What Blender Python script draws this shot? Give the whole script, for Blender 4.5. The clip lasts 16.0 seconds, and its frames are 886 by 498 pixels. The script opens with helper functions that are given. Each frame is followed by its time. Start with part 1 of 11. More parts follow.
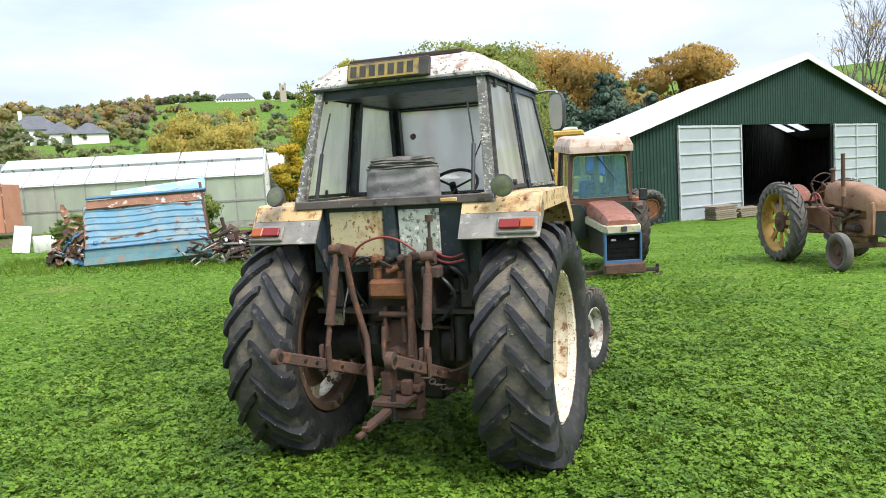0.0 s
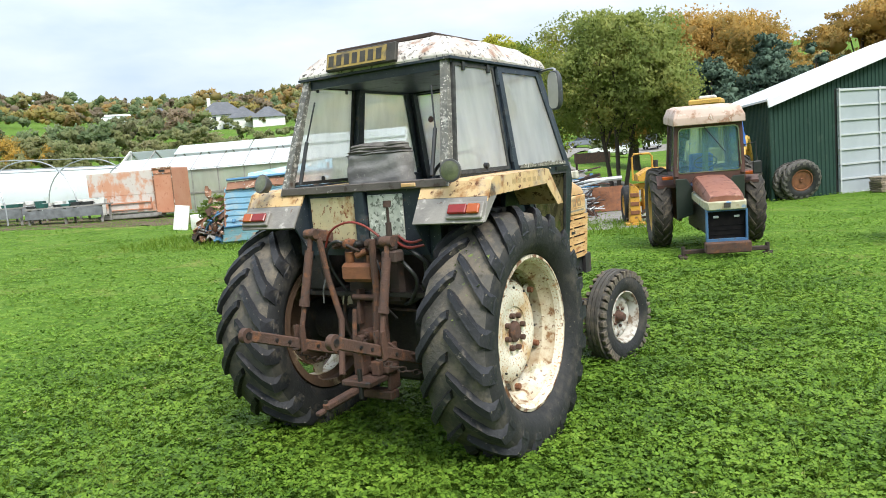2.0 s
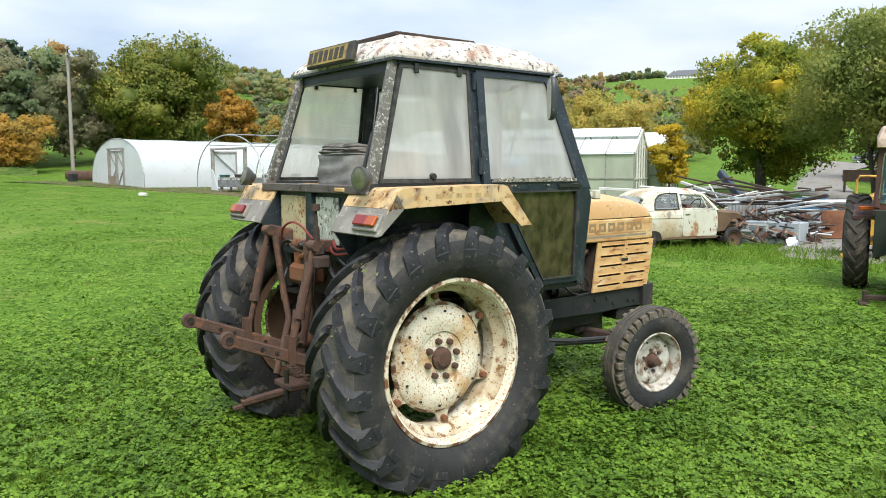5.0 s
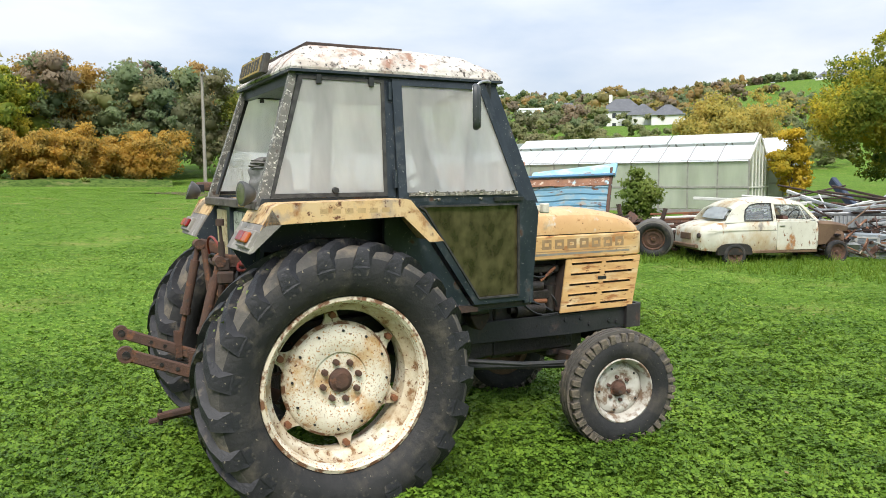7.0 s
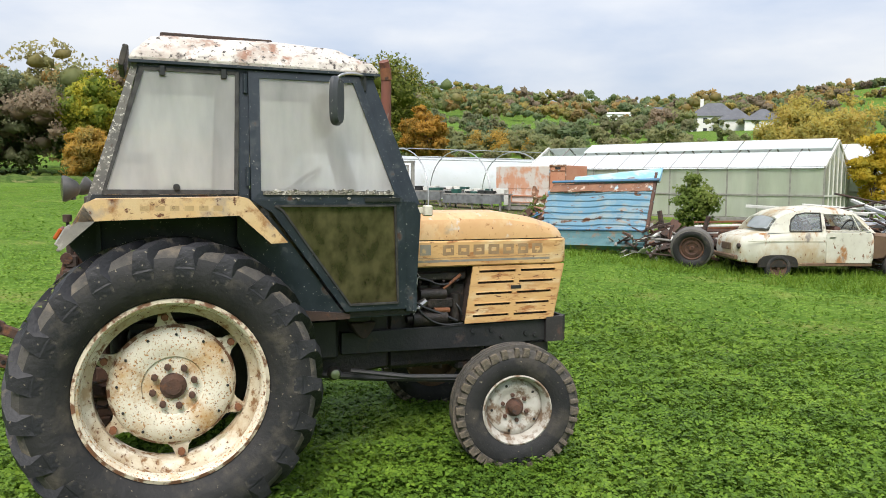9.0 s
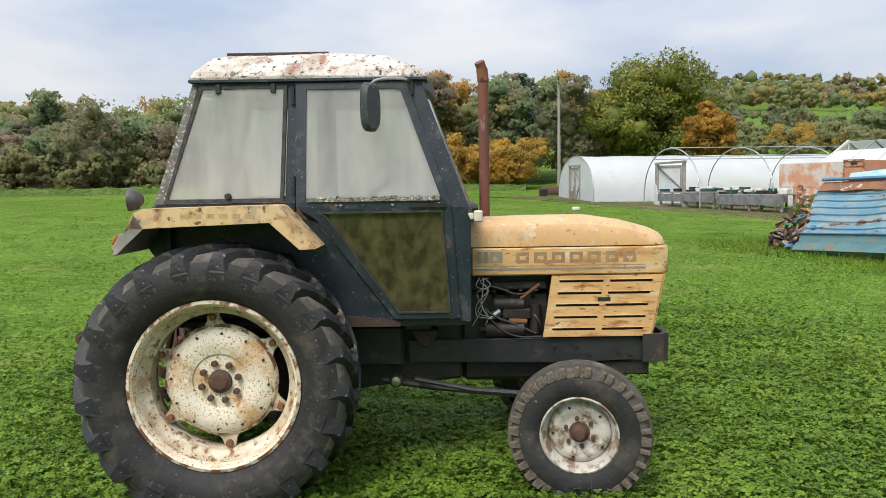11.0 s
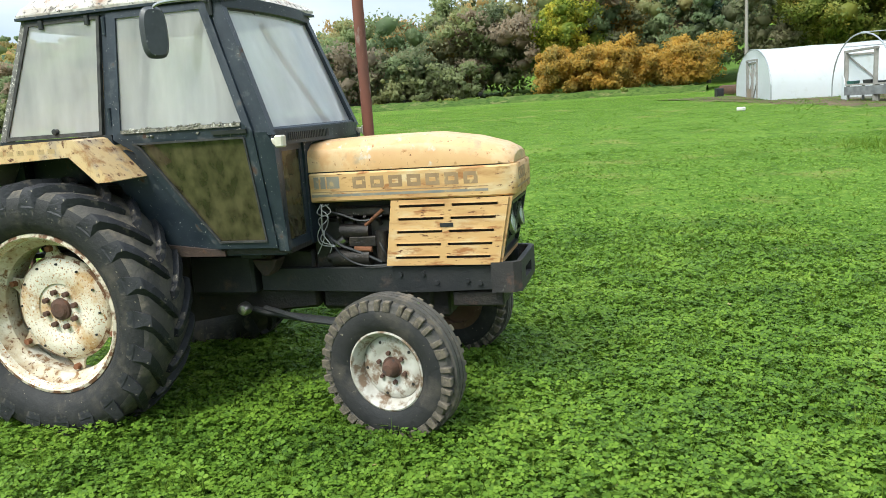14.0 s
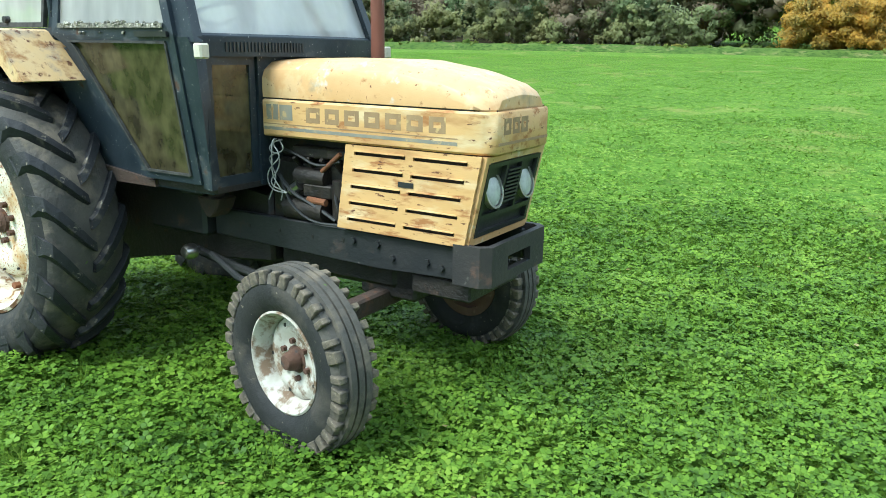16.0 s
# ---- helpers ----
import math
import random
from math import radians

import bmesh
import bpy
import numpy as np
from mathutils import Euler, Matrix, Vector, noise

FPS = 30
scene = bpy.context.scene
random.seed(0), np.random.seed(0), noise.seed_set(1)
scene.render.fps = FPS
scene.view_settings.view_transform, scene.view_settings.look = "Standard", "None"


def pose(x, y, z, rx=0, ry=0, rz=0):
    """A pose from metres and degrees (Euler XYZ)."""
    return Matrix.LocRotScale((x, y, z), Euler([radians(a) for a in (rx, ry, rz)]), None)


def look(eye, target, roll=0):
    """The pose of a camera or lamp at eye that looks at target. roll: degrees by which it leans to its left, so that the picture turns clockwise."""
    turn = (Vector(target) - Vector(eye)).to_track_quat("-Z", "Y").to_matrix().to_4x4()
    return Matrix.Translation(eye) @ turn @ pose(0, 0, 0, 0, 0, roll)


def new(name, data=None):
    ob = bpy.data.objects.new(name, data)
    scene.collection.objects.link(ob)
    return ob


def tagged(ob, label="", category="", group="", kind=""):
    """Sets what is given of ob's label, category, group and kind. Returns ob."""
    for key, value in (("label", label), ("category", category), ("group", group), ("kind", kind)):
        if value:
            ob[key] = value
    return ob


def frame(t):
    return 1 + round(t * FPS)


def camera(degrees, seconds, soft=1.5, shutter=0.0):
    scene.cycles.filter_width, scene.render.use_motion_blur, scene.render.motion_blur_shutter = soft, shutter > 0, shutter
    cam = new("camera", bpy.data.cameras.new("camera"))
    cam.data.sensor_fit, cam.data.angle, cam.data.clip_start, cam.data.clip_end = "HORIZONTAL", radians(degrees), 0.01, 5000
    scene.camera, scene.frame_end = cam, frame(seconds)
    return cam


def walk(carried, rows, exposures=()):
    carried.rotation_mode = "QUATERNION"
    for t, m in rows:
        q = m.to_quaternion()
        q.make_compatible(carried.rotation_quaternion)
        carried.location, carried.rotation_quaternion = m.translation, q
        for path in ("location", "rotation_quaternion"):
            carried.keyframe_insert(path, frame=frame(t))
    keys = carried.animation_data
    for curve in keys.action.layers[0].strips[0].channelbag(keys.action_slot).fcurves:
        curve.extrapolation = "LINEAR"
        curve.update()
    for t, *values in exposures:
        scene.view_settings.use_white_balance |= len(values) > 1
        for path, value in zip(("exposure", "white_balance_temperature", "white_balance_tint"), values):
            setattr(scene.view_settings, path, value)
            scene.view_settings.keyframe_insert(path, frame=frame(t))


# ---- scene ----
cam = camera(60.1, 16.0, soft=0.9)
METRES, EYE, TILT, LEAN, TURN = 12.16, 1.92, 0.0, 0.0, 0.0
ROWS = [
    (0.0, 0.0, 0.0, 0.0, -0.31, -5.24, 3.36),
    (0.5, 0.0228, -0.0031, -0.0024, 2.77, -5.12, 3.68),
    (1.0, 0.052, 0.0044, 0.0004, 6.12, -5.05, 4.4),
    (1.5, 0.0846, 0.0021, -0.0008, 8.58, -6.22, 4.1),
    (2.0, 0.1073, 0.0083, -0.0016, 12.03, -6.31, 4.6),
    (2.5, 0.1353, 0.0197, 0.0005, 15.06, -6.64, 4.51),
    (3.0, 0.1658, 0.0244, 0.0015, 18.89, -6.16, 3.54),
    (3.5, 0.1873, 0.0425, 0.0006, 22.04, -6.11, 2.81),
    (6.0, 0.2981, 0.1349, -0.0013, 36.49, -5.55, -0.07),
    (6.5, 0.3163, 0.1572, -0.0018, 37.93, -5.27, 0.84),
    (7.0, 0.3331, 0.1809, 0.001, 41.66, -5.21, 0.43),
    (7.5, 0.3564, 0.2019, -0.0004, 43.63, -5.4, 0.46),
    (8.0, 0.3704, 0.2227, -0.0012, 44.76, -5.24, 0.4),
    (10.5, 0.434, 0.3747, -0.0011, 62.32, -4.3, -0.09),
    (11.0, 0.4438, 0.3985, -0.0013, 70.09, -4.59, 0.89),
    (11.5, 0.4458, 0.4258, -0.001, 75.41, -7.45, 1.18),
    (12.0, 0.4542, 0.454, -0.002, 77.08, -7.21, 1.29),
    (12.5, 0.4646, 0.4861, -0.0042, 77.48, -6.97, 3.15),
    (13.0, 0.4596, 0.5224, -0.0072, 78.61, -10.29, 4.1),
    (13.5, 0.4619, 0.5588, -0.0064, 81.06, -11.05, 4.98),
    (14.0, 0.4612, 0.592, -0.0047, 84.7, -10.62, 4.02),
    (14.5, 0.4392, 0.6242, -0.0074, 91.44, -11.49, 3.98),
    (15.0, 0.421, 0.6573, -0.0104, 99.81, -11.03, -0.56),
    (15.5, 0.3931, 0.6799, -0.0115, 102.69, -13.19, 0.11),
    (16.0, 0.3576, 0.6972, -0.0139, 101.76, -14.63, -0.93),
]
walk(cam, [(t, pose(0, 0, EYE, TILT, LEAN, TURN) @ pose(METRES * x, METRES * y, METRES * z, 90 + pitch, roll, yaw)) for t, x, y, z, yaw, pitch, roll in ROWS], exposures=[(0.0, 1.10, 6400, 10), (3.5, 0.98, 6500, 6), (8.0, 0.86, 6700, 11), (11.0, 0.68, 6750, 12), (12.5, 0.86, 6600, 10), (14, 1.09, 6400, 3), (16, 1.36, 5800, -6)])

# ---- light: an overcast autumn afternoon ----
SUN_AZ, SUN_EL = 138.0, 52.0
world = bpy.data.worlds.new("sky")
scene.world = world
world.use_nodes = True
wn, wl = world.node_tree.nodes, world.node_tree.links
wn.clear()
w_out = wn.new("ShaderNodeOutputWorld")
w_bg = wn.new("ShaderNodeBackground")
w_sky = wn.new("ShaderNodeTexSky")
w_sky.sky_type = "NISHITA"
w_sky.sun_disc = False
w_sky.sun_elevation, w_sky.sun_rotation = radians(SUN_EL), radians(SUN_AZ)
w_dim = wn.new("ShaderNodeMix")
w_dim.data_type, w_dim.blend_type = "RGBA", "MULTIPLY"
w_dim.inputs["Factor"].default_value = 1.0
w_dim.inputs["B"].default_value = (0.10, 0.10, 0.10, 1)
w_co = wn.new("ShaderNodeTexCoord")
w_map = wn.new("ShaderNodeMapping")
w_map.inputs["Scale"].default_value = (1.0, 1.0, 3.2)
w_n1 = wn.new("ShaderNodeTexNoise")
w_n1.inputs["Scale"].default_value, w_n1.inputs["Detail"].default_value = 2.3, 7.0
w_n1.inputs["Roughness"].default_value = 0.52
w_ramp = wn.new("ShaderNodeValToRGB")
w_ramp.color_ramp.elements[0].position, w_ramp.color_ramp.elements[0].color = 0.35, (0.275, 0.335, 0.435, 1)
w_ramp.color_ramp.elements[1].position, w_ramp.color_ramp.elements[1].color = 0.62, (0.47, 0.49, 0.515, 1)
w_mix = wn.new("ShaderNodeMix")
w_mix.data_type = "RGBA"
w_mix.inputs["Factor"].default_value = 0.9
wl.new(w_sky.outputs[0], w_dim.inputs["A"])
wl.new(w_co.outputs["Generated"], w_map.inputs[0])
wl.new(w_map.outputs[0], w_n1.inputs["Vector"])
wl.new(w_n1.outputs["Fac"], w_ramp.inputs[0])
wl.new(w_dim.outputs["Result"], w_mix.inputs["A"])
wl.new(w_ramp.outputs[0], w_mix.inputs["B"])
wl.new(w_mix.outputs["Result"], w_bg.inputs["Color"])
# a clouded sky is about three times as bright overhead as at the horizon
w_sep = wn.new("ShaderNodeSeparateXYZ")
w_grade = wn.new("ShaderNodeMapRange")
w_grade.inputs["To Min"].default_value, w_grade.inputs["To Max"].default_value = 0.92, 2.1
wl.new(w_co.outputs["Generated"], w_sep.inputs[0])
wl.new(w_sep.outputs["Z"], w_grade.inputs["Value"])
wl.new(w_grade.outputs["Result"], w_bg.inputs["Strength"])
wl.new(w_bg.outputs[0], w_out.inputs[0])

sun = new("sun", bpy.data.lights.new("sun", "SUN"))
sun.data.energy, sun.data.angle, sun.data.color = 2.4, radians(28), (1.0, 0.96, 0.9)
_az, _el = radians(SUN_AZ), radians(SUN_EL)
sun.matrix_world = look((0, 0, 0), (-math.sin(_az) * math.cos(_el), -math.cos(_az) * math.cos(_el), -math.sin(_el)))

# ---- materials ----
MATS = {}


def mat(name, base, second=None, scale=6.0, rough=0.7, metal=0.0, bump=0.15, bscale=40.0, layers=(), island=0.0, obrand=0.0,
        spec=0.5, lo=0.35, hi=0.65, stretch=(1, 1, 1)):
    """A surface: two tones in soft noise, then layers of (colour, scale, low, high, rough) laid over it by finer noise."""
    m = bpy.data.materials.new(name)
    m.use_nodes = True
    n, l = m.node_tree.nodes, m.node_tree.links
    b = n["Principled BSDF"]
    co = n.new("ShaderNodeTexCoord")
    mp = n.new("ShaderNodeMapping")
    mp.inputs["Scale"].default_value = stretch
    l.new(co.outputs["Object"], mp.inputs[0])

    def noise_fac(sc, a, c, detail=6.0):
        t = n.new("ShaderNodeTexNoise")
        t.inputs["Scale"].default_value, t.inputs["Detail"].default_value = sc, detail
        t.inputs["Roughness"].default_value = 0.6
        l.new(mp.outputs[0], t.inputs["Vector"])
        r = n.new("ShaderNodeMapRange")
        r.inputs["From Min"].default_value, r.inputs["From Max"].default_value = a, c
        l.new(t.outputs["Fac"], r.inputs["Value"])
        return t.outputs["Fac"], r.outputs["Result"]

    def mixed(fac, a, bcol):
        x = n.new("ShaderNodeMix")
        x.data_type = "RGBA"
        l.new(fac, x.inputs["Factor"])
        for sock, v in (("A", a), ("B", bcol)):
            if isinstance(v, tuple):
                x.inputs[sock].default_value = (*v, 1)
            else:
                l.new(v, x.inputs[sock])
        return x.outputs["Result"]

    def mixf(fac, a, c):
        x = n.new("ShaderNodeMix")
        l.new(fac, x.inputs["Factor"])
        for sock, v in (("A", a), ("B", c)):
            if isinstance(v, float):
                x.inputs[sock].default_value = v
            else:
                l.new(v, x.inputs[sock])
        return x.outputs["Result"]

    second = second or tuple(c * 0.75 for c in base)
    _, f0 = noise_fac(scale, lo, hi)
    col, rgh = mixed(f0, base, second), float(rough)
    for c, sc, a, d, ro in layers:
        _, f = noise_fac(sc, a, d, 9.0)
        col, rgh = mixed(f, col, c), mixf(f, rgh, float(ro))
    if island or obrand:
        src = n.new("ShaderNodeNewGeometry").outputs["Random Per Island"] if island else n.new("ShaderNodeObjectInfo").outputs["Random"]
        amount = island or obrand
        r = n.new("ShaderNodeMapRange")
        r.inputs["To Min"].default_value, r.inputs["To Max"].default_value = 1 - amount, 1 + amount
        l.new(src, r.inputs["Value"])
        h = n.new("ShaderNodeHueSaturation")
        l.new(r.outputs["Result"], h.inputs["Value"])
        l.new(col, h.inputs["Color"])
        col = h.outputs["Color"]
    l.new(col, b.inputs["Base Color"])
    if isinstance(rgh, float):
        b.inputs["Roughness"].default_value = rgh
    else:
        l.new(rgh, b.inputs["Roughness"])
    b.inputs["Metallic"].default_value = metal
    b.inputs["Specular IOR Level"].default_value = spec
    if bump:
        f, _ = noise_fac(bscale, 0, 1)
        bp = n.new("ShaderNodeBump")
        bp.inputs["Strength"].default_value, bp.inputs["Distance"].default_value = bump, 0.02
        l.new(f, bp.inputs["Height"])
        l.new(bp.outputs[0], b.inputs["Normal"])
    MATS[name] = m
    return m


def leaf_mat(name, tones, shift=0.35, through_light=0.35, rough=0.55, grain=0.55, sheen=0.22):
    """Leaves: each one takes its own tone between the given ones."""
    m = bpy.data.materials.new(name)
    m.use_nodes = True
    n, l = m.node_tree.nodes, m.node_tree.links
    b, out = n["Principled BSDF"], n["Material Output"]
    geo = n.new("ShaderNodeNewGeometry")
    ramp = n.new("ShaderNodeValToRGB")
    els = ramp.color_ramp.elements
    while len(els) < len(tones):
        els.new(0.5)
    for i, c in enumerate(tones):
        els[i].position, els[i].color = i / (len(tones) - 1), (*c, 1)
    co = n.new("ShaderNodeTexCoord")
    big = n.new("ShaderNodeTexNoise")
    big.inputs["Scale"].default_value, big.inputs["Detail"].default_value = grain, 3.0
    l.new(co.outputs["Object"], big.inputs["Vector"])
    a = n.new("ShaderNodeMath")
    a.operation, a.use_clamp = "MULTIPLY_ADD", True
    l.new(big.outputs["Fac"], a.inputs[0])
    a.inputs[1].default_value, a.inputs[2].default_value = 2.6, -0.8
    mx = n.new("ShaderNodeMix")
    mx.inputs["Factor"].default_value = shift
    l.new(a.outputs[0], mx.inputs["A"])
    l.new(geo.outputs["Random Per Island"], mx.inputs["B"])
    l.new(mx.outputs["Result"], ramp.inputs[0])
    l.new(ramp.outputs[0], b.inputs["Base Color"])
    b.inputs["Roughness"].default_value = rough
    b.inputs["Specular IOR Level"].default_value = sheen
    tr = n.new("ShaderNodeBsdfTranslucent")
    l.new(ramp.outputs[0], tr.inputs["Color"])
    ms = n.new("ShaderNodeMixShader")
    ms.inputs[0].default_value = through_light
    l.new(b.outputs[0], ms.inputs[1])
    l.new(tr.outputs[0], ms.inputs[2])
    l.new(ms.outputs[0], out.inputs["Surface"])
    return m


def glass_mat(name, dust=(0.55, 0.54, 0.48), amount=0.6, lo=0.2, hi=0.8, scale=3.0, tint=(0.9, 0.93, 0.92), gloss=0.12, streak=(1, 1, 0.25), through_light=0.4, vary=0.16):
    """A pane: clear, a little glossy, with a film of dust of uneven thickness."""
    m = bpy.data.materials.new(name)
    m.use_nodes = True
    n, l = m.node_tree.nodes, m.node_tree.links
    n.remove(n["Principled BSDF"])
    out = n["Material Output"]
    clear, gl, df = n.new("ShaderNodeBsdfTransparent"), n.new("ShaderNodeBsdfGlossy"), n.new("ShaderNodeBsdfDiffuse")
    clear.inputs[0].default_value = (*tint, 1)
    gl.inputs["Roughness"].default_value = 0.06
    df.inputs[0].default_value = (*dust, 1)
    fr = n.new("ShaderNodeLayerWeight")
    fr.inputs[0].default_value = 0.5
    pw = n.new("ShaderNodeMath")
    pw.operation = "POWER"
    pw.inputs[1].default_value = 5.0
    l.new(fr.outputs["Facing"], pw.inputs[0])
    mul = n.new("ShaderNodeMath")
    mul.operation, mul.use_clamp = "MULTIPLY_ADD", True
    l.new(pw.outputs[0], mul.inputs[0])
    mul.inputs[1].default_value, mul.inputs[2].default_value = 0.75, 0.04 + gloss * 0.1
    co, mp, tx, rg = n.new("ShaderNodeTexCoord"), n.new("ShaderNodeMapping"), n.new("ShaderNodeTexNoise"), n.new("ShaderNodeMapRange")
    mp.inputs["Scale"].default_value = streak
    tx.inputs["Scale"].default_value, tx.inputs["Detail"].default_value = scale, 7.0
    l.new(co.outputs["Object"], mp.inputs[0])
    l.new(mp.outputs[0], tx.inputs["Vector"])
    l.new(tx.outputs["Fac"], rg.inputs["Value"])
    rg.inputs["From Min"].default_value, rg.inputs["From Max"].default_value = lo, hi
    rg.inputs["To Min"].default_value, rg.inputs["To Max"].default_value = max(0.0, amount - vary), min(1.0, amount + vary)
    m1, m2, m0 = n.new("ShaderNodeMixShader"), n.new("ShaderNodeMixShader"), n.new("ShaderNodeMixShader")
    tl = n.new("ShaderNodeBsdfTranslucent")
    tl.inputs[0].default_value = (*dust, 1)
    m0.inputs[0].default_value = through_light
    l.new(df.outputs[0], m0.inputs[1])
    l.new(tl.outputs[0], m0.inputs[2])
    l.new(rg.outputs["Result"], m1.inputs[0])
    l.new(clear.outputs[0], m1.inputs[1])
    l.new(m0.outputs[0], m1.inputs[2])
    l.new(mul.outputs[0], m2.inputs[0])
    l.new(m1.outputs[0], m2.inputs[1])
    l.new(gl.outputs[0], m2.inputs[2])
    l.new(m2.outputs[0], out.inputs["Surface"])
    return m


RUST = (0.115, 0.045, 0.022)
M_CREAM = mat("old_yellow_paint", (0.577, 0.361, 0.172), (0.512, 0.297, 0.128), 3.0, 0.42, bump=0.08, layers=(((0.632, 0.473, 0.272), 5, 0.50, 0.64, 0.45), ((0.428, 0.241, 0.096), 5, 0.56, 0.72, 0.6), ((0.316, 0.155, 0.056), 19, 0.615, 0.70, 0.75), (RUST, 44, 0.665, 0.69, 0.85), ((0.558, 0.499, 0.424), 9, 0.60, 0.68, 0.55), ((0.30, 0.235, 0.15), 4, 0.60, 0.72, 0.5)))
M_PANEL = mat("rust_edged_yellow_paint", (0.583, 0.365, 0.159), (0.526, 0.320, 0.129), 3.0, 0.5, bump=0.08, stretch=(1, 0.4, 1.5), layers=(((0.620, 0.477, 0.275), 6, 0.54, 0.66, 0.6), ((0.414, 0.225, 0.086), 5, 0.53, 0.66, 0.8), ((0.320, 0.140, 0.047), 15, 0.56, 0.66, 0.8), (RUST, 34, 0.625, 0.67, 0.85)))
M_CREAM_WORN = mat("worn_yellow_paint", (0.564, 0.374, 0.172), (0.564, 0.418, 0.235), 4.0, 0.6, bump=0.15, layers=(((0.301, 0.249, 0.202), 6, 0.53, 0.66, 0.8), ((0.282, 0.134, 0.046), 9, 0.53, 0.66, 0.8), (RUST, 24, 0.57, 0.65, 0.9)))
M_FENDER_GREY = mat("bare_fender_grey", (0.280, 0.259, 0.231), (0.182, 0.168, 0.154), 5, 0.7, bump=0.2, layers=(((0.462, 0.434, 0.392), 12, 0.58, 0.68, 0.7), (RUST, 16, 0.66, 0.70, 0.9)))
M_CABBLUE = mat("dark_blue_cab_paint", (0.011, 0.018, 0.027), (0.024, 0.033, 0.043), 6, 0.42, bump=0.1, spec=0.45, layers=(((0.080, 0.088, 0.09), 9, 0.57, 0.71, 0.75), ((0.07, 0.035, 0.022), 9, 0.64, 0.72, 0.85), ((0.50, 0.49, 0.44), 75, 0.665, 0.685, 0.9)))
M_CABREAR = mat("flaking_grey_cab_paint", (0.080, 0.080, 0.076), (0.150, 0.143, 0.125), 9, 0.7, bump=0.3, bscale=60, layers=(((0.36, 0.345, 0.31), 26, 0.53, 0.64, 0.7), ((0.60, 0.58, 0.52), 60, 0.59, 0.63, 0.85), ((0.075, 0.050, 0.037), 15, 0.62, 0.68, 0.9)))
M_MOSS = mat("lichened_ledge", (0.30, 0.28, 0.22), (0.06, 0.06, 0.055), 35, 0.95, bump=0.8, bscale=60, layers=(((0.50, 0.48, 0.42), 45, 0.55, 0.62, 0.95),))
M_ROOF = mat("peeling_white_cab_roof", (0.66, 0.62, 0.57), (0.46, 0.42, 0.38), 6, 0.75, bump=0.7, bscale=22, layers=(((0.40, 0.33, 0.28), 4, 0.50, 0.62, 0.85), ((0.30, 0.17, 0.12), 8, 0.56, 0.66, 0.9), ((0.22, 0.19, 0.17), 17, 0.55, 0.64, 0.95), ((0.070, 0.062, 0.058), 34, 0.585, 0.63, 0.95), ((0.74, 0.72, 0.68), 15, 0.61, 0.66, 0.6)))
M_TYRE = mat("worn_tyre_rubber", (0.017, 0.018, 0.019), (0.034, 0.033, 0.033), 4, 0.68, bump=0.35, bscale=30, spec=0.3, layers=(((0.083, 0.073, 0.060), 5, 0.53, 0.72, 0.9), ((0.195, 0.169, 0.130), 38, 0.655, 0.69, 0.95)))
M_TREAD = mat("muddy_tread", (0.084, 0.076, 0.065), (0.049, 0.046, 0.042), 7, 0.8, bump=0.5, bscale=35, layers=(((0.150, 0.126, 0.097), 6, 0.49, 0.62, 0.95), ((0.081, 0.121, 0.034), 16, 0.68, 0.71, 0.95)))
M_RIM = mat("rusty_cream_rim", (0.72, 0.68, 0.57), (0.62, 0.55, 0.43), 6, 0.5, bump=0.15, layers=(((0.50, 0.33, 0.16), 5, 0.51, 0.66, 0.7), ((0.34, 0.175, 0.07), 8, 0.585, 0.68, 0.8), ((0.40, 0.20, 0.065), 70, 0.56, 0.62, 0.9), (RUST, 50, 0.615, 0.66, 0.9), ((0.74, 0.72, 0.65), 14, 0.63, 0.70, 0.5)))
M_RIMEDGE = mat("rusted_rim_edge", (0.62, 0.55, 0.42), (0.17, 0.080, 0.040), 14, 0.75, bump=0.3, lo=0.46, hi=0.56)
M_RUST = mat("brown_rust", (0.105, 0.052, 0.034), (0.058, 0.034, 0.026), 7, 0.85, bump=0.5, bscale=60, layers=(((0.17, 0.072, 0.034), 11, 0.57, 0.68, 0.9), ((0.04, 0.032, 0.030), 18, 0.60, 0.68, 0.7)))
M_RUSTLIGHT = mat("orange_rust", (0.22, 0.085, 0.035), (0.13, 0.055, 0.03), 8, 0.85, bump=0.4, layers=(((0.06, 0.035, 0.025), 14, 0.6, 0.7, 0.9),))
M_DARKOIL = mat("oily_dark_iron", (0.012, 0.011, 0.011), (0.026, 0.022, 0.019), 9, 0.5, bump=0.4, layers=(((0.075, 0.045, 0.030), 13, 0.60, 0.72, 0.85),))
M_CHASSIS = mat("dark_chassis_paint", (0.014, 0.016, 0.018), (0.026, 0.026, 0.027), 5, 0.5, bump=0.2, layers=(((0.075, 0.052, 0.042), 6, 0.60, 0.72, 0.8), ((0.10, 0.09, 0.08), 30, 0.68, 0.74, 0.9)))
M_BLACK = mat("black_plastic", (0.014, 0.015, 0.016), (0.026, 0.027, 0.028), 6, 0.45, bump=0.1)
M_SILL = mat("rubber_seal", (0.016, 0.016, 0.016), (0.05, 0.05, 0.046), 20, 0.8, bump=0.2)
M_CHROME = mat("dull_chrome", (0.55, 0.54, 0.52), (0.36, 0.35, 0.33), 9, 0.3, 1.0, bump=0.05, layers=(((0.20, 0.11, 0.06), 15, 0.60, 0.68, 0.8),))
M_CANVAS = mat("grey_vinyl_seat", (0.240, 0.232, 0.225), (0.163, 0.155, 0.150), 5, 0.75, bump=0.5, bscale=14, layers=(((0.341, 0.326, 0.295), 18, 0.6, 0.7, 0.85),))
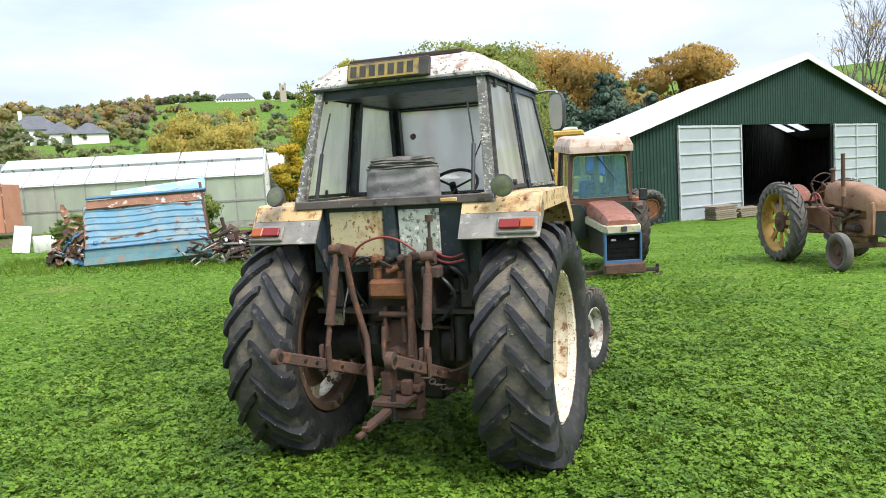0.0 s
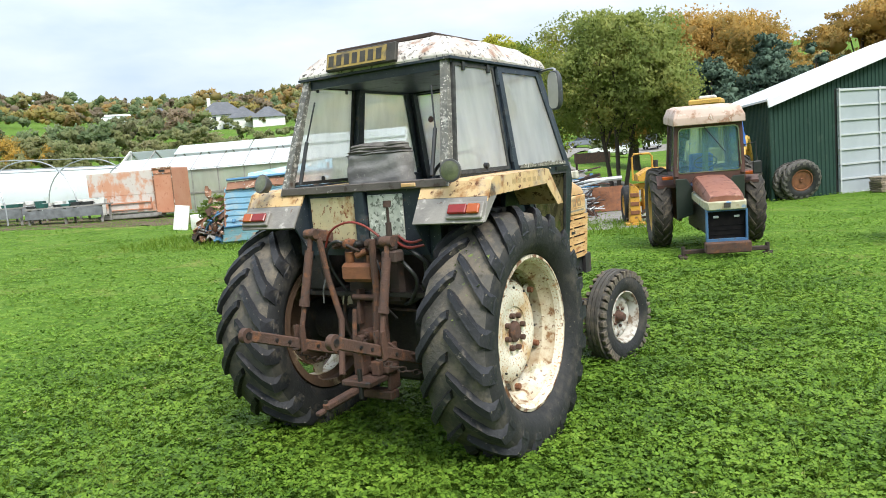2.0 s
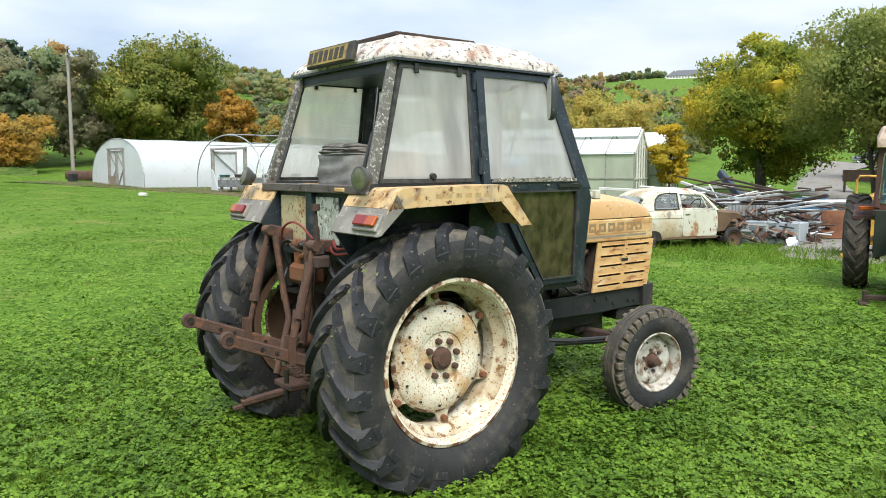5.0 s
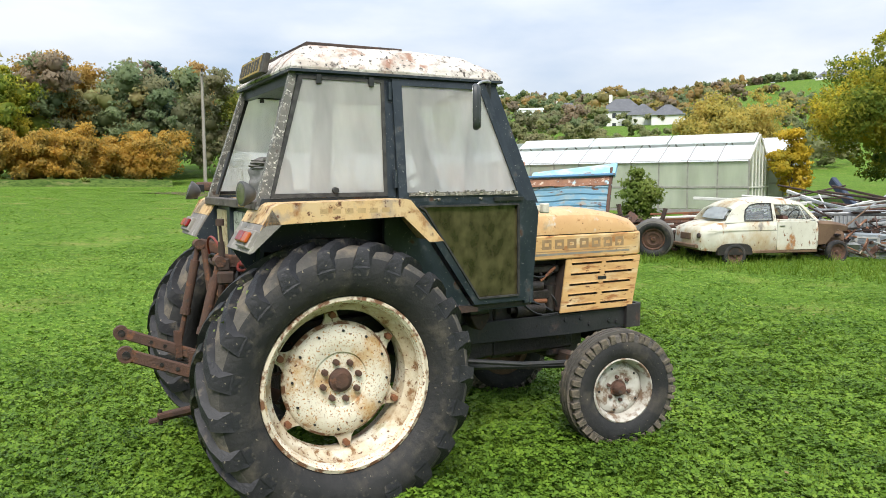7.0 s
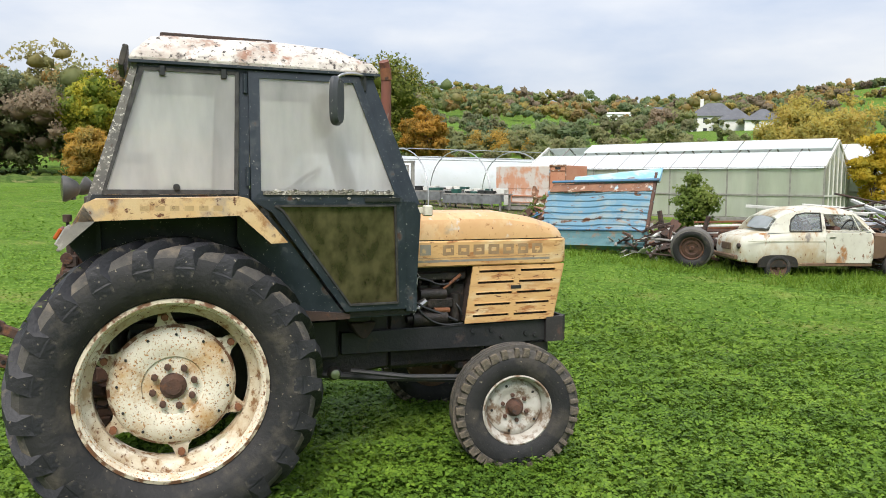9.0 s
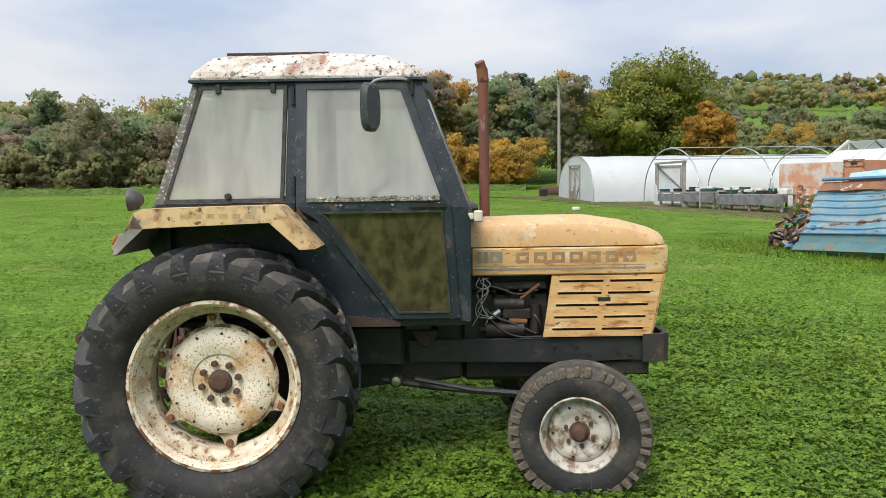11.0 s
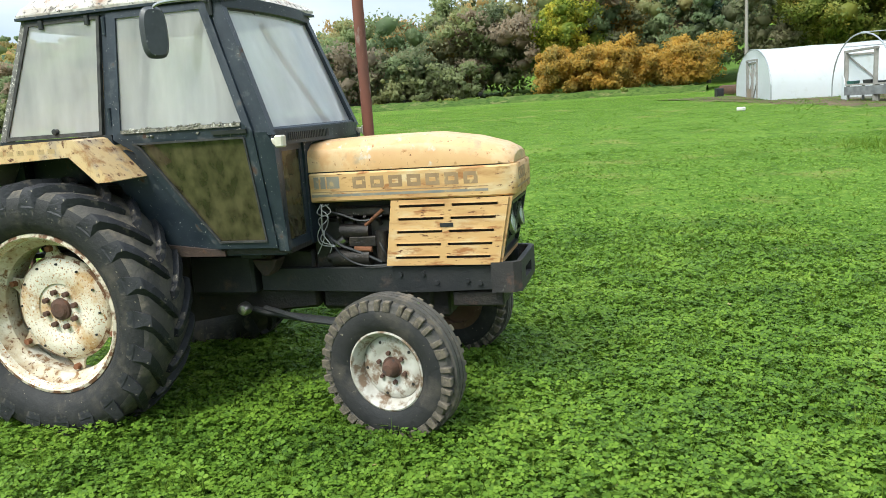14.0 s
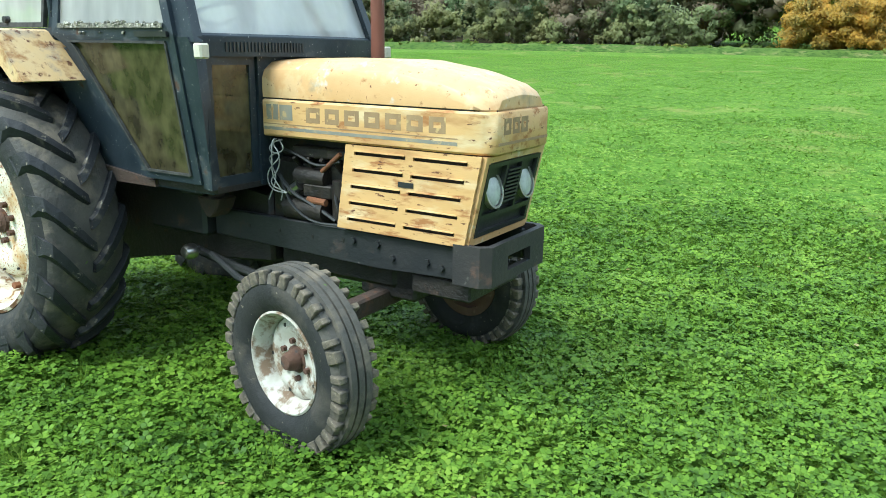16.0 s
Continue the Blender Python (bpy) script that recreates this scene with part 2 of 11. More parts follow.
M_REDLENS = mat("red_lens", (0.24, 0.014, 0.012), (0.17, 0.012, 0.01), 8, 0.22, bump=0.05)
M_AMBER = mat("amber_lens", (0.42, 0.085, 0.014), (0.32, 0.065, 0.012), 8, 0.22, bump=0.05)
M_LAMPYEL = mat("clouded_lamp_glass", (0.14, 0.15, 0.085), (0.09, 0.10, 0.06), 22, 0.2, bump=0.2, bscale=80)
M_WHITEPLASTIC = mat("aged_white_plastic", (0.58, 0.55, 0.46), (0.46, 0.42, 0.34), 15, 0.5, bump=0.1)
M_PLATE = mat("yellow_plate", (0.34, 0.235, 0.06), (0.25, 0.18, 0.06), 9, 0.7, layers=(((0.13, 0.105, 0.07), 11, 0.54, 0.66, 0.8),))
M_BAR = mat("plate_black", (0.03, 0.028, 0.024), (0.06, 0.052, 0.04), 12, 0.7)
M_DECAL = mat("faded_brown_decal", (0.23, 0.145, 0.075), (0.31, 0.21, 0.11), 9, 0.65, bump=0.05, layers=(((0.48, 0.33, 0.15), 20, 0.60, 0.67, 0.6),))
M_DECALBLUE = mat("faded_grey_decal", (0.17, 0.175, 0.16), (0.26, 0.23, 0.17), 9, 0.65, bump=0.05, layers=(((0.46, 0.33, 0.16), 18, 0.58, 0.66, 0.6),))
M_REDHOSE = mat("red_hose", (0.25, 0.03, 0.025), (0.16, 0.03, 0.02), 20, 0.5, bump=0)
M_REARPANEL = mat("dirty_cream_panel", (0.528, 0.432, 0.240), (0.396, 0.348, 0.216), 5, 0.6, layers=(((0.288, 0.156, 0.060), 7, 0.54, 0.66, 0.85), ((0.192, 0.072, 0.030), 22, 0.585, 0.63, 0.9), ((0.084, 0.048, 0.030), 38, 0.62, 0.65, 0.9)))
M_REARPANEL2 = mat("dirty_white_panel", (0.500, 0.512, 0.450), (0.300, 0.325, 0.275), 14, 0.6, layers=(((0.112, 0.125, 0.100), 34, 0.53, 0.60, 0.85), ((0.688, 0.688, 0.625), 20, 0.60, 0.66, 0.7)))
G_SIDE = glass_mat("milky_cab_glass", (0.93, 0.91, 0.845), 0.58, lo=0.32, hi=0.68, through_light=0.68, scale=5.0, gloss=0.5, vary=0.15, tint=(0.97, 0.98, 0.97))
G_FRONT = glass_mat("misted_windscreen", (0.97, 0.975, 0.97), 0.62, lo=0.32, hi=0.68, through_light=0.58, scale=4.0, gloss=0.5, vary=0.12, tint=(0.98, 0.985, 0.98))
G_LOWER = glass_mat("mossy_lower_glass", (0.128, 0.112, 0.056), 0.58, lo=0.35, hi=0.65, scale=12.0, tint=(0.10, 0.09, 0.06), gloss=0.3, streak=(1, 1, 0.7), through_light=0.3, vary=0.32)
G_THIN = glass_mat("clean_inner_face", (0.8, 0.8, 0.8), 0.0, gloss=0.0, vary=0.0, tint=(0.99, 0.99, 0.99))
G_CLEAR = glass_mat("plain_pane", (0.40, 0.43, 0.42), 0.20, scale=3.0, gloss=0.6)
G_MIRROR = mat("dusty_mirror_glass", (0.52, 0.52, 0.47), (0.44, 0.44, 0.40), 8, 0.30, 0.25, bump=0.02)

# ---- mesh helpers ----


def thing(name, label, category, m=None, group="", kind=""):
    ob = new(name)
    ob.empty_display_size = 0.2
    ob.matrix_basis = m or Matrix()
    return tagged(ob, label, category, group, kind)


def mesh_ob(name, bm, material, smooth=35):
    me = bpy.data.meshes.new(name)
    bmesh.ops.recalc_face_normals(bm, faces=bm.faces)
    bm.to_mesh(me)
    bm.free()
    for x in material if isinstance(material, (list, tuple)) else (material,):
        me.materials.append(x)
    if smooth:
        me.shade_smooth()
        me.set_sharp_from_angle(angle=radians(smooth))
    return new(name, me)


def pane(name, bm, dusty, parent, label=""):
    """A glass plate: dust lies on its last-made face, the other faces are clean."""
    bm.faces.ensure_lookup_table()
    for f in bm.faces[:-1]:
        f.material_index = 1
    return part(name, bm, [dusty, G_THIN], parent, label, 0)


def part(name, bm, material, parent, label="", smooth=35):
    ob = mesh_ob(name, bm, material, smooth)
    ob.parent = parent
    return tagged(ob, label)


def solid(name, bm, material, label, category, group="", kind="", m=None, smooth=35):
    ob = mesh_ob(name, bm, material, smooth)
    if m is not None:
        ob.matrix_basis = m
    return tagged(ob, label, category, group, kind)


def B():
    return bmesh.new()


def box(bm, lo, hi, bevel=0.0, m=None, segs=1):
    r = bmesh.ops.create_cube(bm, size=1.0)
    vs = r["verts"]
    for v in vs:
        v.co = Vector([lo[i] + (v.co[i] + 0.5) * (hi[i] - lo[i]) for i in range(3)])
    if bevel:
        es = list({e for v in vs for e in v.link_edges})
        out = bmesh.ops.bevel(bm, geom=es, offset=bevel, segments=segs, affect="EDGES", profile=0.5)
        vs = list({v for f in out["faces"] for v in f.verts} | {v for v in vs if v.is_valid})
    if m is not None:
        bmesh.ops.transform(bm, matrix=m, verts=vs)
    return bm


def prism(bm, poly, axis, lo, hi, bevel=0.0, m=None):
    """A polygon in the two other axes (in their order), pulled along one axis."""
    o = [i for i in range(3) if i != axis]

    def at(p, v):
        c = [0, 0, 0]
        c[o[0]], c[o[1]], c[axis] = p[0], p[1], v
        return bm.verts.new(c)

    a, b = [at(p, lo) for p in poly], [at(p, hi) for p in poly]
    fs = [bm.faces.new(a), bm.faces.new(b[::-1])]
    k = len(poly)
    fs += [bm.faces.new((a[i], b[i], b[(i + 1) % k], a[(i + 1) % k])) for i in range(k)]
    vs = a + b
    if bevel:
        es = list({e for f in fs for e in f.edges})
        out = bmesh.ops.bevel(bm, geom=es, offset=bevel, segments=1, affect="EDGES", profile=0.5)
        vs = list({v for f in out["faces"] for v in f.verts} | {v for v in vs if v.is_valid})
    if m is not None:
        bmesh.ops.transform(bm, matrix=m, verts=vs)
    return bm


def loft(bm, rings, closed=True, caps=True):
    """Joins rings of equally many points."""
    vs = [[bm.verts.new(p) for p in r] for r in rings]
    k = len(vs[0])
    for a, b in zip(vs, vs[1:]):
        for i in range(k if closed else k - 1):
            bm.faces.new((a[i], a[(i + 1) % k], b[(i + 1) % k], b[i]))
    if caps and closed:
        bm.faces.new(vs[0][::-1])
        bm.faces.new(vs[-1])
    return bm


def frame_prism(bm, outer, inner, axis, lo, hi, m=None):
    """A flat frame between two polygons of equal length."""
    o = [i for i in range(3) if i != axis]

    def at(p, v):
        c = [0, 0, 0]
        c[o[0]], c[o[1]], c[axis] = p[0], p[1], v
        return bm.verts.new(c)

    a, b = [at(p, lo) for p in outer], [at(p, lo) for p in inner]
    c, d = [at(p, hi) for p in outer], [at(p, hi) for p in inner]
    k = len(outer)
    for i in range(k):
        j = (i + 1) % k
        for q in ((a[i], a[j], b[j], b[i]), (c[i], d[i], d[j], c[j]), (a[i], c[i], c[j], a[j]), (b[i], b[j], d[j], d[i])):
            bm.faces.new(q)
    if m is not None:
        bmesh.ops.transform(bm, matrix=m, verts=a + b + c + d)
    return bm


def lathe(bm, profile, segs=48, axis=0, at=(0, 0, 0), closed=False, m=None):
    """Turns (radius, along) points round an axis."""
    o = [i for i in range(3) if i != axis]
    rings = []
    for r, h in profile:
        ring = []
        for s in range(segs):
            a = 2 * math.pi * s / segs
            c = [0, 0, 0]
            c[axis], c[o[0]], c[o[1]] = h, r * math.cos(a), r * math.sin(a)
            v = Vector(c) + Vector(at)
            ring.append(bm.verts.new(m @ v if m is not None else v))
        rings.append(ring)
    pairs = list(zip(rings, rings[1:])) + ([(rings[-1], rings[0])] if closed else [])
    for a, b in pairs:
        for i in range(segs):
            j = (i + 1) % segs
            bm.faces.new((a[i], a[j], b[j], b[i]))
    if not closed:
        for r, (pr, _) in ((rings[0], profile[0]), (rings[-1], profile[-1])):
            if pr > 1e-4:
                bm.faces.new(r)
    return bm


def rod(bm, a, b, r, segs=10, r2=None):
    a, b = Vector(a), Vector(b)
    d = b - a
    q = d.to_track_quat("Z", "Y").to_matrix()
    rings = [[p + q @ Vector((rr * math.cos(2 * math.pi * s / segs), rr * math.sin(2 * math.pi * s / segs), 0)) for s in range(segs)] for p, rr in ((a, r), (b, r if r2 is None else r2))]
    return loft(bm, rings)


def tube(bm, pts, r, segs=8, smooth=0):
    """A round bar along points; smooth: how often corners are rounded."""
    pts = [Vector(p) for p in pts]
    for _ in range(smooth):
        out = [pts[0]]
        for a, b in zip(pts, pts[1:]):
            out += [a.lerp(b, 0.25), a.lerp(b, 0.75)]
        pts = out + [pts[-1]]
    rings = []
    up = Vector((0.13, 0.21, 1)).normalized()
    for i, p in enumerate(pts):
        d = (pts[min(i + 1, len(pts) - 1)] - pts[max(i - 1, 0)]).normalized()
        x = d.cross(up)
        if x.length < 1e-3:
            x = d.cross(Vector((1, 0, 0)))
        x.normalize()
        y = d.cross(x)
        rings.append([p + r * (math.cos(2 * math.pi * s / segs) * x + math.sin(2 * math.pi * s / segs) * y) for s in range(segs)])
    return loft(bm, rings)


def bar(bm, a, b, w, h, up=(0, 0, 1), bevel=0.0):
    """A flat bar from a to b, w across and h along up."""
    a, b, up = Vector(a), Vector(b), Vector(up)
    d = (b - a).normalized()
    x = d.cross(up).normalized()
    z = x.cross(d)
    m = Matrix((x, d, z)).transposed().to_4x4()
    m.translation = a
    return box(bm, (-w / 2, 0, -h / 2), (w / 2, (b - a).length, h / 2), bevel, m)


def raw_mesh(name, verts, faces, material, smooth=False):
    """A mesh from arrays: verts (n, 3), faces (m, 3 or 4)."""
    me = bpy.data.meshes.new(name)
    verts, faces = np.asarray(verts, dtype=np.float32), np.asarray(faces, dtype=np.int32)
    k = faces.shape[1]
    me.vertices.add(len(verts))
    me.vertices.foreach_set("co", verts.ravel())
    me.loops.add(faces.size)
    me.loops.foreach_set("vertex_index", faces.ravel())
    me.polygons.add(len(faces))
    me.polygons.foreach_set("loop_start", np.arange(0, faces.size, k, dtype=np.int32))
    me.polygons.foreach_set("loop_total", np.full(len(faces), k, dtype=np.int32))
    me.update(calc_edges=True)
    me.validate()
    for x in material if isinstance(material, (list, tuple)) else (material,):
        me.materials.append(x)
    if smooth:
        me.shade_smooth()
    return me


def stretch(x, lo, hi):
    """0 below lo, 1 above hi, smooth between."""
    u = np.clip((np.asarray(x, dtype=float) - lo) / (hi - lo), 0, 1)
    return u * u * (3 - 2 * u)

# ---- the land ----
RING_R = (0, 70, 110, 150, 250, 350, 500, 700, 1000, 1500)
RING_Z = (0, 0, 2.4, 7.0, 17.5, 28, 45, 72, 97, 103)


def land(x, y):
    """Height of the ground: level round the tractor, rising gently to the west, to hills all round."""
    x, y = np.asarray(x, dtype=float), np.asarray(y, dtype=float)
    z = -0.03 + 0.034 * np.clip(-x - 2.0, 0, 58) * stretch(-x, 1, 8)
    z = z + 0.040 * np.clip(y - 34, 0, 60) * stretch(-x, -6, 2) - 0.020 * np.clip(y - 16, 0, 24) * stretch(x, 1, 7)
    r = np.hypot(x - 3, y - 5)
    az = np.degrees(np.arctan2(x - 3, y - 5))
    wave = 1 + 0.10 * np.sin(np.radians(az * 5 + 20)) + 0.05 * np.sin(np.radians(az * 13))
    crest = 0.0155 * r * np.exp(-((az + 13) / 9.0) ** 2) * stretch(r, 380, 680)
    hollow = -1.3 * np.exp(-((x + 1) / 14.0) ** 2 - ((y - 100) / 15.0) ** 2) + 0.05 * np.clip(y - 60, 0, 35) * stretch(x, 0, 6) * (1 - stretch(x, 14, 24))
    return z + np.interp(r, RING_R, RING_Z) * wave + crest + hollow


def gz(x, y):
    return float(land(x, y))


M_FIELD = mat("meadow_turf", (0.064, 0.130, 0.014), (0.096, 0.178, 0.021), 0.40, 0.95, bump=0.9, bscale=7, spec=0.1, layers=(((0.054, 0.114, 0.013), 1.5, 0.50, 0.64, 0.95), ((0.175, 0.255, 0.042), 8.0, 0.50, 0.66, 0.95), ((0.20, 0.215, 0.060), 0.55, 0.56, 0.72, 0.95), ((0.056, 0.115, 0.013), 19.0, 0.54, 0.64, 0.95), ((0.16, 0.125, 0.060), 1.1, 0.69, 0.78, 0.95)))
M_EARTH = mat("bare_earth", (0.145, 0.105, 0.070), (0.095, 0.075, 0.050), 1.6, 0.95, bump=0.8, bscale=12, spec=0.1, layers=(((0.07, 0.11, 0.028), 1.1, 0.52, 0.60, 0.95), ((0.20, 0.16, 0.12), 9, 0.6, 0.7, 0.95)))
M_GRAVEL = mat("gravel", (0.25, 0.235, 0.215), (0.18, 0.165, 0.15), 2.0, 0.95, bump=0.8, bscale=25, spec=0.15, layers=(((0.34, 0.32, 0.30), 18, 0.58, 0.66, 0.9), ((0.09, 0.12, 0.04), 0.8, 0.60, 0.68, 0.95)))
M_PLOUGH = mat("ploughed_soil", (0.36, 0.25, 0.17), (0.29, 0.20, 0.13), 0.05, 0.95, bump=0, spec=0.1)

radii = [0.0]
while radii[-1] < 1500:
    radii.append(radii[-1] + max(0.5, radii[-1] * 0.055))
SEG = 192
gv, gf = [(3.0, 5.0, gz(3, 5))], []
ring_az = np.linspace(0, 2 * math.pi, SEG, endpoint=False)
for r in radii[1:]:
    xs, ys = 3 + r * np.sin(ring_az), 5 + r * np.cos(ring_az)
    zs = land(xs, ys)
    if r < 90:
        zs = zs + np.array([0.035 * noise.noise(Vector((a * 0.7, b * 0.7, 0))) for a, b in zip(xs, ys)])
    gv += list(zip(xs, ys, zs))
tri_faces = [(0, 1 + (i + 1) % SEG, 1 + i) for i in range(SEG)]
quad_faces = []
for k in range(len(radii) - 2):
    a, b = 1 + k * SEG, 1 + (k + 1) * SEG
    quad_faces += [(a + i, a + (i + 1) % SEG, b + (i + 1) % SEG, b + i) for i in range(SEG)]
g_me = bpy.data.meshes.new("ground")
g_me.from_pydata(gv, [], tri_faces + quad_faces)
g_me.materials.append(M_FIELD)
g_me.shade_smooth()
tagged(new("ground", g_me), "green clover meadow rising gently to wooded hills", "ground", kind="structure")


def patch(name, material, outline, lift, label, category, step=0.6, rag=0.35, seed=1):
    """A sheet laid on the land inside an uneven outline."""
    rng = np.random.default_rng(seed)
    cx, cy = np.mean([p[0] for p in outline]), np.mean([p[1] for p in outline])
    pts = []
    for (x0, y0), (x1, y1) in zip(outline, outline[1:] + outline[:1]):
        k = max(2, int(math.hypot(x1 - x0, y1 - y0) / step))
        for i in range(k):
            pts.append((x0 + (x1 - x0) * i / k + rng.normal(0, rag * 0.5), y0 + (y1 - y0) * i / k + rng.normal(0, rag * 0.5)))
    bm = B()
    rings = []
    for s in (1.0, 0.97, 0.85, 0.7, 0.5, 0.3, 0.12):
        rings.append([bm.verts.new((cx + (x - cx) * s, cy + (y - cy) * s, gz(cx + (x - cx) * s, cy + (y - cy) * s) + (lift if s < 1 else -0.02))) for x, y in pts])
    n = len(pts)
    for a, b in zip(rings, rings[1:]):
        for i in range(n):
            bm.faces.new((a[i], a[(i + 1) % n], b[(i + 1) % n], b[i]))
    bm.faces.new(rings[-1])
    return solid(name, bm, material, label, category, kind="structure")


patch("bare_ground", M_EARTH, [(-40, 24.5), (-33, 25.2), (-24, 26.0), (-14, 27.0), (-9.5, 28.5), (-10, 33), (-20, 32), (-30, 33), (-38, 34)], 0.03, "trodden brown earth before the polytunnels", "bare ground", seed=3)
patch("yard", M_GRAVEL, [(-0.6, 24.5), (0.6, 19.5), (2.4, 19.0), (3.4, 22), (3.6, 28), (3.4, 36), (2.5, 43), (0, 50), (-2.2, 49), (-1.6, 38), (-0.6, 31)], 0.035, "stony farmyard track with grass growing in", "track", seed=5)
patch("lane", M_GRAVEL, [(-2.6, 47), (0, 48), (-1.4, 58), (-2.2, 70), (-2.0, 80), (-1.0, 91), (-6.2, 91), (-5.6, 80), (-5.0, 70), (-4.0, 58)], 0.06, "pale gravel lane curving through grass", "lane", seed=6)
patch("lane", M_GRAVEL, [(-9, 90), (9, 90), (9, 101), (-9, 101)], 0.07, "pale gravel parking place beside the lane", "parking place", step=1.5, seed=7)
patch("ploughed_field", M_PLOUGH, [(-620, 245), (-540, 330), (-640, 400), (-740, 290)], 0.6, "brown ploughed field on a far hillside", "field", step=40, rag=4, seed=8)

# ---- trees ----
L_GREEN = leaf_mat("green_leaves", ((0.088, 0.149, 0.033), (0.149, 0.215, 0.046), (0.220, 0.270, 0.062), (0.330, 0.275, 0.066)), 0.25, 0.5)
L_WILLOW = leaf_mat("grey_green_leaves", ((0.129, 0.176, 0.043), (0.201, 0.251, 0.062), (0.282, 0.313, 0.084), (0.403, 0.345, 0.084)), 0.25, 0.5)
L_YELLOW = leaf_mat("yellowing_leaves", ((0.091, 0.153, 0.026), (0.176, 0.240, 0.034), (0.442, 0.410, 0.049), (0.800, 0.592, 0.065)), 0.3, 0.5)
L_BRIGHT = leaf_mat("bright_yellow_leaves", ((0.300, 0.270, 0.030), (0.560, 0.410, 0.040), (0.700, 0.500, 0.060)), 0.4, 0.5)
L_GOLD = leaf_mat("golden_leaves", ((0.250, 0.215, 0.070), (0.420, 0.310, 0.078), (0.540, 0.380, 0.085), (0.340, 0.290, 0.105)), 0.25, 0.5)
L_ORANGE = leaf_mat("russet_leaves", ((0.207, 0.195, 0.067), (0.354, 0.250, 0.076), (0.488, 0.305, 0.079), (0.329, 0.262, 0.098)), 0.25, 0.5)
L_CONIFER = leaf_mat("dark_needles", ((0.050, 0.088, 0.062), (0.083, 0.134, 0.092), (0.119, 0.174, 0.110)), through_light=0.25)
M_BARK = mat("bark", (0.085, 0.070, 0.055), (0.050, 0.042, 0.034), 6, 0.95, bump=0.8, bscale=25, stretch=(1, 1, 0.3))


def cards(centres, size, rng, flat=0.0):
    """Small four-sided leaves, one at each centre, turned at random."""
    n = len(centres)
    u = rng.normal(size=(n, 3))
    u /= np.linalg.norm(u, axis=1)[:, None]
    v = rng.normal(size=(n, 3))
    v -= (v * u).sum(1)[:, None] * u
    v /= np.linalg.norm(v, axis=1)[:, None]
    if flat:
        u[:, 2] *= 1 - flat
        v[:, 2] *= 1 - flat
    s = (size * rng.uniform(0.6, 1.3, n))[:, None]
    c = np.asarray(centres)
    k = rng.uniform(0.35, 0.8, (n, 1))
    vs = np.stack((c - u * s, c + v * s * k, c + u * s, c - v * s * k), 1).reshape(-1, 3)
    return vs, np.arange(4 * n).reshape(-1, 4)


def flecks(centres, size, rng, out):
    """Small three-cornered leaves, one at each centre, turned at random but with their upper side outwards; their shading follows the clump that they belong to."""
    n = len(centres)
    u = rng.normal(size=(n, 3))
    u /= np.linalg.norm(u, axis=1)[:, None]
    v = rng.normal(size=(n, 3))
    v -= (v * u).sum(1)[:, None] * u
    v /= np.linalg.norm(v, axis=1)[:, None]
    s = (size * rng.uniform(0.6, 1.4, n))[:, None]
    c = np.asarray(centres)
    k = rng.uniform(0.5, 0.9, (n, 1))
    g = np.cross(u, v)
    back = ((g * out).sum(1) > 0)[:, None]
    v, g = np.where(back, -v, v), np.where(back, g, -g)
    vs = np.stack((c - u * s, c + u * s * 0.6 + v * s * k, c + u * s * 0.6 - v * s * k), 1).reshape(-1, 3)
    m = out + 0.55 * g
    m /= np.maximum(np.linalg.norm(m, axis=1), 1e-9)[:, None]
    return vs, np.arange(3 * n).reshape(-1, 3), np.repeat(m, 3, 0)


def leafy(name, verts, faces, normals, material):
    me = raw_mesh(name, verts, faces, material, smooth=True)
    me.normals_split_custom_set_from_vertices(normals.tolist())
    return me


def ball_arrays(level):
    b = bmesh.new()
    bmesh.ops.create_icosphere(b, subdivisions=level, radius=1.0)
    b.verts.ensure_lookup_table()
    v, f = np.array([x.co for x in b.verts]), np.array([[x.index for x in p.verts] for p in b.faces])
    b.free()
    return v, f


BALLS = {1: ball_arrays(1), 2: ball_arrays(2)}


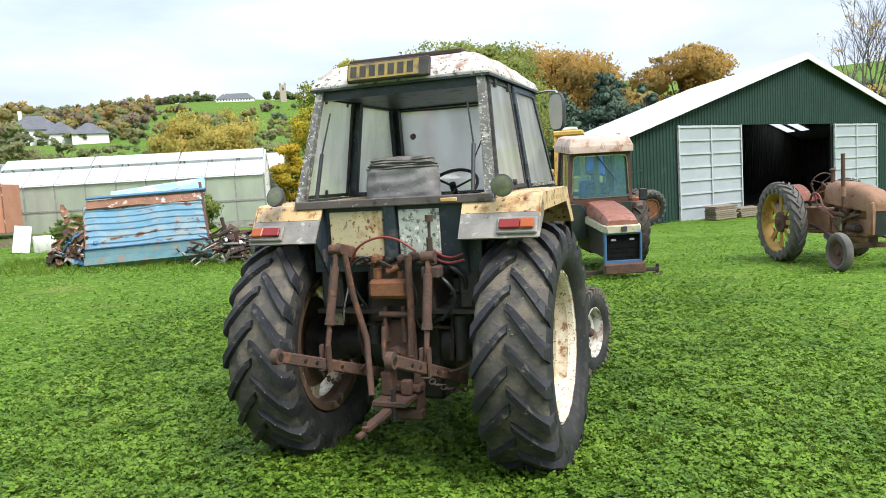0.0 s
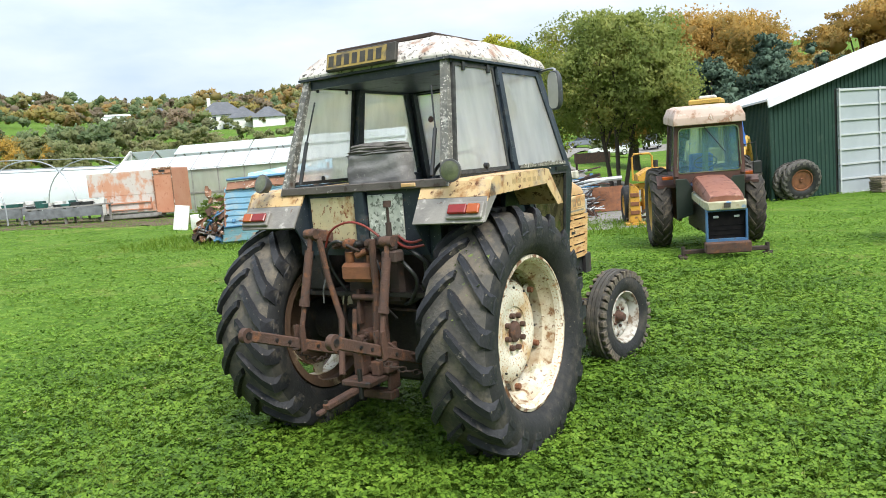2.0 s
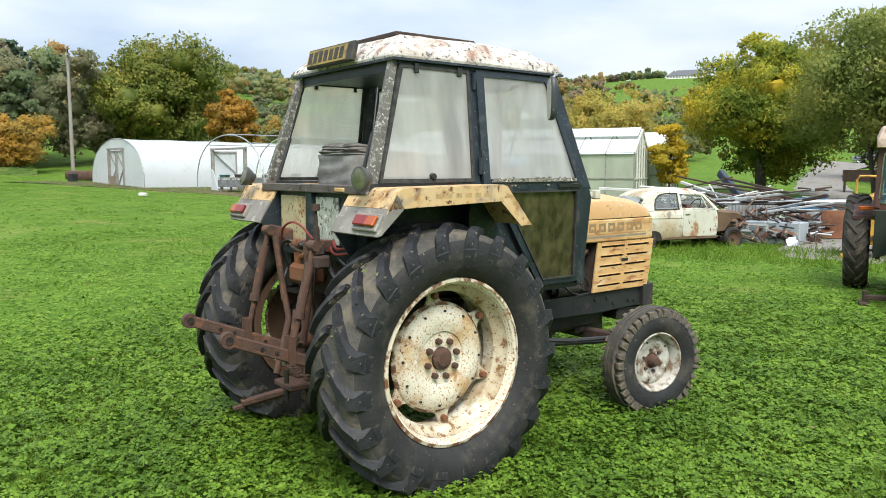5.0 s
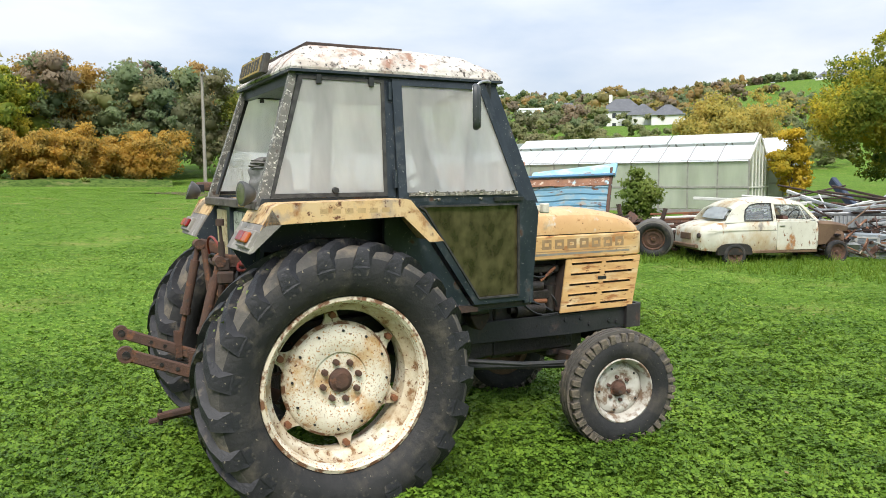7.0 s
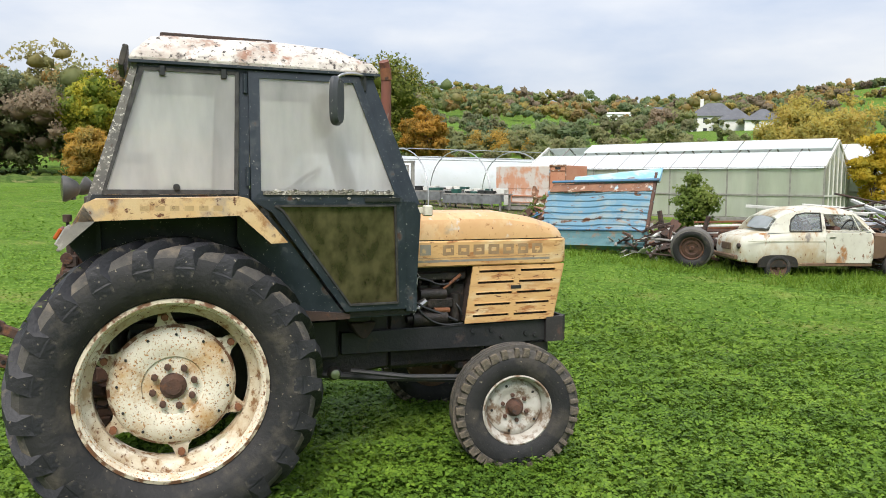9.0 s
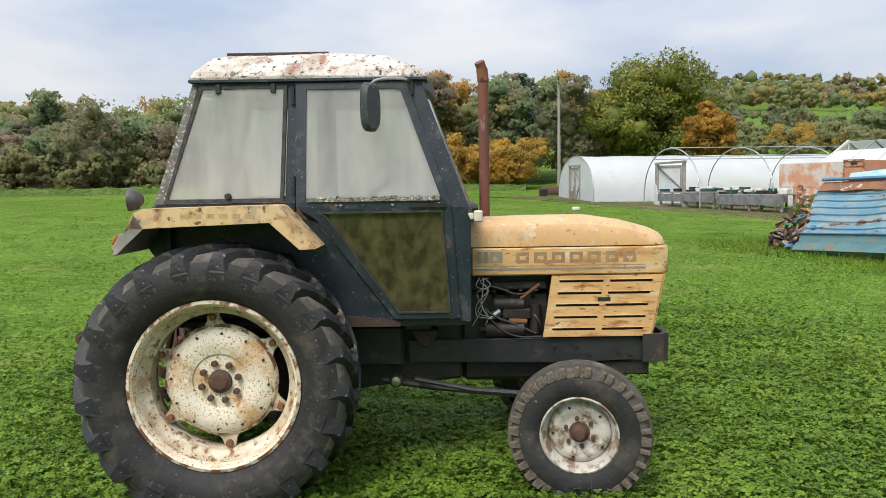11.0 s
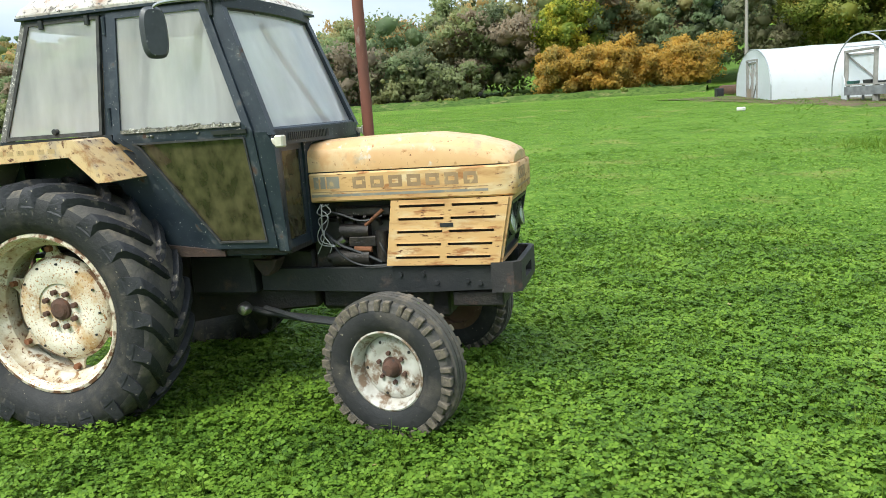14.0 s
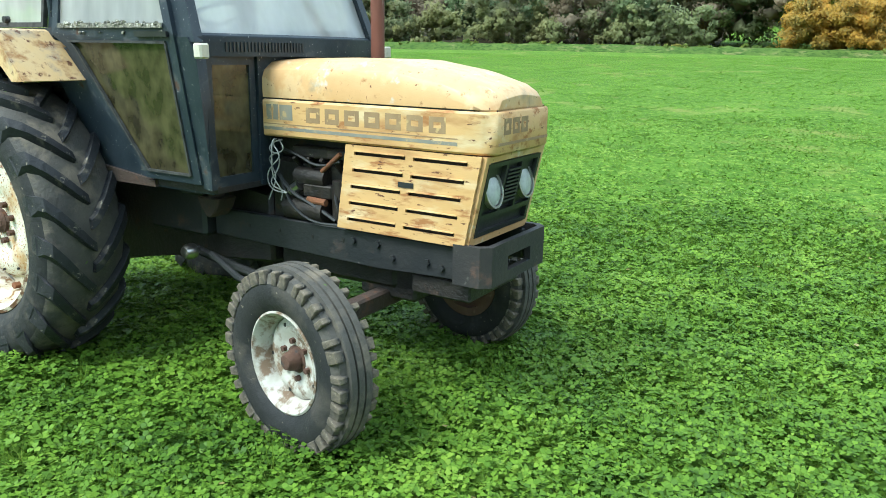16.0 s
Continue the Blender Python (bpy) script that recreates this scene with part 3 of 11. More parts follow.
def crown_points(rng, n, base, top, spread, lobes=26, cone=0.0, per=42, clump=0.30):
    """Places of leaves: twig clumps set over the lobes of an uneven egg shape. Returns the places, the lobes, the side of each leaf that the light meets, and the lobes' radii."""
    zc, hz = (base + top) / 2, (top - base) / 2
    d = rng.normal(size=(lobes, 3))
    d /= np.linalg.norm(d, axis=1)[:, None]
    k = rng.uniform(0.25, 0.95, lobes) ** 0.6
    lc = d * np.array([spread * 0.70, spread * 0.70, hz * 0.76]) * k[:, None]
    lr = rng.uniform(0.24, 0.42, lobes) * min(spread, hz * 1.2)
    if cone:
        f = 1 - cone * (lc[:, 2] + hz) / (2 * hz)
        lc[:, :2] *= f[:, None]
        lr *= np.clip(f, 0.25, 1)
    m = max(lobes, n // per)
    pick = rng.choice(lobes, m, p=lr ** 2 / (lr ** 2).sum())
    away = lc / np.maximum(np.linalg.norm(lc, axis=1), 1e-6)[:, None]
    q = rng.normal(size=(m, 3))
    q = q / np.linalg.norm(q, axis=1)[:, None] + 0.55 * away[pick] + np.array([0, 0, 0.15])
    q /= np.maximum(np.linalg.norm(q, axis=1), 1e-6)[:, None]
    cc = lc[pick] + q * (lr[pick] * rng.uniform(0.45, 1.0, m) ** 0.5)[:, None] * np.array([1, 1, 0.85])
    cr = lr[pick] * clump * rng.uniform(0.55, 1.35, m)
    own = rng.integers(0, m, n)
    e = rng.normal(size=(n, 3)) * 0.62
    far = np.linalg.norm(e, axis=1)
    e /= np.maximum(far / 1.25, 1.0)[:, None]
    p = cc[own] + e * cr[own][:, None] * np.array([1, 1, 0.62])
    o = q[own] * 0.75 + e * 0.6 + np.array([0, 0, 0.22])
    o /= np.maximum(np.linalg.norm(o, axis=1), 1e-6)[:, None]
    up = np.array([0, 0, zc])
    return p + up, lc + up, o, lr


def cores(lobes, radii, scale, level, rng):
    """The dense insides of a crown, one uneven mass for each lobe."""
    v, f = BALLS[level]
    k = len(v)
    lump = v[None] * rng.uniform(0.5, 1.25, (len(lobes), k, 1))
    vs = (lobes[:, None, :] + lump * (radii * scale)[:, None, None] * np.array([1, 1, 0.8])).reshape(-1, 3)
    fs = (f[None] + (np.arange(len(lobes)) * k)[:, None, None]).reshape(-1, 3)
    return vs, fs, np.tile(v, (len(lobes), 1))


def tree(name, label, x, y, height, spread, material, leaves=7000, size=0.16, base=0.22, trunks=1, cone=0.0, seed=1, trunk_r=0.2, group="", core=0.55, clump=0.30):
    rng = np.random.default_rng(seed)
    t = thing(name, label, "tree" if height > 3.5 else "bush", pose(x, y, gz(x, y) - 0.05), group)
    pts, lobes, out, radii = crown_points(rng, leaves * 2, height * base, height, spread, lobes=36 if not cone else 46, cone=cone, clump=clump)
    v, f, nm = flecks(pts, np.full(len(pts), size * 0.95), rng, out)
    if core:
        cv, cf, cn = cores(lobes, radii, core, 2, rng)
        v, f, nm = np.concatenate((v, cv)), np.concatenate((f, cf + len(v))), np.concatenate((nm, cn))
    ob = new("crown", leafy("crown", v, f, nm, material))
    ob.parent = t
    bm = B()
    for k in range(trunks):
        a = 2 * math.pi * k / max(1, trunks) + seed
        off = Vector((math.cos(a), math.sin(a), 0)) * (0.25 * spread * 0.4 if trunks > 1 else 0)
        top = Vector((off.x * 2.5, off.y * 2.5, height * 0.78))
        mid = off.lerp(top, 0.45) + Vector((rng.normal(0, 0.15), rng.normal(0, 0.15), 0))
        r0 = trunk_r / math.sqrt(trunks)
        rod(bm, off * 0.6, mid, r0, 9, r0 * 0.7)
        rod(bm, mid, top, r0 * 0.7, 7, r0 * 0.18)
        for j in range(7):
            lb = lobes[int(rng.integers(len(lobes)))]
            s = (off * 0.6).lerp(mid, 0.55 + 0.45 * rng.random()) if j < 3 else mid.lerp(top, 0.5 * rng.random())
            e = Vector(lb)
            h = s.lerp(e, 0.5) + Vector((0, 0, 0.08 * height))
            rod(bm, s, h, r0 * 0.36, 6, r0 * 0.22)
            rod(bm, h, e, r0 * 0.22, 5, r0 * 0.06)
    part("trunk", bm, M_BARK, t)
    return t


def bare_tree(x, y, height, seed):
    rng = np.random.default_rng(seed)
    t = thing("bare_tree", "leafless grey-brown tree with fine twigs behind the shed", "tree", pose(x, y, gz(x, y)))
    bm = B()

    def grow(p, d, length, r, depth):
        e = p + d * length
        rod(bm, p, e, r, 6 if depth < 3 else 4, r * 0.62)
        if depth >= 6:
            return
        for _ in range(2 if depth < 2 else 3):
            nd = (d + Vector(rng.normal(0, 0.36, 3)) + Vector((0, 0, 0.12))).normalized()
            grow(e, nd, length * rng.uniform(0.62, 0.85), r * 0.58, depth + 1)

    for k in range(3):
        grow(Vector((0.5 * k - 0.5, 0.3 * k, 0)), Vector((0.12 * (k - 1), 0.05 * k, 1)).normalized(), height * 0.25, 0.16, 0)
    part("trunk", bm, M_BARK, t)
    p, _, _, _ = crown_points(rng, 420, height * 0.4, height, height * 0.32)
    v, f = cards(p, np.full(420, 0.07), rng)
    new("leaves", raw_mesh("leaves", v, f, L_GOLD)).parent = t


tree("willow", "multi-stemmed grey-green willow at the yard edge", 1.8, 39, 9.6, 5.4, L_WILLOW, 30000, 0.085, 0.10, trunks=4, cone=0.30, seed=11, trunk_r=0.22, core=0.0)
tree("field_maple", "round tree turning from green to yellow beside the lane", -4.2, 45, 9.7, 5.2, L_YELLOW, 30000, 0.09, 0.05, cone=0.38, seed=12, trunk_r=0.3, core=0.36)
tree("oak", "large russet oak behind the spruces", 9.5, 62, 14.0, 6.4, L_ORANGE, 22000, 0.13, 0.12, seed=13, trunk_r=0.4)
tree("oak", "large russet oak behind the willow", 3.5, 64, 12.0, 5.4, L_ORANGE, 14000, 0.13, 0.12, seed=14, trunk_r=0.4)
tree("oak", "golden oak rising behind the shed roof", 19.5, 61, 13.2, 4.6, L_ORANGE, 14000, 0.13, 0.15, seed=15)
for sx, sy, sh, sw, sd in ((7.2, 46, 8.6, 3.4, 16), (10.4, 47, 9.2, 3.4, 17), (13.4, 49, 8.8, 2.8, 18), (15.6, 50, 8.2, 2.4, 28)):
    tree("spruce", "dark blue-green spruce beside the shed", sx, sy, sh, sw, L_CONIFER, 14000, 0.11, 0.04, cone=0.62, seed=sd, group="spruces by the shed")
bare_tree(25.5, 45, 12.5, 19)
L_OAK = leaf_mat("oak_leaves", ((0.078, 0.117, 0.024), (0.138, 0.177, 0.033), (0.210, 0.225, 0.042), (0.360, 0.285, 0.054)), 0.4, 0.35)
L_MAPLE = leaf_mat("maple_leaves", ((0.110, 0.120, 0.030), (0.300, 0.190, 0.040), (0.460, 0.250, 0.040), (0.540, 0.330, 0.055)), 0.4, 0.45)
tree("oak", "broad green oak beyond the polytunnels", -55.3, 47.2, 11.6, 6.7, L_OAK, 26000, 0.14, 0.03, seed=20, trunk_r=0.4)
tree("maple", "small orange maple in front of a green oak", -43.6, 44.7, 7.0, 2.35, L_MAPLE, 9000, 0.11, 0.05, seed=21)
tree("spruce", "dark spruce standing in the tree belt", -61, 37, 12.0, 3.4, L_CONIFER, 9000, 0.15, 0.04, cone=0.7, seed=22)
tree("alder", "golden alder in the tree belt", -66, 31, 12.0, 4.4, L_ORANGE, 12000, 0.14, 0.04, seed=23)
tree("alder", "orange and green alder in the tree belt", -63, 25.5, 11.0, 4.2, L_YELLOW, 12000, 0.14, 0.04, seed=24)
tree("alder", "golden alder at the end of the tree belt", -55.9, -35.7, 9.6, 2.9, L_ORANGE, 9000, 0.14, 0.04, seed=29)
tree("spruce", "dark spruce at the end of the tree belt", -55.3, -31.2, 10.4, 2.3, L_CONIFER, 8000, 0.15, 0.03, cone=0.35, seed=30)
tree("shrub", "yellow leaved sapling by the greenhouse gable", -7.5, 39.2, 4.2, 0.95, L_BRIGHT, 3600, 0.085, 0.05, seed=25, trunk_r=0.06, core=0.3, clump=0.6)
tree("shrub", "green elder bush behind the blue sheeting", -8.4, 26.2, 2.05, 0.78, L_GREEN, 2600, 0.065, 0.02, seed=26, trunk_r=0.05, core=0.3, clump=0.65)
tree("shrub", "leafy weeds beside the blue sheeting", -9.9, 20.6, 1.5, 0.6, L_GREEN, 1500, 0.05, 0.02, seed=27, trunk_r=0.03, core=0.2, clump=0.65)


# open fields on the hillsides: azimuth from, to, radius from, to
CLEARINGS = ((-50, -38, 165, 232), (-38, -31, 175, 222), (-37, -30.2, 240, 412), (-27.5, -24.2, 120, 184))


def wood(name, label, material, spots, seed, category="woodland", kinds=(), core=None, clump=0.56, fleck=0.165):
    """Many tree or bush crowns as one, each crown of one of several kinds; spots: rows of (azimuth from, to, radius from, to, count, height, spread, leaves)."""
    rng, pick = np.random.default_rng(seed), random.Random(seed)
    vs, fs, outs, slots, off = [], [], [], [], 0
    for a0, a1, r0, r1, count, hh, sp, leaves in spots:
        for _ in range(count):
            a, r = radians(rng.uniform(a0, a1)), math.sqrt(rng.uniform(r0 * r0, r1 * r1))
            x, y = 3 + r * math.sin(a), 5 + r * math.cos(a)
            h, w = hh * rng.uniform(0.7, 1.25), sp * rng.uniform(0.75, 1.3)
            if r > 120 and hh > 6:
                h, w = h * 0.85, w * 1.35
            if any(c0 < math.degrees(a) < c1 and d0 < r < d1 for c0, c1, d0, d1 in CLEARINGS):
                continue
            n = int(leaves * 1.1)
            near = r < 110 and h > 5
            p, lobes, o, radii = crown_points(rng, n, 0.0, h, w, lobes=12 if near else 7, per=24, clump=clump)
            p[:, 2] = np.where(p[:, 2] < 0.2, rng.uniform(0, h * 0.5, n), p[:, 2])
            at = np.array([x, y, gz(x, y)])
            v, f, o = flecks(p + at, np.full(n, max(fleck, 0.0027 * r if fleck > 0.16 else 0)), rng, o)
            cv, cf, cn = cores(lobes + at, radii, core or ((0.92 if r > 120 else 0.66) if h > 5.5 else 0.42), 1, rng)
            v, f, o = np.concatenate((v, cv)), np.concatenate((f, cf + len(v))), np.concatenate((o, cn))
            n = len(f)
            vs.append(v)
            fs.append(f + off)
            outs.append(o)
            slots.append(np.full(n, pick.randrange(len(kinds) + 3) - 2 if kinds else 0).clip(0))
            off += len(v)
    ob = new(name, leafy(name, np.concatenate(vs), np.concatenate(fs), np.concatenate(outs), material))
    for k in kinds:
        ob.data.materials.append(k)
    ob.data.polygons.foreach_set("material_index", np.concatenate(slots).astype(np.int32))
    return tagged(ob, label, category, kind="stuff")


L_HEDGE = leaf_mat("orange_hedge_leaves", ((0.207, 0.201, 0.063), (0.415, 0.287, 0.074), (0.561, 0.348, 0.063), (0.464, 0.250, 0.063)), 0.4, 0.5)
# haze is put into these leaf tones: lightened, with blue added
W_GREEN = leaf_mat("hazed_green_wood", ((0.190, 0.244, 0.116), (0.273, 0.323, 0.144), (0.360, 0.330, 0.150), (0.420, 0.343, 0.154)), shift=0.25, grain=0.09, through_light=0.6)
W_ORANGE = leaf_mat("hazed_russet_wood", ((0.223, 0.252, 0.116), (0.347, 0.307, 0.133), (0.517, 0.341, 0.139), (0.320, 0.278, 0.148)), shift=0.25, grain=0.09, through_light=0.6)
W_DIM = leaf_mat("hazed_grey_wood", ((0.152, 0.194, 0.104), (0.208, 0.240, 0.129), (0.271, 0.268, 0.146), (0.242, 0.217, 0.140)), shift=0.3, grain=0.12, through_light=0.6)
W_OLIVE = leaf_mat("hazed_olive_scrub", ((0.198, 0.240, 0.116), (0.267, 0.297, 0.136), (0.321, 0.318, 0.147), (0.272, 0.251, 0.147)), shift=0.25, grain=0.1, through_light=0.6)

# the same painted haze in the other crown kinds
W_DARK = leaf_mat("hazed_dark_wood", ((0.150, 0.214, 0.117), (0.225, 0.290, 0.146), (0.292, 0.334, 0.168)), shift=0.3, grain=0.2, through_light=0.6)
W_RUST = leaf_mat("hazed_orange_wood", ((0.275, 0.229, 0.112), (0.382, 0.279, 0.121), (0.460, 0.318, 0.130)), shift=0.3, grain=0.2, through_light=0.6)
W_GOLD = leaf_mat("hazed_yellow_wood", ((0.234, 0.238, 0.092), (0.370, 0.322, 0.110), (0.495, 0.395, 0.132)), shift=0.3, grain=0.2, through_light=0.6)
W_BROWN = leaf_mat("hazed_brown_wood", ((0.231, 0.203, 0.148), (0.305, 0.250, 0.176), (0.377, 0.292, 0.196)), shift=0.3, grain=0.2, through_light=0.6)


def hedge_lines(rows):
    """Rows of bushes along arcs, for wood(): (radius, azimuth from, to, spacing, height)."""
    out = []
    for r, a0, a1, gap, h in rows:
        n = int(radians(a1 - a0) * r / gap)
        for k in range(n):
            a = a0 + (a1 - a0) * (k + 0.5) / n
            out.append((a - 0.4, a + 0.4, r - 3, r + 3, 1, h, gap * 0.62, 300))
    return tuple(out)


def arc_strip(name, material, az0, az1, profile, label, category, step=0.8, rag=0.0, seed=1):
    """A strip along an arc round the meadow; profile: rows of (radius, lift)."""
    rng = np.random.default_rng(seed)
    n = int((az1 - az0) / step)
    bm = B()
    rows = []
    for i in range(n + 1):
        a = radians(az0 + (az1 - az0) * i / n)
        k = rng.normal(0, rag) if rag else 0.0
        row = []
        for j, (r, h) in enumerate(profile):
            rr = r + k + (rng.normal(0, rag * 0.4) if rag else 0.0)
            x, y = 3 + rr * math.sin(a), 5 + rr * math.cos(a)
            row.append(bm.verts.new((x, y, gz(x, y) + h * (1 + (rng.normal(0, 0.08) if rag and h > 0.1 else 0)))))
        rows.append(row)
    for a, b in zip(rows, rows[1:]):
        for j in range(len(profile) - 1):
            bm.faces.new((a[j], a[j + 1], b[j + 1], b[j]))
    return solid(name, bm, material, label, category, kind="structure")


M_LITTER = mat("leaf_litter", (0.050, 0.040, 0.024), (0.034, 0.036, 0.018), 0.5, 0.95, bump=0.5, bscale=4, spec=0.1, layers=(((0.075, 0.050, 0.026), 3, 0.52, 0.66, 0.95),))
M_BANK = mat("rough_bank_grass", (0.085, 0.130, 0.028), (0.055, 0.096, 0.018), 0.7, 0.95, bump=0.9, bscale=5, spec=0.1, layers=(((0.17, 0.165, 0.07), 0.9, 0.54, 0.68, 0.95), ((0.034, 0.068, 0.013), 3, 0.48, 0.60, 0.95)))
arc_strip("woodland_floor", M_LITTER, -124, -80, ((60.6, -0.05), (60.9, 0.05), (64, 0.06), (70, 0.07), (80, 0.08), (95, 0.1), (115, 0.12), (140, 0.12), (141, -0.2)), "dark leaf litter under the trees", "woodland floor", 1.5)
arc_strip("grass_bank", M_BANK, -152, -63, ((56.6, -0.05), (57.1, 0.10), (57.9, 0.36), (58.6, 0.46), (59.4, 0.42), (60.2, 0.15), (61.0, -0.05)), "low bank of rough grass along the far side of the meadow", "bank", 0.7, 0.10, 9)
wood("woodland", "dense dull green autumn woodland beyond the meadow", W_GREEN, ((-124, -87, 74, 90, 24, 8.2, 3.6, 1500), (-87, -62, 70, 84, 16, 11.6, 3.9, 1600), (-68, -34, 232, 380, 80, 7.5, 6, 380), (-124, -87, 95, 210, 56, 8, 6.5, 230), (-87, -62, 90, 210, 36, 10, 6.5, 230), (-138, -29, 220, 480, 150, 11, 9, 170), (-58, -29, 480, 800, 60, 13, 12, 120), (-36, -31, 130, 300, 12, 7, 4.5, 420), (-36, -21.5, 360, 680, 90, 10, 9, 190), (-20, -9, 420, 560, 12, 7, 7, 220), (-18, 12, 140, 300, 18, 7, 4.5, 320), (-31, -22, 200, 300, 14, 6, 4.5, 420), (9, 42, 62, 84, 24, 9.0, 3.6, 800), (5, 44, 115, 170, 84, 10, 5.5, 260)) + hedge_lines(((255, -36, -23, 6, 4.5), (330, -36, -24, 7, 6), (690, -21.5, -15.5, 3.4, 5), (696, -20, -16.5, 3.6, 8), (700, -12.5, -9.5, 3.6, 7))), 31, kinds=(W_DARK, W_GOLD, W_DARK, W_BROWN))
wood("woodland", "dense russet autumn woodland on the hillsides", W_ORANGE, ((-124, -87, 78, 96, 16, 8.6, 3.6, 1400), (-87, -60, 74, 92, 13, 12.6, 3.9, 1400), (-68, -34, 236, 400, 90, 7.5, 6, 380), (-124, -87, 95, 230, 52, 8, 6.5, 230), (-87, -60, 95, 230, 36, 10, 6.5, 230), (-138, -29, 240, 500, 140, 11, 9, 170), (-36, -31, 130, 300, 10, 7, 4.5, 420), (-36, -20.5, 330, 640, 70, 10, 8, 190), (-10, 30, 150, 420, 16, 7, 5, 300), (-31, -22, 195, 280, 14, 6.5, 4, 420), (8, 42, 66, 90, 24, 9.5, 3.8, 900)) + hedge_lines(((215, -24, -10, 7, 3),)), 32, kinds=(W_RUST, W_BROWN, W_GOLD, W_DARK, W_OLIVE))
wood("woodland", "bare grey-olive trees along the stream", W_DIM, ((-138, -127, 90, 130, 12, 4.5, 2.6, 700), (-122, -84, 64, 74, 36, 6.4, 2.6, 1500), (-84, -58, 68, 80, 24, 10.2, 2.9, 1400), (-60, -31, 100, 170, 40, 4.5, 4.0, 600)) + hedge_lines(((76, -123, -88, 4.2, 6.8), (76, -88, -57, 4.2, 8.5))), 33, kinds=(W_DARK, W_BROWN, W_DARK))
wood("hedgerow", "olive hedgerows and scrub between fields", W_OLIVE, ((-60, -31, 78, 125, 50, 3.2, 3.4, 700), (-31, -14, 78, 118, 26, 2.8, 3.0, 700), (-70, -12, 250, 420, 40, 4.5, 7, 240), (-16, 30, 75, 110, 26, 4.2, 3.4, 600), (-138, -124, 62.5, 65, 26, 1.7, 1.4, 420), (-124, -80, 62.5, 66, 62, 3.2, 1.9, 420)) + hedge_lines(((128, -35, -9, 5, 3.4), (160, -35, -31, 5, 4), (160, -24, -9, 5, 4), (186, -35, -9, 5.5, 3.0))), 34, "hedge")
wood("hedgerow", "orange beech hedge at the meadow's edge", L_HEDGE, ((-75, -62, 59.5, 64, 50, 4.0, 1.15, 1900), (-48, -40, 88, 100, 5, 3.5, 2.0, 900)), 35, "hedge", core=0.22, clump=0.95, fleck=0.105)
L_GOLDHEDGE = leaf_mat("yellow_green_hedge_leaves", ((0.230, 0.250, 0.075), (0.400, 0.360, 0.095), (0.540, 0.430, 0.100), (0.440, 0.310, 0.095)), 0.45, 0.55)
wood("hedgerow", "tall golden hedge behind the greenhouse", L_GOLDHEDGE, ((-23.4, -18.6, 50, 54, 16, 5.9, 1.7, 3000),), 37, "hedge", core=0.25, clump=0.9, fleck=0.11)
wood("hedgerow", "low bramble bank along the meadow's far side", L_GREEN, ((-138, -64, 58.3, 60.0, 110, 0.55, 1.0, 200),), 36, "hedge")

# ---- farm buildings ----
M_GREENSHEET = mat("dark_green_sheeting", (0.016, 0.040, 0.031), (0.022, 0.049, 0.038), 0.6, 0.65, bump=0.05, spec=0.2, layers=(((0.045, 0.07, 0.055), 3, 0.58, 0.75, 0.6),))
M_ROOFSHEET = mat("pale_roof_sheeting", (0.72, 0.74, 0.76), (0.62, 0.64, 0.66), 0.5, 0.5, bump=0.05)
M_DOORGREY = mat("pale_grey_door_sheet", (0.36, 0.395, 0.42), (0.30, 0.335, 0.36), 0.8, 0.5, bump=0.05, layers=(((0.36, 0.36, 0.34), 4, 0.62, 0.75, 0.6),))
M_DOORRAIL = mat("grey_door_rail", (0.46, 0.48, 0.49), (0.38, 0.40, 0.41), 2, 0.5, bump=0.05)
# dark colour puts the shade inside the shed onto its walls and floor
M_DARKIN = mat("shaded_shed_inside", (0.045, 0.045, 0.042), (0.03, 0.03, 0.028), 1.5, 0.9, bump=0.2)
M_WOOD = mat("weathered_timber", (0.27, 0.22, 0.16), (0.18, 0.145, 0.105), 3, 0.85, bump=0.4, stretch=(1, 6, 6), obrand=0.25)
M_GREYWOOD = mat("grey_timber", (0.30, 0.29, 0.27), (0.20, 0.19, 0.175), 4, 0.85, bump=0.3)
M_GALV = mat("galvanised_pipe", (0.46, 0.48, 0.49), (0.34, 0.355, 0.36), 6, 0.45, 0.6, bump=0.05)
M_WHITE = mat("weathered_white_paint", (0.66, 0.66, 0.62), (0.52, 0.52, 0.48), 3, 0.6, layers=(((0.34, 0.30, 0.24), 6, 0.6, 0.72, 0.8),))


def ribbed(bm, p0, p1, height_at, rib=0.2, depth=0.03, base=0.0):
    """An upright sheet with square ribs from p0 to p1, its top given by height_at(s)."""
    p0, p1 = Vector((*p0, 0)), Vector((*p1, 0))
    d = (p1 - p0)
    length = d.length
    d.normalize()
    nrm = Vector((d.y, -d.x, 0))
    cols, s, k = [], 0.0, 0
    while s < length:
        for ds, o in ((0.0, 0.0), (rib * 0.35, 0.0), (rib * 0.45, depth), (rib * 0.9, depth)):
            if s + ds <= length:
                cols.append((s + ds, o))
        s += rib
    cols.append((length, 0.0))
    prev = None
    for s, o in cols:
        p = p0 + d * s + nrm * o
        b0 = base(s) if callable(base) else base
        a, b = bm.verts.new((p.x, p.y, b0)), bm.verts.new((p.x, p.y, height_at(s)))
        if prev:
            bm.faces.new((prev[0], a, b, prev[1]))
        prev = (a, b)
    return bm


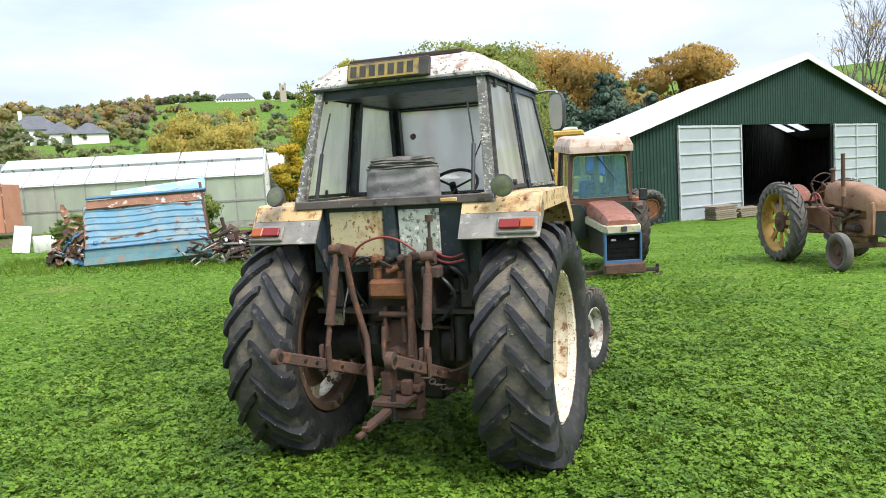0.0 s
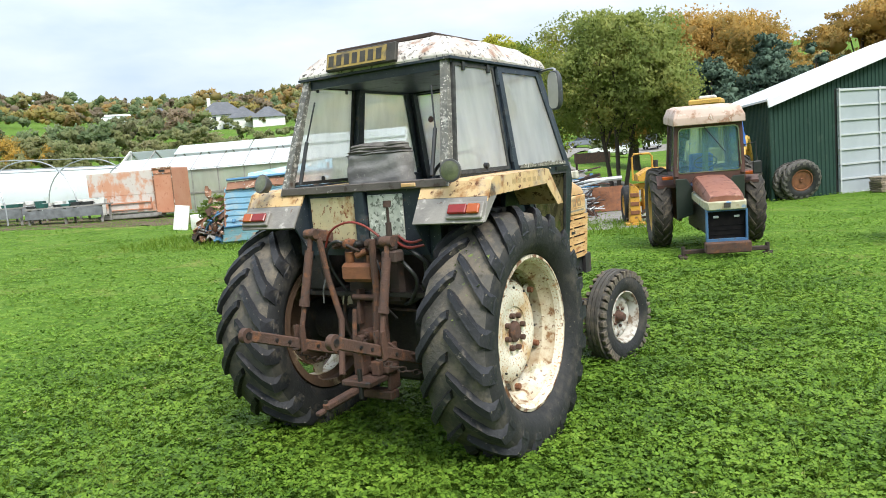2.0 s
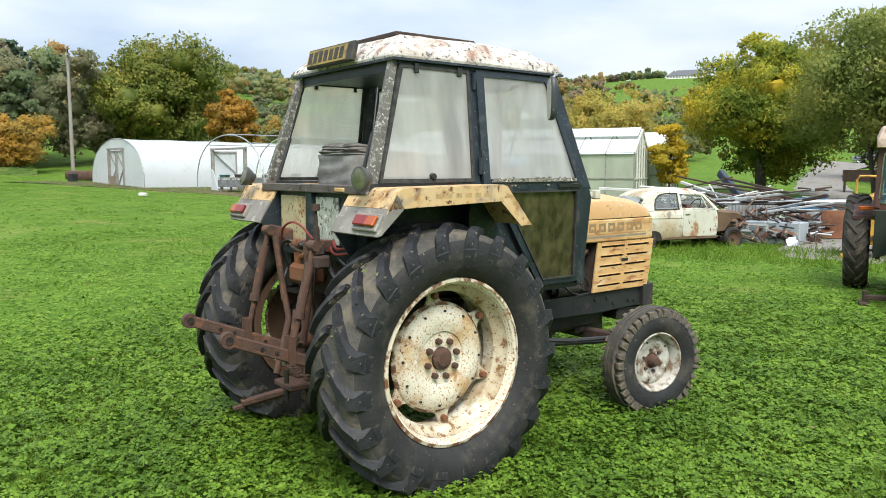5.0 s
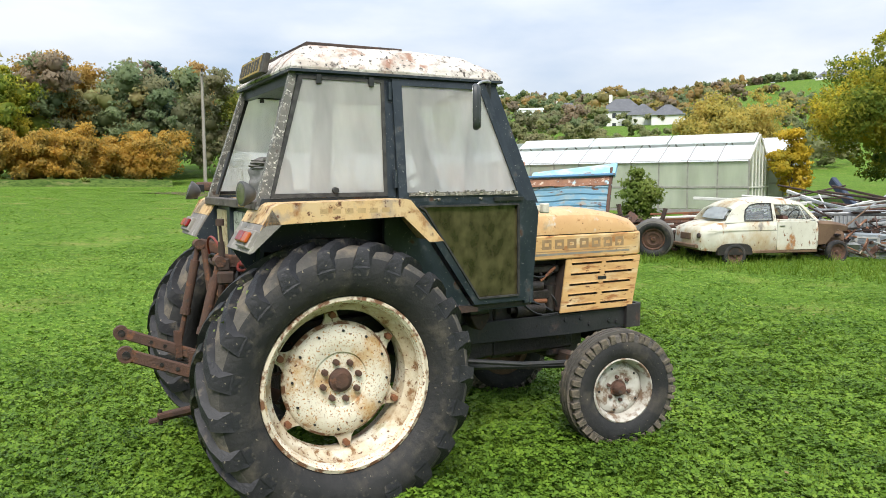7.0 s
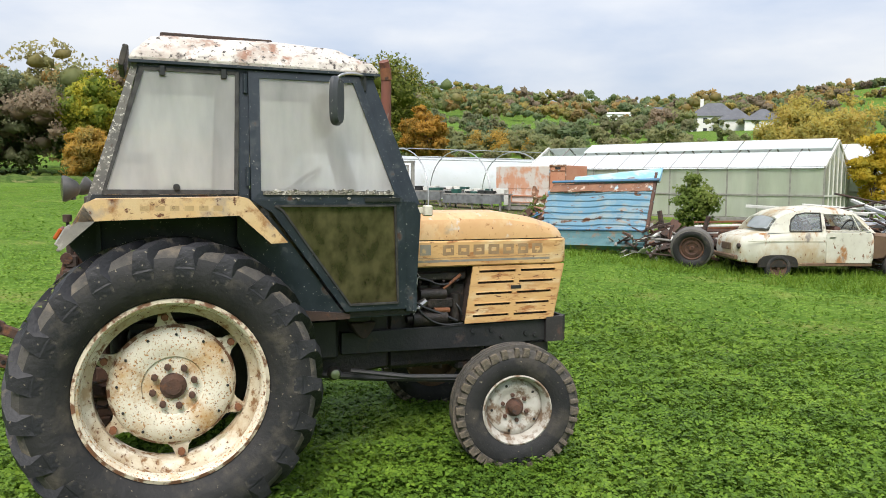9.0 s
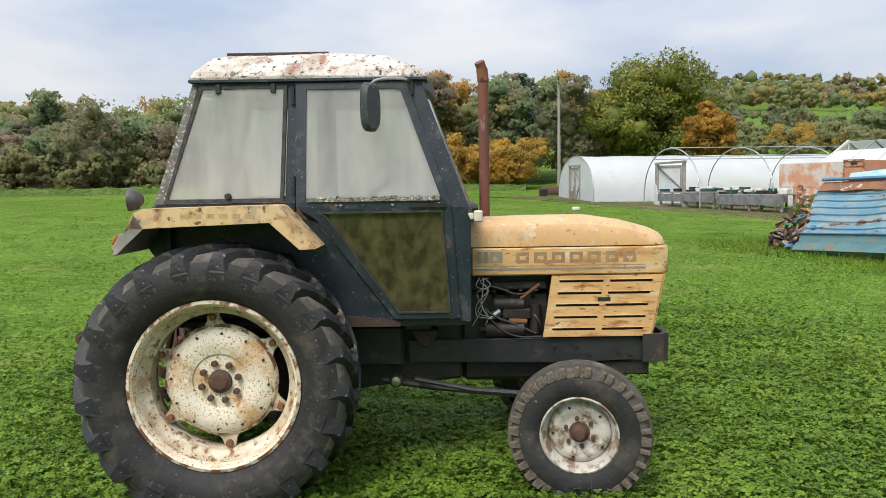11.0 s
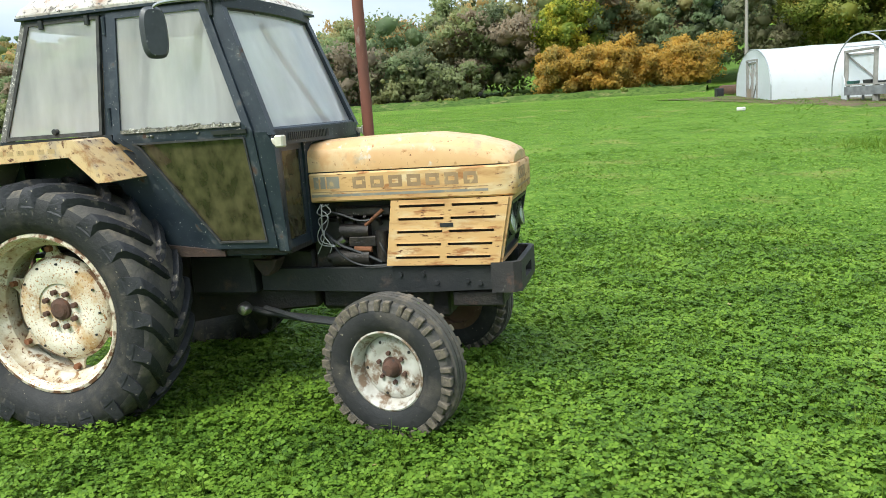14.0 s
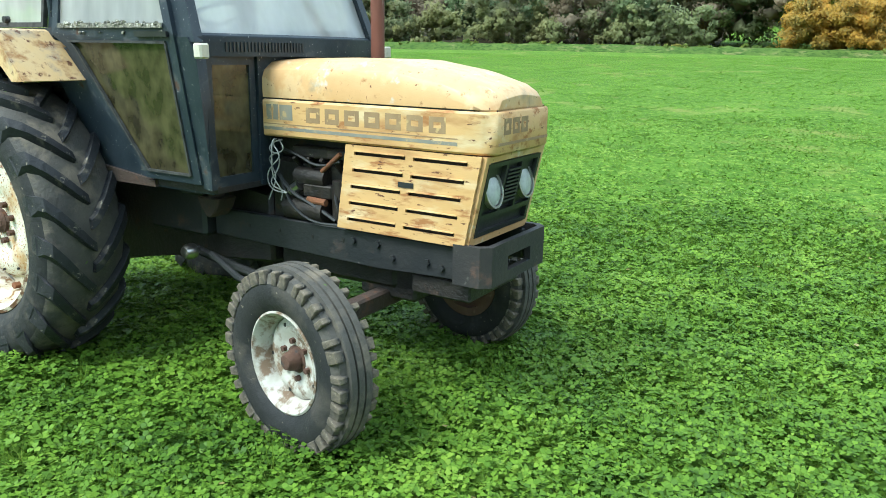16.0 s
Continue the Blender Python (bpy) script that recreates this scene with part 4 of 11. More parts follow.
def shed():
    """A big portal shed: gable to the yard, sliding doors, pale roof."""
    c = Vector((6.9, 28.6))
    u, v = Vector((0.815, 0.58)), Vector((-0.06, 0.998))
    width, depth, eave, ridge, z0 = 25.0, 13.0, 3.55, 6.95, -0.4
    door0, door1, dh, leaf = 3.1, 13.6, 3.85, 4.25
    t = thing("shed", "dark green sheeted farm shed with pale roof, sliding doors open", "shed", Matrix.Translation((0, 0, z0)))
    at = lambda s, q: c + u * s + v * q
    top = lambda s: eave + (ridge - eave) * (1 - abs(s - width / 2) / (width / 2))
    bm = B()
    ribbed(bm, at(0, 0), at(door0 - 0.05, 0), top)
    part("front_wall", bm, M_GREENSHEET, t, smooth=0)
    bm = B()
    p0 = at(door0 - 0.05, 0)
    ribbed(bm, p0, at(width - 0.1, 0), lambda s: top(s + door0 - 0.05), base=dh + 0.02)
    part("gable", bm, M_GREENSHEET, t, smooth=0)
    bm = B()
    ribbed(bm, at(19.0, 0), at(width, 0), lambda s: dh, )
    part("front_wall", bm, M_GREENSHEET, t, smooth=0)
    bm = B()
    ribbed(bm, at(0, depth), at(0, 0), lambda s: eave + 0.09)
    part("side_wall", bm, M_GREENSHEET, t, smooth=0)
    bm = B()
    ribbed(bm, at(width, 0), at(width, depth), lambda s: eave + 0.09)
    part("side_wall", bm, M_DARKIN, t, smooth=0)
    bm = B()
    ribbed(bm, at(width, depth), at(0, depth), lambda s: top(s) + 0.10)
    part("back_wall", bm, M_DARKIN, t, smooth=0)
    for s0, s1 in ((-0.3, width / 2), (width / 2, width + 0.3)):
        bm = B()
        z = lambda s: ridge - (ridge - eave) * abs(s - width / 2) / (width / 2)
        rings = []
        for q in (-0.35, depth + 0.3):
            a, b = at(s0, q), at(s1, q)
            rings.append([(a.x, a.y, z(s0) + 0.06), (b.x, b.y, z(s1) + 0.06), (b.x, b.y, z(s1) + 0.14), (a.x, a.y, z(s0) + 0.14)])
        loft(bm, rings)
        part("roof", bm, M_ROOFSHEET, t, smooth=0)
        bm = B()
        a, b = at(s0, -0.38), at(s1, -0.38)
        bar(bm, (a.x, a.y, z(s0) - 0.03), (b.x, b.y, z(s1) - 0.03), 0.05, 0.26)
        part("barge_board", bm, M_ROOFSHEET, t, smooth=0)
    for s0 in (door0, 15.0):
        bm = B()
        ang = math.degrees(math.atan2(u.y, u.x))
        o = at(s0, -0.14)
        door = new("sliding_door")
        door.empty_display_size = 0.2
        door.parent = t
        door.matrix_basis = pose(o.x, o.y, 0, 0, 0, ang)
        tagged(door, "pale grey ribbed steel sliding door")
        box(bm, (0, 0, 0.06), (leaf, 0.03, dh))
        part("sheet", bm, M_DOORGREY, door, smooth=0)
        for k in range(8):
            zz = 0.08 + (dh - 0.14) * k / 7
            rail = B()
            box(rail, (0.003, -0.05, zz - 0.03), (leaf - 0.003, -0.002, zz + 0.03))
            part("rail", rail, M_DOORRAIL, door, smooth=0)
        for xx in (0.04, leaf / 2, leaf - 0.04):
            rail = B()
            box(rail, (xx - 0.035, -0.066, 0.05), (xx + 0.035, -0.0525, dh + 0.02))
            part("stile", rail, M_DOORRAIL, door, smooth=0)
    for s in (door0 - 0.05, 15.0):
        bm = B()
        p = at(s, 0.06)
        box(bm, (-0.09, -0.09, 0), (0.09, 0.09, dh), m=Matrix.Translation((p.x, p.y, 0)))
        part("door_post", bm, M_CHASSIS, t)
    for q0, q1 in ((9.9, 10.9), (11.7, 12.7)):
        bm = B()
        ring = [(*at(s, q), top(s) + 0.02) for s, q in ((20.0, q0), (22.9, q0), (22.9, q1), (20.0, q1))]
        loft(bm, [ring, [(x, y, z + 0.02) for x, y, z in ring]])
        part("roof_light", bm, M_SKYLIGHT, t, "roof light sheet, glowing in place of daylight", smooth=0)
    bm = B()
    q0, q1, q2, q3 = at(0.1, 0.1), at(width - 0.1, 0.1), at(width - 0.1, depth - 0.1), at(0.1, depth - 0.1)
    loft(bm, [[(p.x, p.y, zz) for p in (q0, q1, q2, q3)] for zz in (-0.3, 0.03)])
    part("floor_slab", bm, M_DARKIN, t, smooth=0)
    # downpipe at the corner
    bm = B()
    p = at(-0.12, -0.1)
    rod(bm, (p.x, p.y, 0), (p.x, p.y, eave + 0.1), 0.07)
    part("downpipe", bm, M_GREENSHEET, t)
    return at


# emission stands in for daylight coming through the roof lights
M_SKYLIGHT = mat("glowing_roof_sheet", (0.75, 0.77, 0.78), (0.68, 0.70, 0.72), 1, 0.4, bump=0)
_b = M_SKYLIGHT.node_tree.nodes["Principled BSDF"]
_b.inputs["Emission Color"].default_value, _b.inputs["Emission Strength"].default_value = (0.9, 0.94, 1.0, 1), 0.5
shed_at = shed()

# greenhouse
G_HOUSE = glass_mat("limed_greenhouse_glass", (0.80, 0.83, 0.72), 0.50, through_light=0.5, scale=1.2, gloss=0.4)
G_HOUSEROOF = mat("whitewashed_roof_panes", (0.80, 0.83, 0.85), (0.70, 0.73, 0.75), 0.7, 0.35, bump=0.03, layers=(((0.55, 0.57, 0.56), 2.5, 0.60, 0.75, 0.5),))

_n = G_HOUSEROOF.node_tree
_tr = _n.nodes.new("ShaderNodeBsdfTranslucent")
_tr.inputs[0].default_value = (0.85, 0.88, 0.86, 1)
_ms = _n.nodes.new("ShaderNodeMixShader")
_ms.inputs[0].default_value = 0.45
_n.links.new(_n.nodes["Principled BSDF"].outputs[0], _ms.inputs[1])
_n.links.new(_tr.outputs[0], _ms.inputs[2])
_n.links.new(_ms.outputs[0], _n.nodes["Material Output"].inputs["Surface"])


def greenhouse(x0, y0, length, span, eave, ridge, turn, vent=True):
    z = gz(x0 + length / 2, y0) - 0.42
    t = thing("greenhouse", "white-shaded timber and aluminium greenhouse with ridge vents", "greenhouse", pose(x0, y0, z, 0, 0, turn), "greenhouse spans")
    n = max(4, round(length / 1.25))
    dx = length / n
    posts = B()
    for k in range(n + 1):
        for yy in (0, span):
            box(posts, (k * dx - 0.03, yy - 0.03, 0), (k * dx + 0.03, yy + 0.03, eave))
        for s in (0, 1):
            a, b = (k * dx, s * span, eave), (k * dx, span / 2, ridge)
            bar(posts, a, b, 0.045, 0.05)
    part("frame", posts, M_GREYWOOD, t, smooth=0)
    wall = B()
    for k in range(n):
        for za, zb in ((0.55, 1.5), (1.5, eave - 0.05)):
            pane = B()
            box(pane, (k * dx + 0.035, -0.012, za), ((k + 1) * dx - 0.035, -0.004, zb))
            part("pane", pane, G_HOUSE, t, smooth=0)
    wall.free()
    for zz in (0.5, 1.5, eave):
        for yy in (0, span):
            wall = B()
            box(wall, (-0.03, yy - 0.045, zz - 0.035), (length + 0.03, yy + 0.045, zz + 0.035))
            part("rail", wall, M_GREYWOOD, t, smooth=0)
    base = B()
    box(base, (-0.05, -0.06, -0.4), (length + 0.05, 0.06, 0.46))
    part("base_wall", base, M_GREYWOOD, t, smooth=0)
    back = B()
    box(back, (0.05, span - 0.01, 0), (length - 0.05, span, eave))
    part("back_panes", back, G_HOUSE, t, smooth=0)
    up = Vector((0, span / 2, ridge - eave)).normalized()
    for k in range(n):
        for s in (0, 1):
            pane = B()
            e = 0.62 if s == 0 and vent else 1.0
            y_a, y_b = (s * span + (0.12 if s else -0.12)), (span / 2)
            z_a = eave + 0.03 - 0.12 * (ridge - eave) / (span / 2)
            ya2, za2 = y_a + (y_b - y_a) * e, z_a + (ridge - z_a + 0.03) * e
            v = [(k * dx + 0.02, y_a, z_a), ((k + 1) * dx - 0.02, y_a, z_a), ((k + 1) * dx - 0.02, ya2, za2), (k * dx + 0.02, ya2, za2)]
            loft(pane, [v, [(p[0], p[1], p[2] + 0.012) for p in v]])
            part("roof_pane", pane, G_HOUSEROOF, t, smooth=0)
    if vent:
        lift = 0.16
        for k in range(2, n, 3):
            pane = B()
            ya, za = span * 0.30, eave + (ridge - eave) * 0.60 + lift
            v = [((k) * dx, ya, za), (min(k + 2.95, n) * dx, ya, za), (min(k + 2.95, n) * dx, span / 2 + 0.05, ridge + lift * 0.9), (k * dx, span / 2 + 0.05, ridge + lift * 0.9)]
            loft(pane, [v, [(p[0], p[1], p[2] + 0.03) for p in v]])
            part("ridge_vent", pane, G_HOUSEROOF, t, smooth=0)
    for xx in (0, length):
        g = B()
        prism(g, [(0, 0.5), (span, 0.5), (span, eave), (span / 2, ridge), (0, eave)], 0, xx - 0.006, xx + 0.006)
        part("gable_glass", g, G_HOUSE, t, smooth=0)
        for j in range(1, 6):
            g = B()
            yy = span * j / 6
            zt = eave + (ridge - eave) * (1 - abs(yy - span / 2) / (span / 2))
            box(g, (xx - 0.04, yy - 0.03, 0), (xx + 0.04, yy + 0.03, zt))
            part("glazing_bar", g, M_WHITE, t, smooth=0)
        g = B()
        box(g, (xx - 0.045, 0, 1.45), (xx + 0.045, span, 1.52))
        part("cross_bar", g, M_WHITE, t, smooth=0)
        for s in (0, 1):
            g = B()
            bar(g, (xx, s * span, eave), (xx, span / 2, ridge + 0.05), 0.08, 0.12)
            part("verge_board", g, M_WHITE, t, smooth=0)
    return t


greenhouse(-22.2, 33.4, 14.3, 4.2, 2.65, 3.75, 8.5)
greenhouse(-20.5, 38.0, 12.6, 4.2, 2.65, 3.7, 8.5, False)
greenhouse(-20.0, 42.6, 11.2, 4.2, 2.6, 3.6, 8.5, False)

# polytunnels
M_POLY = mat("white_polythene", (0.74, 0.77, 0.79), (0.66, 0.69, 0.70), 0.8, 0.35, bump=0.1, bscale=3, layers=(((0.54, 0.55, 0.50), 2.0, 0.58, 0.75, 0.5),))
_n = M_POLY.node_tree
_tr = _n.nodes.new("ShaderNodeBsdfTranslucent")
_tr.inputs[0].default_value = (0.80, 0.84, 0.86, 1)
_ms = _n.nodes.new("ShaderNodeMixShader")
_ms.inputs[0].default_value = 0.4
_n.links.new(_n.nodes["Principled BSDF"].outputs[0], _ms.inputs[1])
_n.links.new(_tr.outputs[0], _ms.inputs[2])
_n.links.new(_ms.outputs[0], _n.nodes["Material Output"].inputs["Surface"])


def arch(half, height, n=18):
    """Points of a tunnel hoop, upright at the foot."""
    return [(-half * math.cos(math.pi * k / n) * (1 + 0.06 * math.sin(math.pi * k / n)), height * math.sin(math.pi * k / n) ** 0.8) for k in range(n + 1)]


TUN = (-34.2, 27.4)


def doorway(t, w, h, y):
    g = B()
    for x in (-w / 2, w / 2):
        box(g, (x - 0.06, y - 0.05, 0), (x + 0.06, y + 0.05, h))
    box(g, (-w / 2 - 0.1, y - 0.055, h), (w / 2 + 0.1, y + 0.055, h + 0.09))
    part("door_frame", g, M_GREYWOOD, t, smooth=0)


def tunnel_covered():
    z = gz(*TUN) - 0.12
    t = thing("polytunnel", "white polythene tunnel with a timber framed end door", "polytunnel", pose(*TUN, z, 0, 0, -12))
    half, height, length = 3.3, 2.65, 19.0
    a = arch(half, height)
    bm = B()
    rings = []
    for k in range(14):
        y = length * k / 13
        sag = 0.985 if k % 2 else 1.0
        rings.append([(x * sag, y, zz * sag) for x, zz in a])
    loft(bm, rings, closed=False)
    part("cover", bm, M_POLY, t)
    bm = B()
    w = 0.95
    left = [(x, zz) for x, zz in a if x < -w] + [(-w, 2.05), (-w, 0.0)]
    right = [(w, 0.0), (w, 2.05)] + [(x, zz) for x, zz in a if x > w]
    cap = [(-w, 2.09)] + [(x, zz) for x, zz in a if abs(x) < 2.0 and zz > 2.0] + [(w, 2.09)]
    for pl in (left, right, cap):
        prism(bm, pl, 1, -0.006, 0.006)
    part("end_sheet", bm, M_POLY, t, smooth=0)
    doorway(t, 2 * w, 2.05, -0.02)
    for x0, x1 in ((-w + 0.07, -0.04), (0.04, w - 0.07)):
        d = B()
        frame_prism(d, [(x0, 0.05), (x1, 0.05), (x1, 2.0), (x0, 2.0)], [(x0 + 0.08, 0.13), (x1 - 0.08, 0.13), (x1 - 0.08, 1.92), (x0 + 0.08, 1.92)], 1, -0.03, 0.03)
        bar(d, (x0 + 0.04, 0, 0.1), (x1 - 0.04, 0, 1.0), 0.04, 0.07)
        bar(d, (x0 + 0.04, 0, 1.9), (x1 - 0.04, 0, 1.1), 0.04, 0.07)
        leaf_ob = part("door", d, M_GREYWOOD, t, smooth=0)
        s = B()
        box(s, (x0 + 0.08, 0.034, 0.13), (x1 - 0.08, 0.038, 1.92))
        part("door_sheet", s, M_POLY, leaf_ob, smooth=0)
    s = B()
    box(s, (-w + 0.1, -0.06, 0.1), (-0.1, -0.035, 0.62))
    part("door_board", s, M_WOOD, t, "plywood patch", smooth=0)
    for k in (0, 13):
        h = B()
        tube(h, [(x, length * k / 13, zz) for x, zz in a], 0.03, 6)
        part("hoop", h, M_GALV, t)


def tunnel_bare():
    x, y = -26.6, 28.4
    t = thing("stripped_polytunnel", "bare hoops of a polytunnel with its sheet stripped off", "polytunnel", pose(x, y, gz(x, y), 0, 0, -12))
    half, height, length = 3.2, 2.85, 18.0
    a = arch(half, height)
    for k in range(6):
        h = B()
        tube(h, [(px, length * k / 5, pz) for px, pz in a], 0.032, 6)
        part("hoop", h, M_GALV, t)
    r = B()
    for px, pz in ((0, height), (-1.9, 2.35), (1.9, 2.35)):
        rod(r, (px, 0, pz + 0.03), (px, length, pz + 0.03), 0.025, 6)
    part("ridge_pipe", r, M_GALV, t)
    d = B()
    for px in (-1.55, 1.55):
        box(d, (px - 0.07, -0.07, 0), (px + 0.07, 0.07, 2.1))
    box(d, (-1.7, -0.06, 2.1), (1.7, 0.06, 2.2))
    part("door_frame", d, M_GREYWOOD, t, smooth=0)
    d = B()
    m = pose(-1.5, 0, 0, 0, 0, 62)
    frame_prism(d, [(0, 0.05), (1.2, 0.05), (1.2, 2.05), (0, 2.05)], [(0.08, 0.13), (1.12, 0.13), (1.12, 1.97), (0.08, 1.97)], 1, -0.03, 0.03, m)
    bar(d, m @ Vector((0.05, 0, 1.95)), m @ Vector((1.15, 0, 0.9)), 0.04, 0.07)
    dd = part("door", d, M_GREYWOOD, t, smooth=0)
    s = B()
    box(s, (0.08, 0.034, 0.13), (1.12, 0.04, 1.97), m=m)
    part("door_sheet", s, M_POLY, dd, smooth=0)
    # sheet scrap leaning on the post
    s = B()
    prism(s, [(-1.2, 0.0), (-0.55, 0.0), (-0.95, 1.0), (-1.15, 1.15)], 1, -0.32, -0.28)
    part("loose_sheet", s, M_POLY, t, smooth=0)


tunnel_covered()
tunnel_bare()


def potting_bench(x, y, turn, length=3.4):
    rng = random.Random(int(x * 10))
    z = gz(x, y)
    t = thing("potting_bench", "weathered bench covered with black trays and pots", "bench", pose(x, y, z, 0, 0, turn), "potting benches")
    bm = B()
    box(bm, (0, -0.5, 0.66), (length, 0.5, 0.72))
    part("top", bm, M_GREYWOOD, t, smooth=0)
    for px in (0.1, length / 2, length - 0.1):
        for py in (-0.4, 0.4):
            g = B()
            box(g, (px - 0.04, py - 0.04, -0.05), (px + 0.04, py + 0.04, 0.66))
            part("leg", g, M_GREYWOOD, t, smooth=0)
    g = B()
    box(g, (0, -0.53, 0.25), (length, -0.51, 0.62))
    part("side_sheet", g, M_GREYSHEET, t, smooth=0)
    for k in range(7):
        bx = 0.2 + (length - 0.5) * k / 6
        by, hh = rng.uniform(-0.35, 0.2), rng.uniform(0.08, 0.2)
        b = B()
        prism(b, [(bx - 0.18, 0.72), (bx + 0.18, 0.72), (bx + 0.22, 0.72 + hh), (bx - 0.22, 0.72 + hh)], 1, by - 0.16, by + 0.16, 0.01)
        tagged(mesh_ob("seed_tray", b, rng.choice((M_BLACK, M_BLACK, M_TARPGREEN, M_WHITE)), 0), "plastic seed tray on a potting bench", "tray", "seed trays").matrix_basis = t.matrix_basis.copy()


M_GREYSHEET = mat("grey_plastic_sheet", (0.20, 0.21, 0.22), (0.11, 0.115, 0.12), 3, 0.5, bump=0.3, bscale=10)
M_TARPGREEN = mat("green_plastic", (0.015, 0.09, 0.075), (0.02, 0.06, 0.05), 3, 0.5)
M_BLUE = mat("flaking_blue_paint", (0.20, 0.42, 0.57), (0.29, 0.49, 0.61), 1.5, 0.6, bump=0.15, stretch=(0.5, 1, 1), layers=(((0.42, 0.51, 0.53), 3, 0.48, 0.62, 0.7), ((0.48, 0.44, 0.38), 5, 0.57, 0.64, 0.8), ((0.24, 0.115, 0.065), 3.4, 0.575, 0.63, 0.9)))
M_TEAL = mat("dull_teal_paint", (0.045, 0.125, 0.14), (0.075, 0.165, 0.175), 3, 0.65, layers=(((0.17, 0.13, 0.09), 4, 0.54, 0.64, 0.85), ((0.06, 0.09, 0.06), 9, 0.6, 0.7, 0.9)))
M_BLUESTEEL = mat("blue_machine_paint", (0.045, 0.14, 0.26), (0.06, 0.17, 0.28), 4, 0.6, layers=(((0.11, 0.06, 0.04), 8, 0.58, 0.66, 0.85),))
M_ORANGEPANEL = mat("faded_orange_panel", (0.50, 0.24, 0.14), (0.54, 0.30, 0.20), 1.2, 0.7, layers=(((0.54, 0.49, 0.45), 1.0, 0.44, 0.54, 0.8), ((0.27, 0.12, 0.07), 5, 0.6, 0.7, 0.85)))
M_ORANGEDOOR = mat("faded_orange_door", (0.46, 0.20, 0.115), (0.50, 0.25, 0.155), 1.2, 0.7, layers=(((0.34, 0.13, 0.07), 5, 0.6, 0.7, 0.85),))
M_RUSTSHEET = mat("rust_streaked_sheet", (0.26, 0.13, 0.075), (0.16, 0.075, 0.045), 3, 0.85, bump=0.3, layers=(((0.52, 0.42, 0.33), 4, 0.56, 0.63, 0.8), ((0.30, 0.44, 0.50), 3, 0.62, 0.68, 0.7)))
for bx, by, bt in ((-26.7, 28.2, 11), (-23.25, 28.9, 10), (-28.0, 30.9, 12), (-24.5, 31.5, 10)):
    potting_bench(bx, by, bt)


def orange_body():
    """An old box body lying by the greenhouse."""
    x, y = -21.3, 30.2
    z = gz(x, y) + 0.05
    t = thing("box_body", "faded orange and white panelled vehicle box body", "box body", pose(x, y, z, 0, 0, 10) @ Matrix.Diagonal((0.60, 1, 0.86, 1)))
    bm = B()
    box(bm, (0, 0, 1.15), (5.0, 0.08, 2.35), 0.01)
    part("upper_panel", bm, M_ORANGEPANEL, t, smooth=0)
    bm = B()
    box(bm, (1.2, 0.005, 0.25), (5.0, 0.09, 1.147), 0.01)
    part("lower_panel", bm, M_ORANGEPANEL, t, smooth=0)
    bm = B()
    box(bm, (0.75, 0.0, 0.2), (1.17, 0.3, 1.147), 0.01)
    part("end_block", bm, M_WHITE, t, "white and blue flaked end block", smooth=0)
    bm = B()
    box(bm, (5.03, -0.05, 0.1), (6.4, 2.0, 2.4), 0.02)
    d = part("end_cabin", bm, M_ORANGEDOOR, t, "faded orange door section", smooth=0)
    bm = B()
    for lo, hi in (((5.0, -0.09, 2.36), (6.45, -0.053, 2.44)), ((5.0, -0.09, 0.1), (5.07, -0.053, 2.35)), ((6.38, -0.09, 0.1), (6.45, -0.053, 2.35)), ((5.08, -0.075, 2.1), (6.37, -0.053, 2.14))):
        box(bm, lo, hi)
    part("door_edge", bm, M_RUSTSHEET, t, smooth=0)
    bm = B()
    box(bm, (5.5, -0.07, 2.2), (5.95, -0.053, 2.3))
    part("vent", bm, M_BLACK, t, smooth=0)
    bm = B()
    for lo, hi in (((1.5, -0.06, 0.72), (4.7, -0.003, 0.78)), ((1.5, -0.06, 0.4), (1.56, -0.003, 0.95)), ((4.64, -0.06, 0.4), (4.7, -0.003, 0.95)), ((1.5, -0.05, 0.38), (4.7, -0.003, 0.42))):
        box(bm, lo, hi)
    part("rail", bm, M_ORANGEDOOR, t, smooth=0)
    bm = B()
    box(bm, (0.9, -0.5, 0.02), (5.4, -0.1, 0.16))
    box(bm, (0.9, 0.1, -0.05), (5.4, 0.4, 0.2))
    part("sill_beam", bm, M_GREYWOOD, t, smooth=0)
    bm = B()
    box(bm, (0.1, 0.1, 2.33), (5.0, 1.9, 2.37))
    for px in (0.3, 4.8):
        box(bm, (px - 0.04, 1.8, 0.0), (px + 0.04, 1.9, 2.33))
    part("roof_panel", bm, M_WHITE, t, smooth=0)


orange_body()

# ---- the yellow tractor ----


def tyre_mesh(R, W, rim, lug_h, lugs, lean=0.34, rib=None, segs=72):
    """A farm tyre round the x axis: bulged carcass with angled lugs, or ribs on a front tyre."""
    bm = B()
    h = W / 2
    c = R - lug_h
    prof = [(rim - 0.004, -h * 0.58), (rim + 0.022, -h * 0.80), (rim + 0.32 * (c - rim), -h * 1.0), (rim + 0.62 * (c - rim), -h * 1.02), (c - 0.055, -h * 0.95), (c - 0.016, -h * 0.80), (c, -h * 0.4), (c + 0.004, 0)]
    prof = prof + [(r, -x) for r, x in prof[-2::-1]]
    lathe(bm, prof, segs, 0, closed=True)
    for f in bm.faces:
        f.material_index = 1 if all((v.co.y ** 2 + v.co.z ** 2) ** 0.5 > c - 0.06 for v in f.verts) else 0
    if rib:
        for x in (-h * 0.38, h * 0.38, 0.0):
            rb = B()
            lathe(rb, [(c - 0.01, x - h * 0.17), (c + lug_h, x - h * 0.14), (c + lug_h, x + h * 0.14), (c - 0.01, x + h * 0.17)], segs, 0, closed=True)
            part("tread_rib", rb, M_TREAD, rib, smooth=40)
    return bm


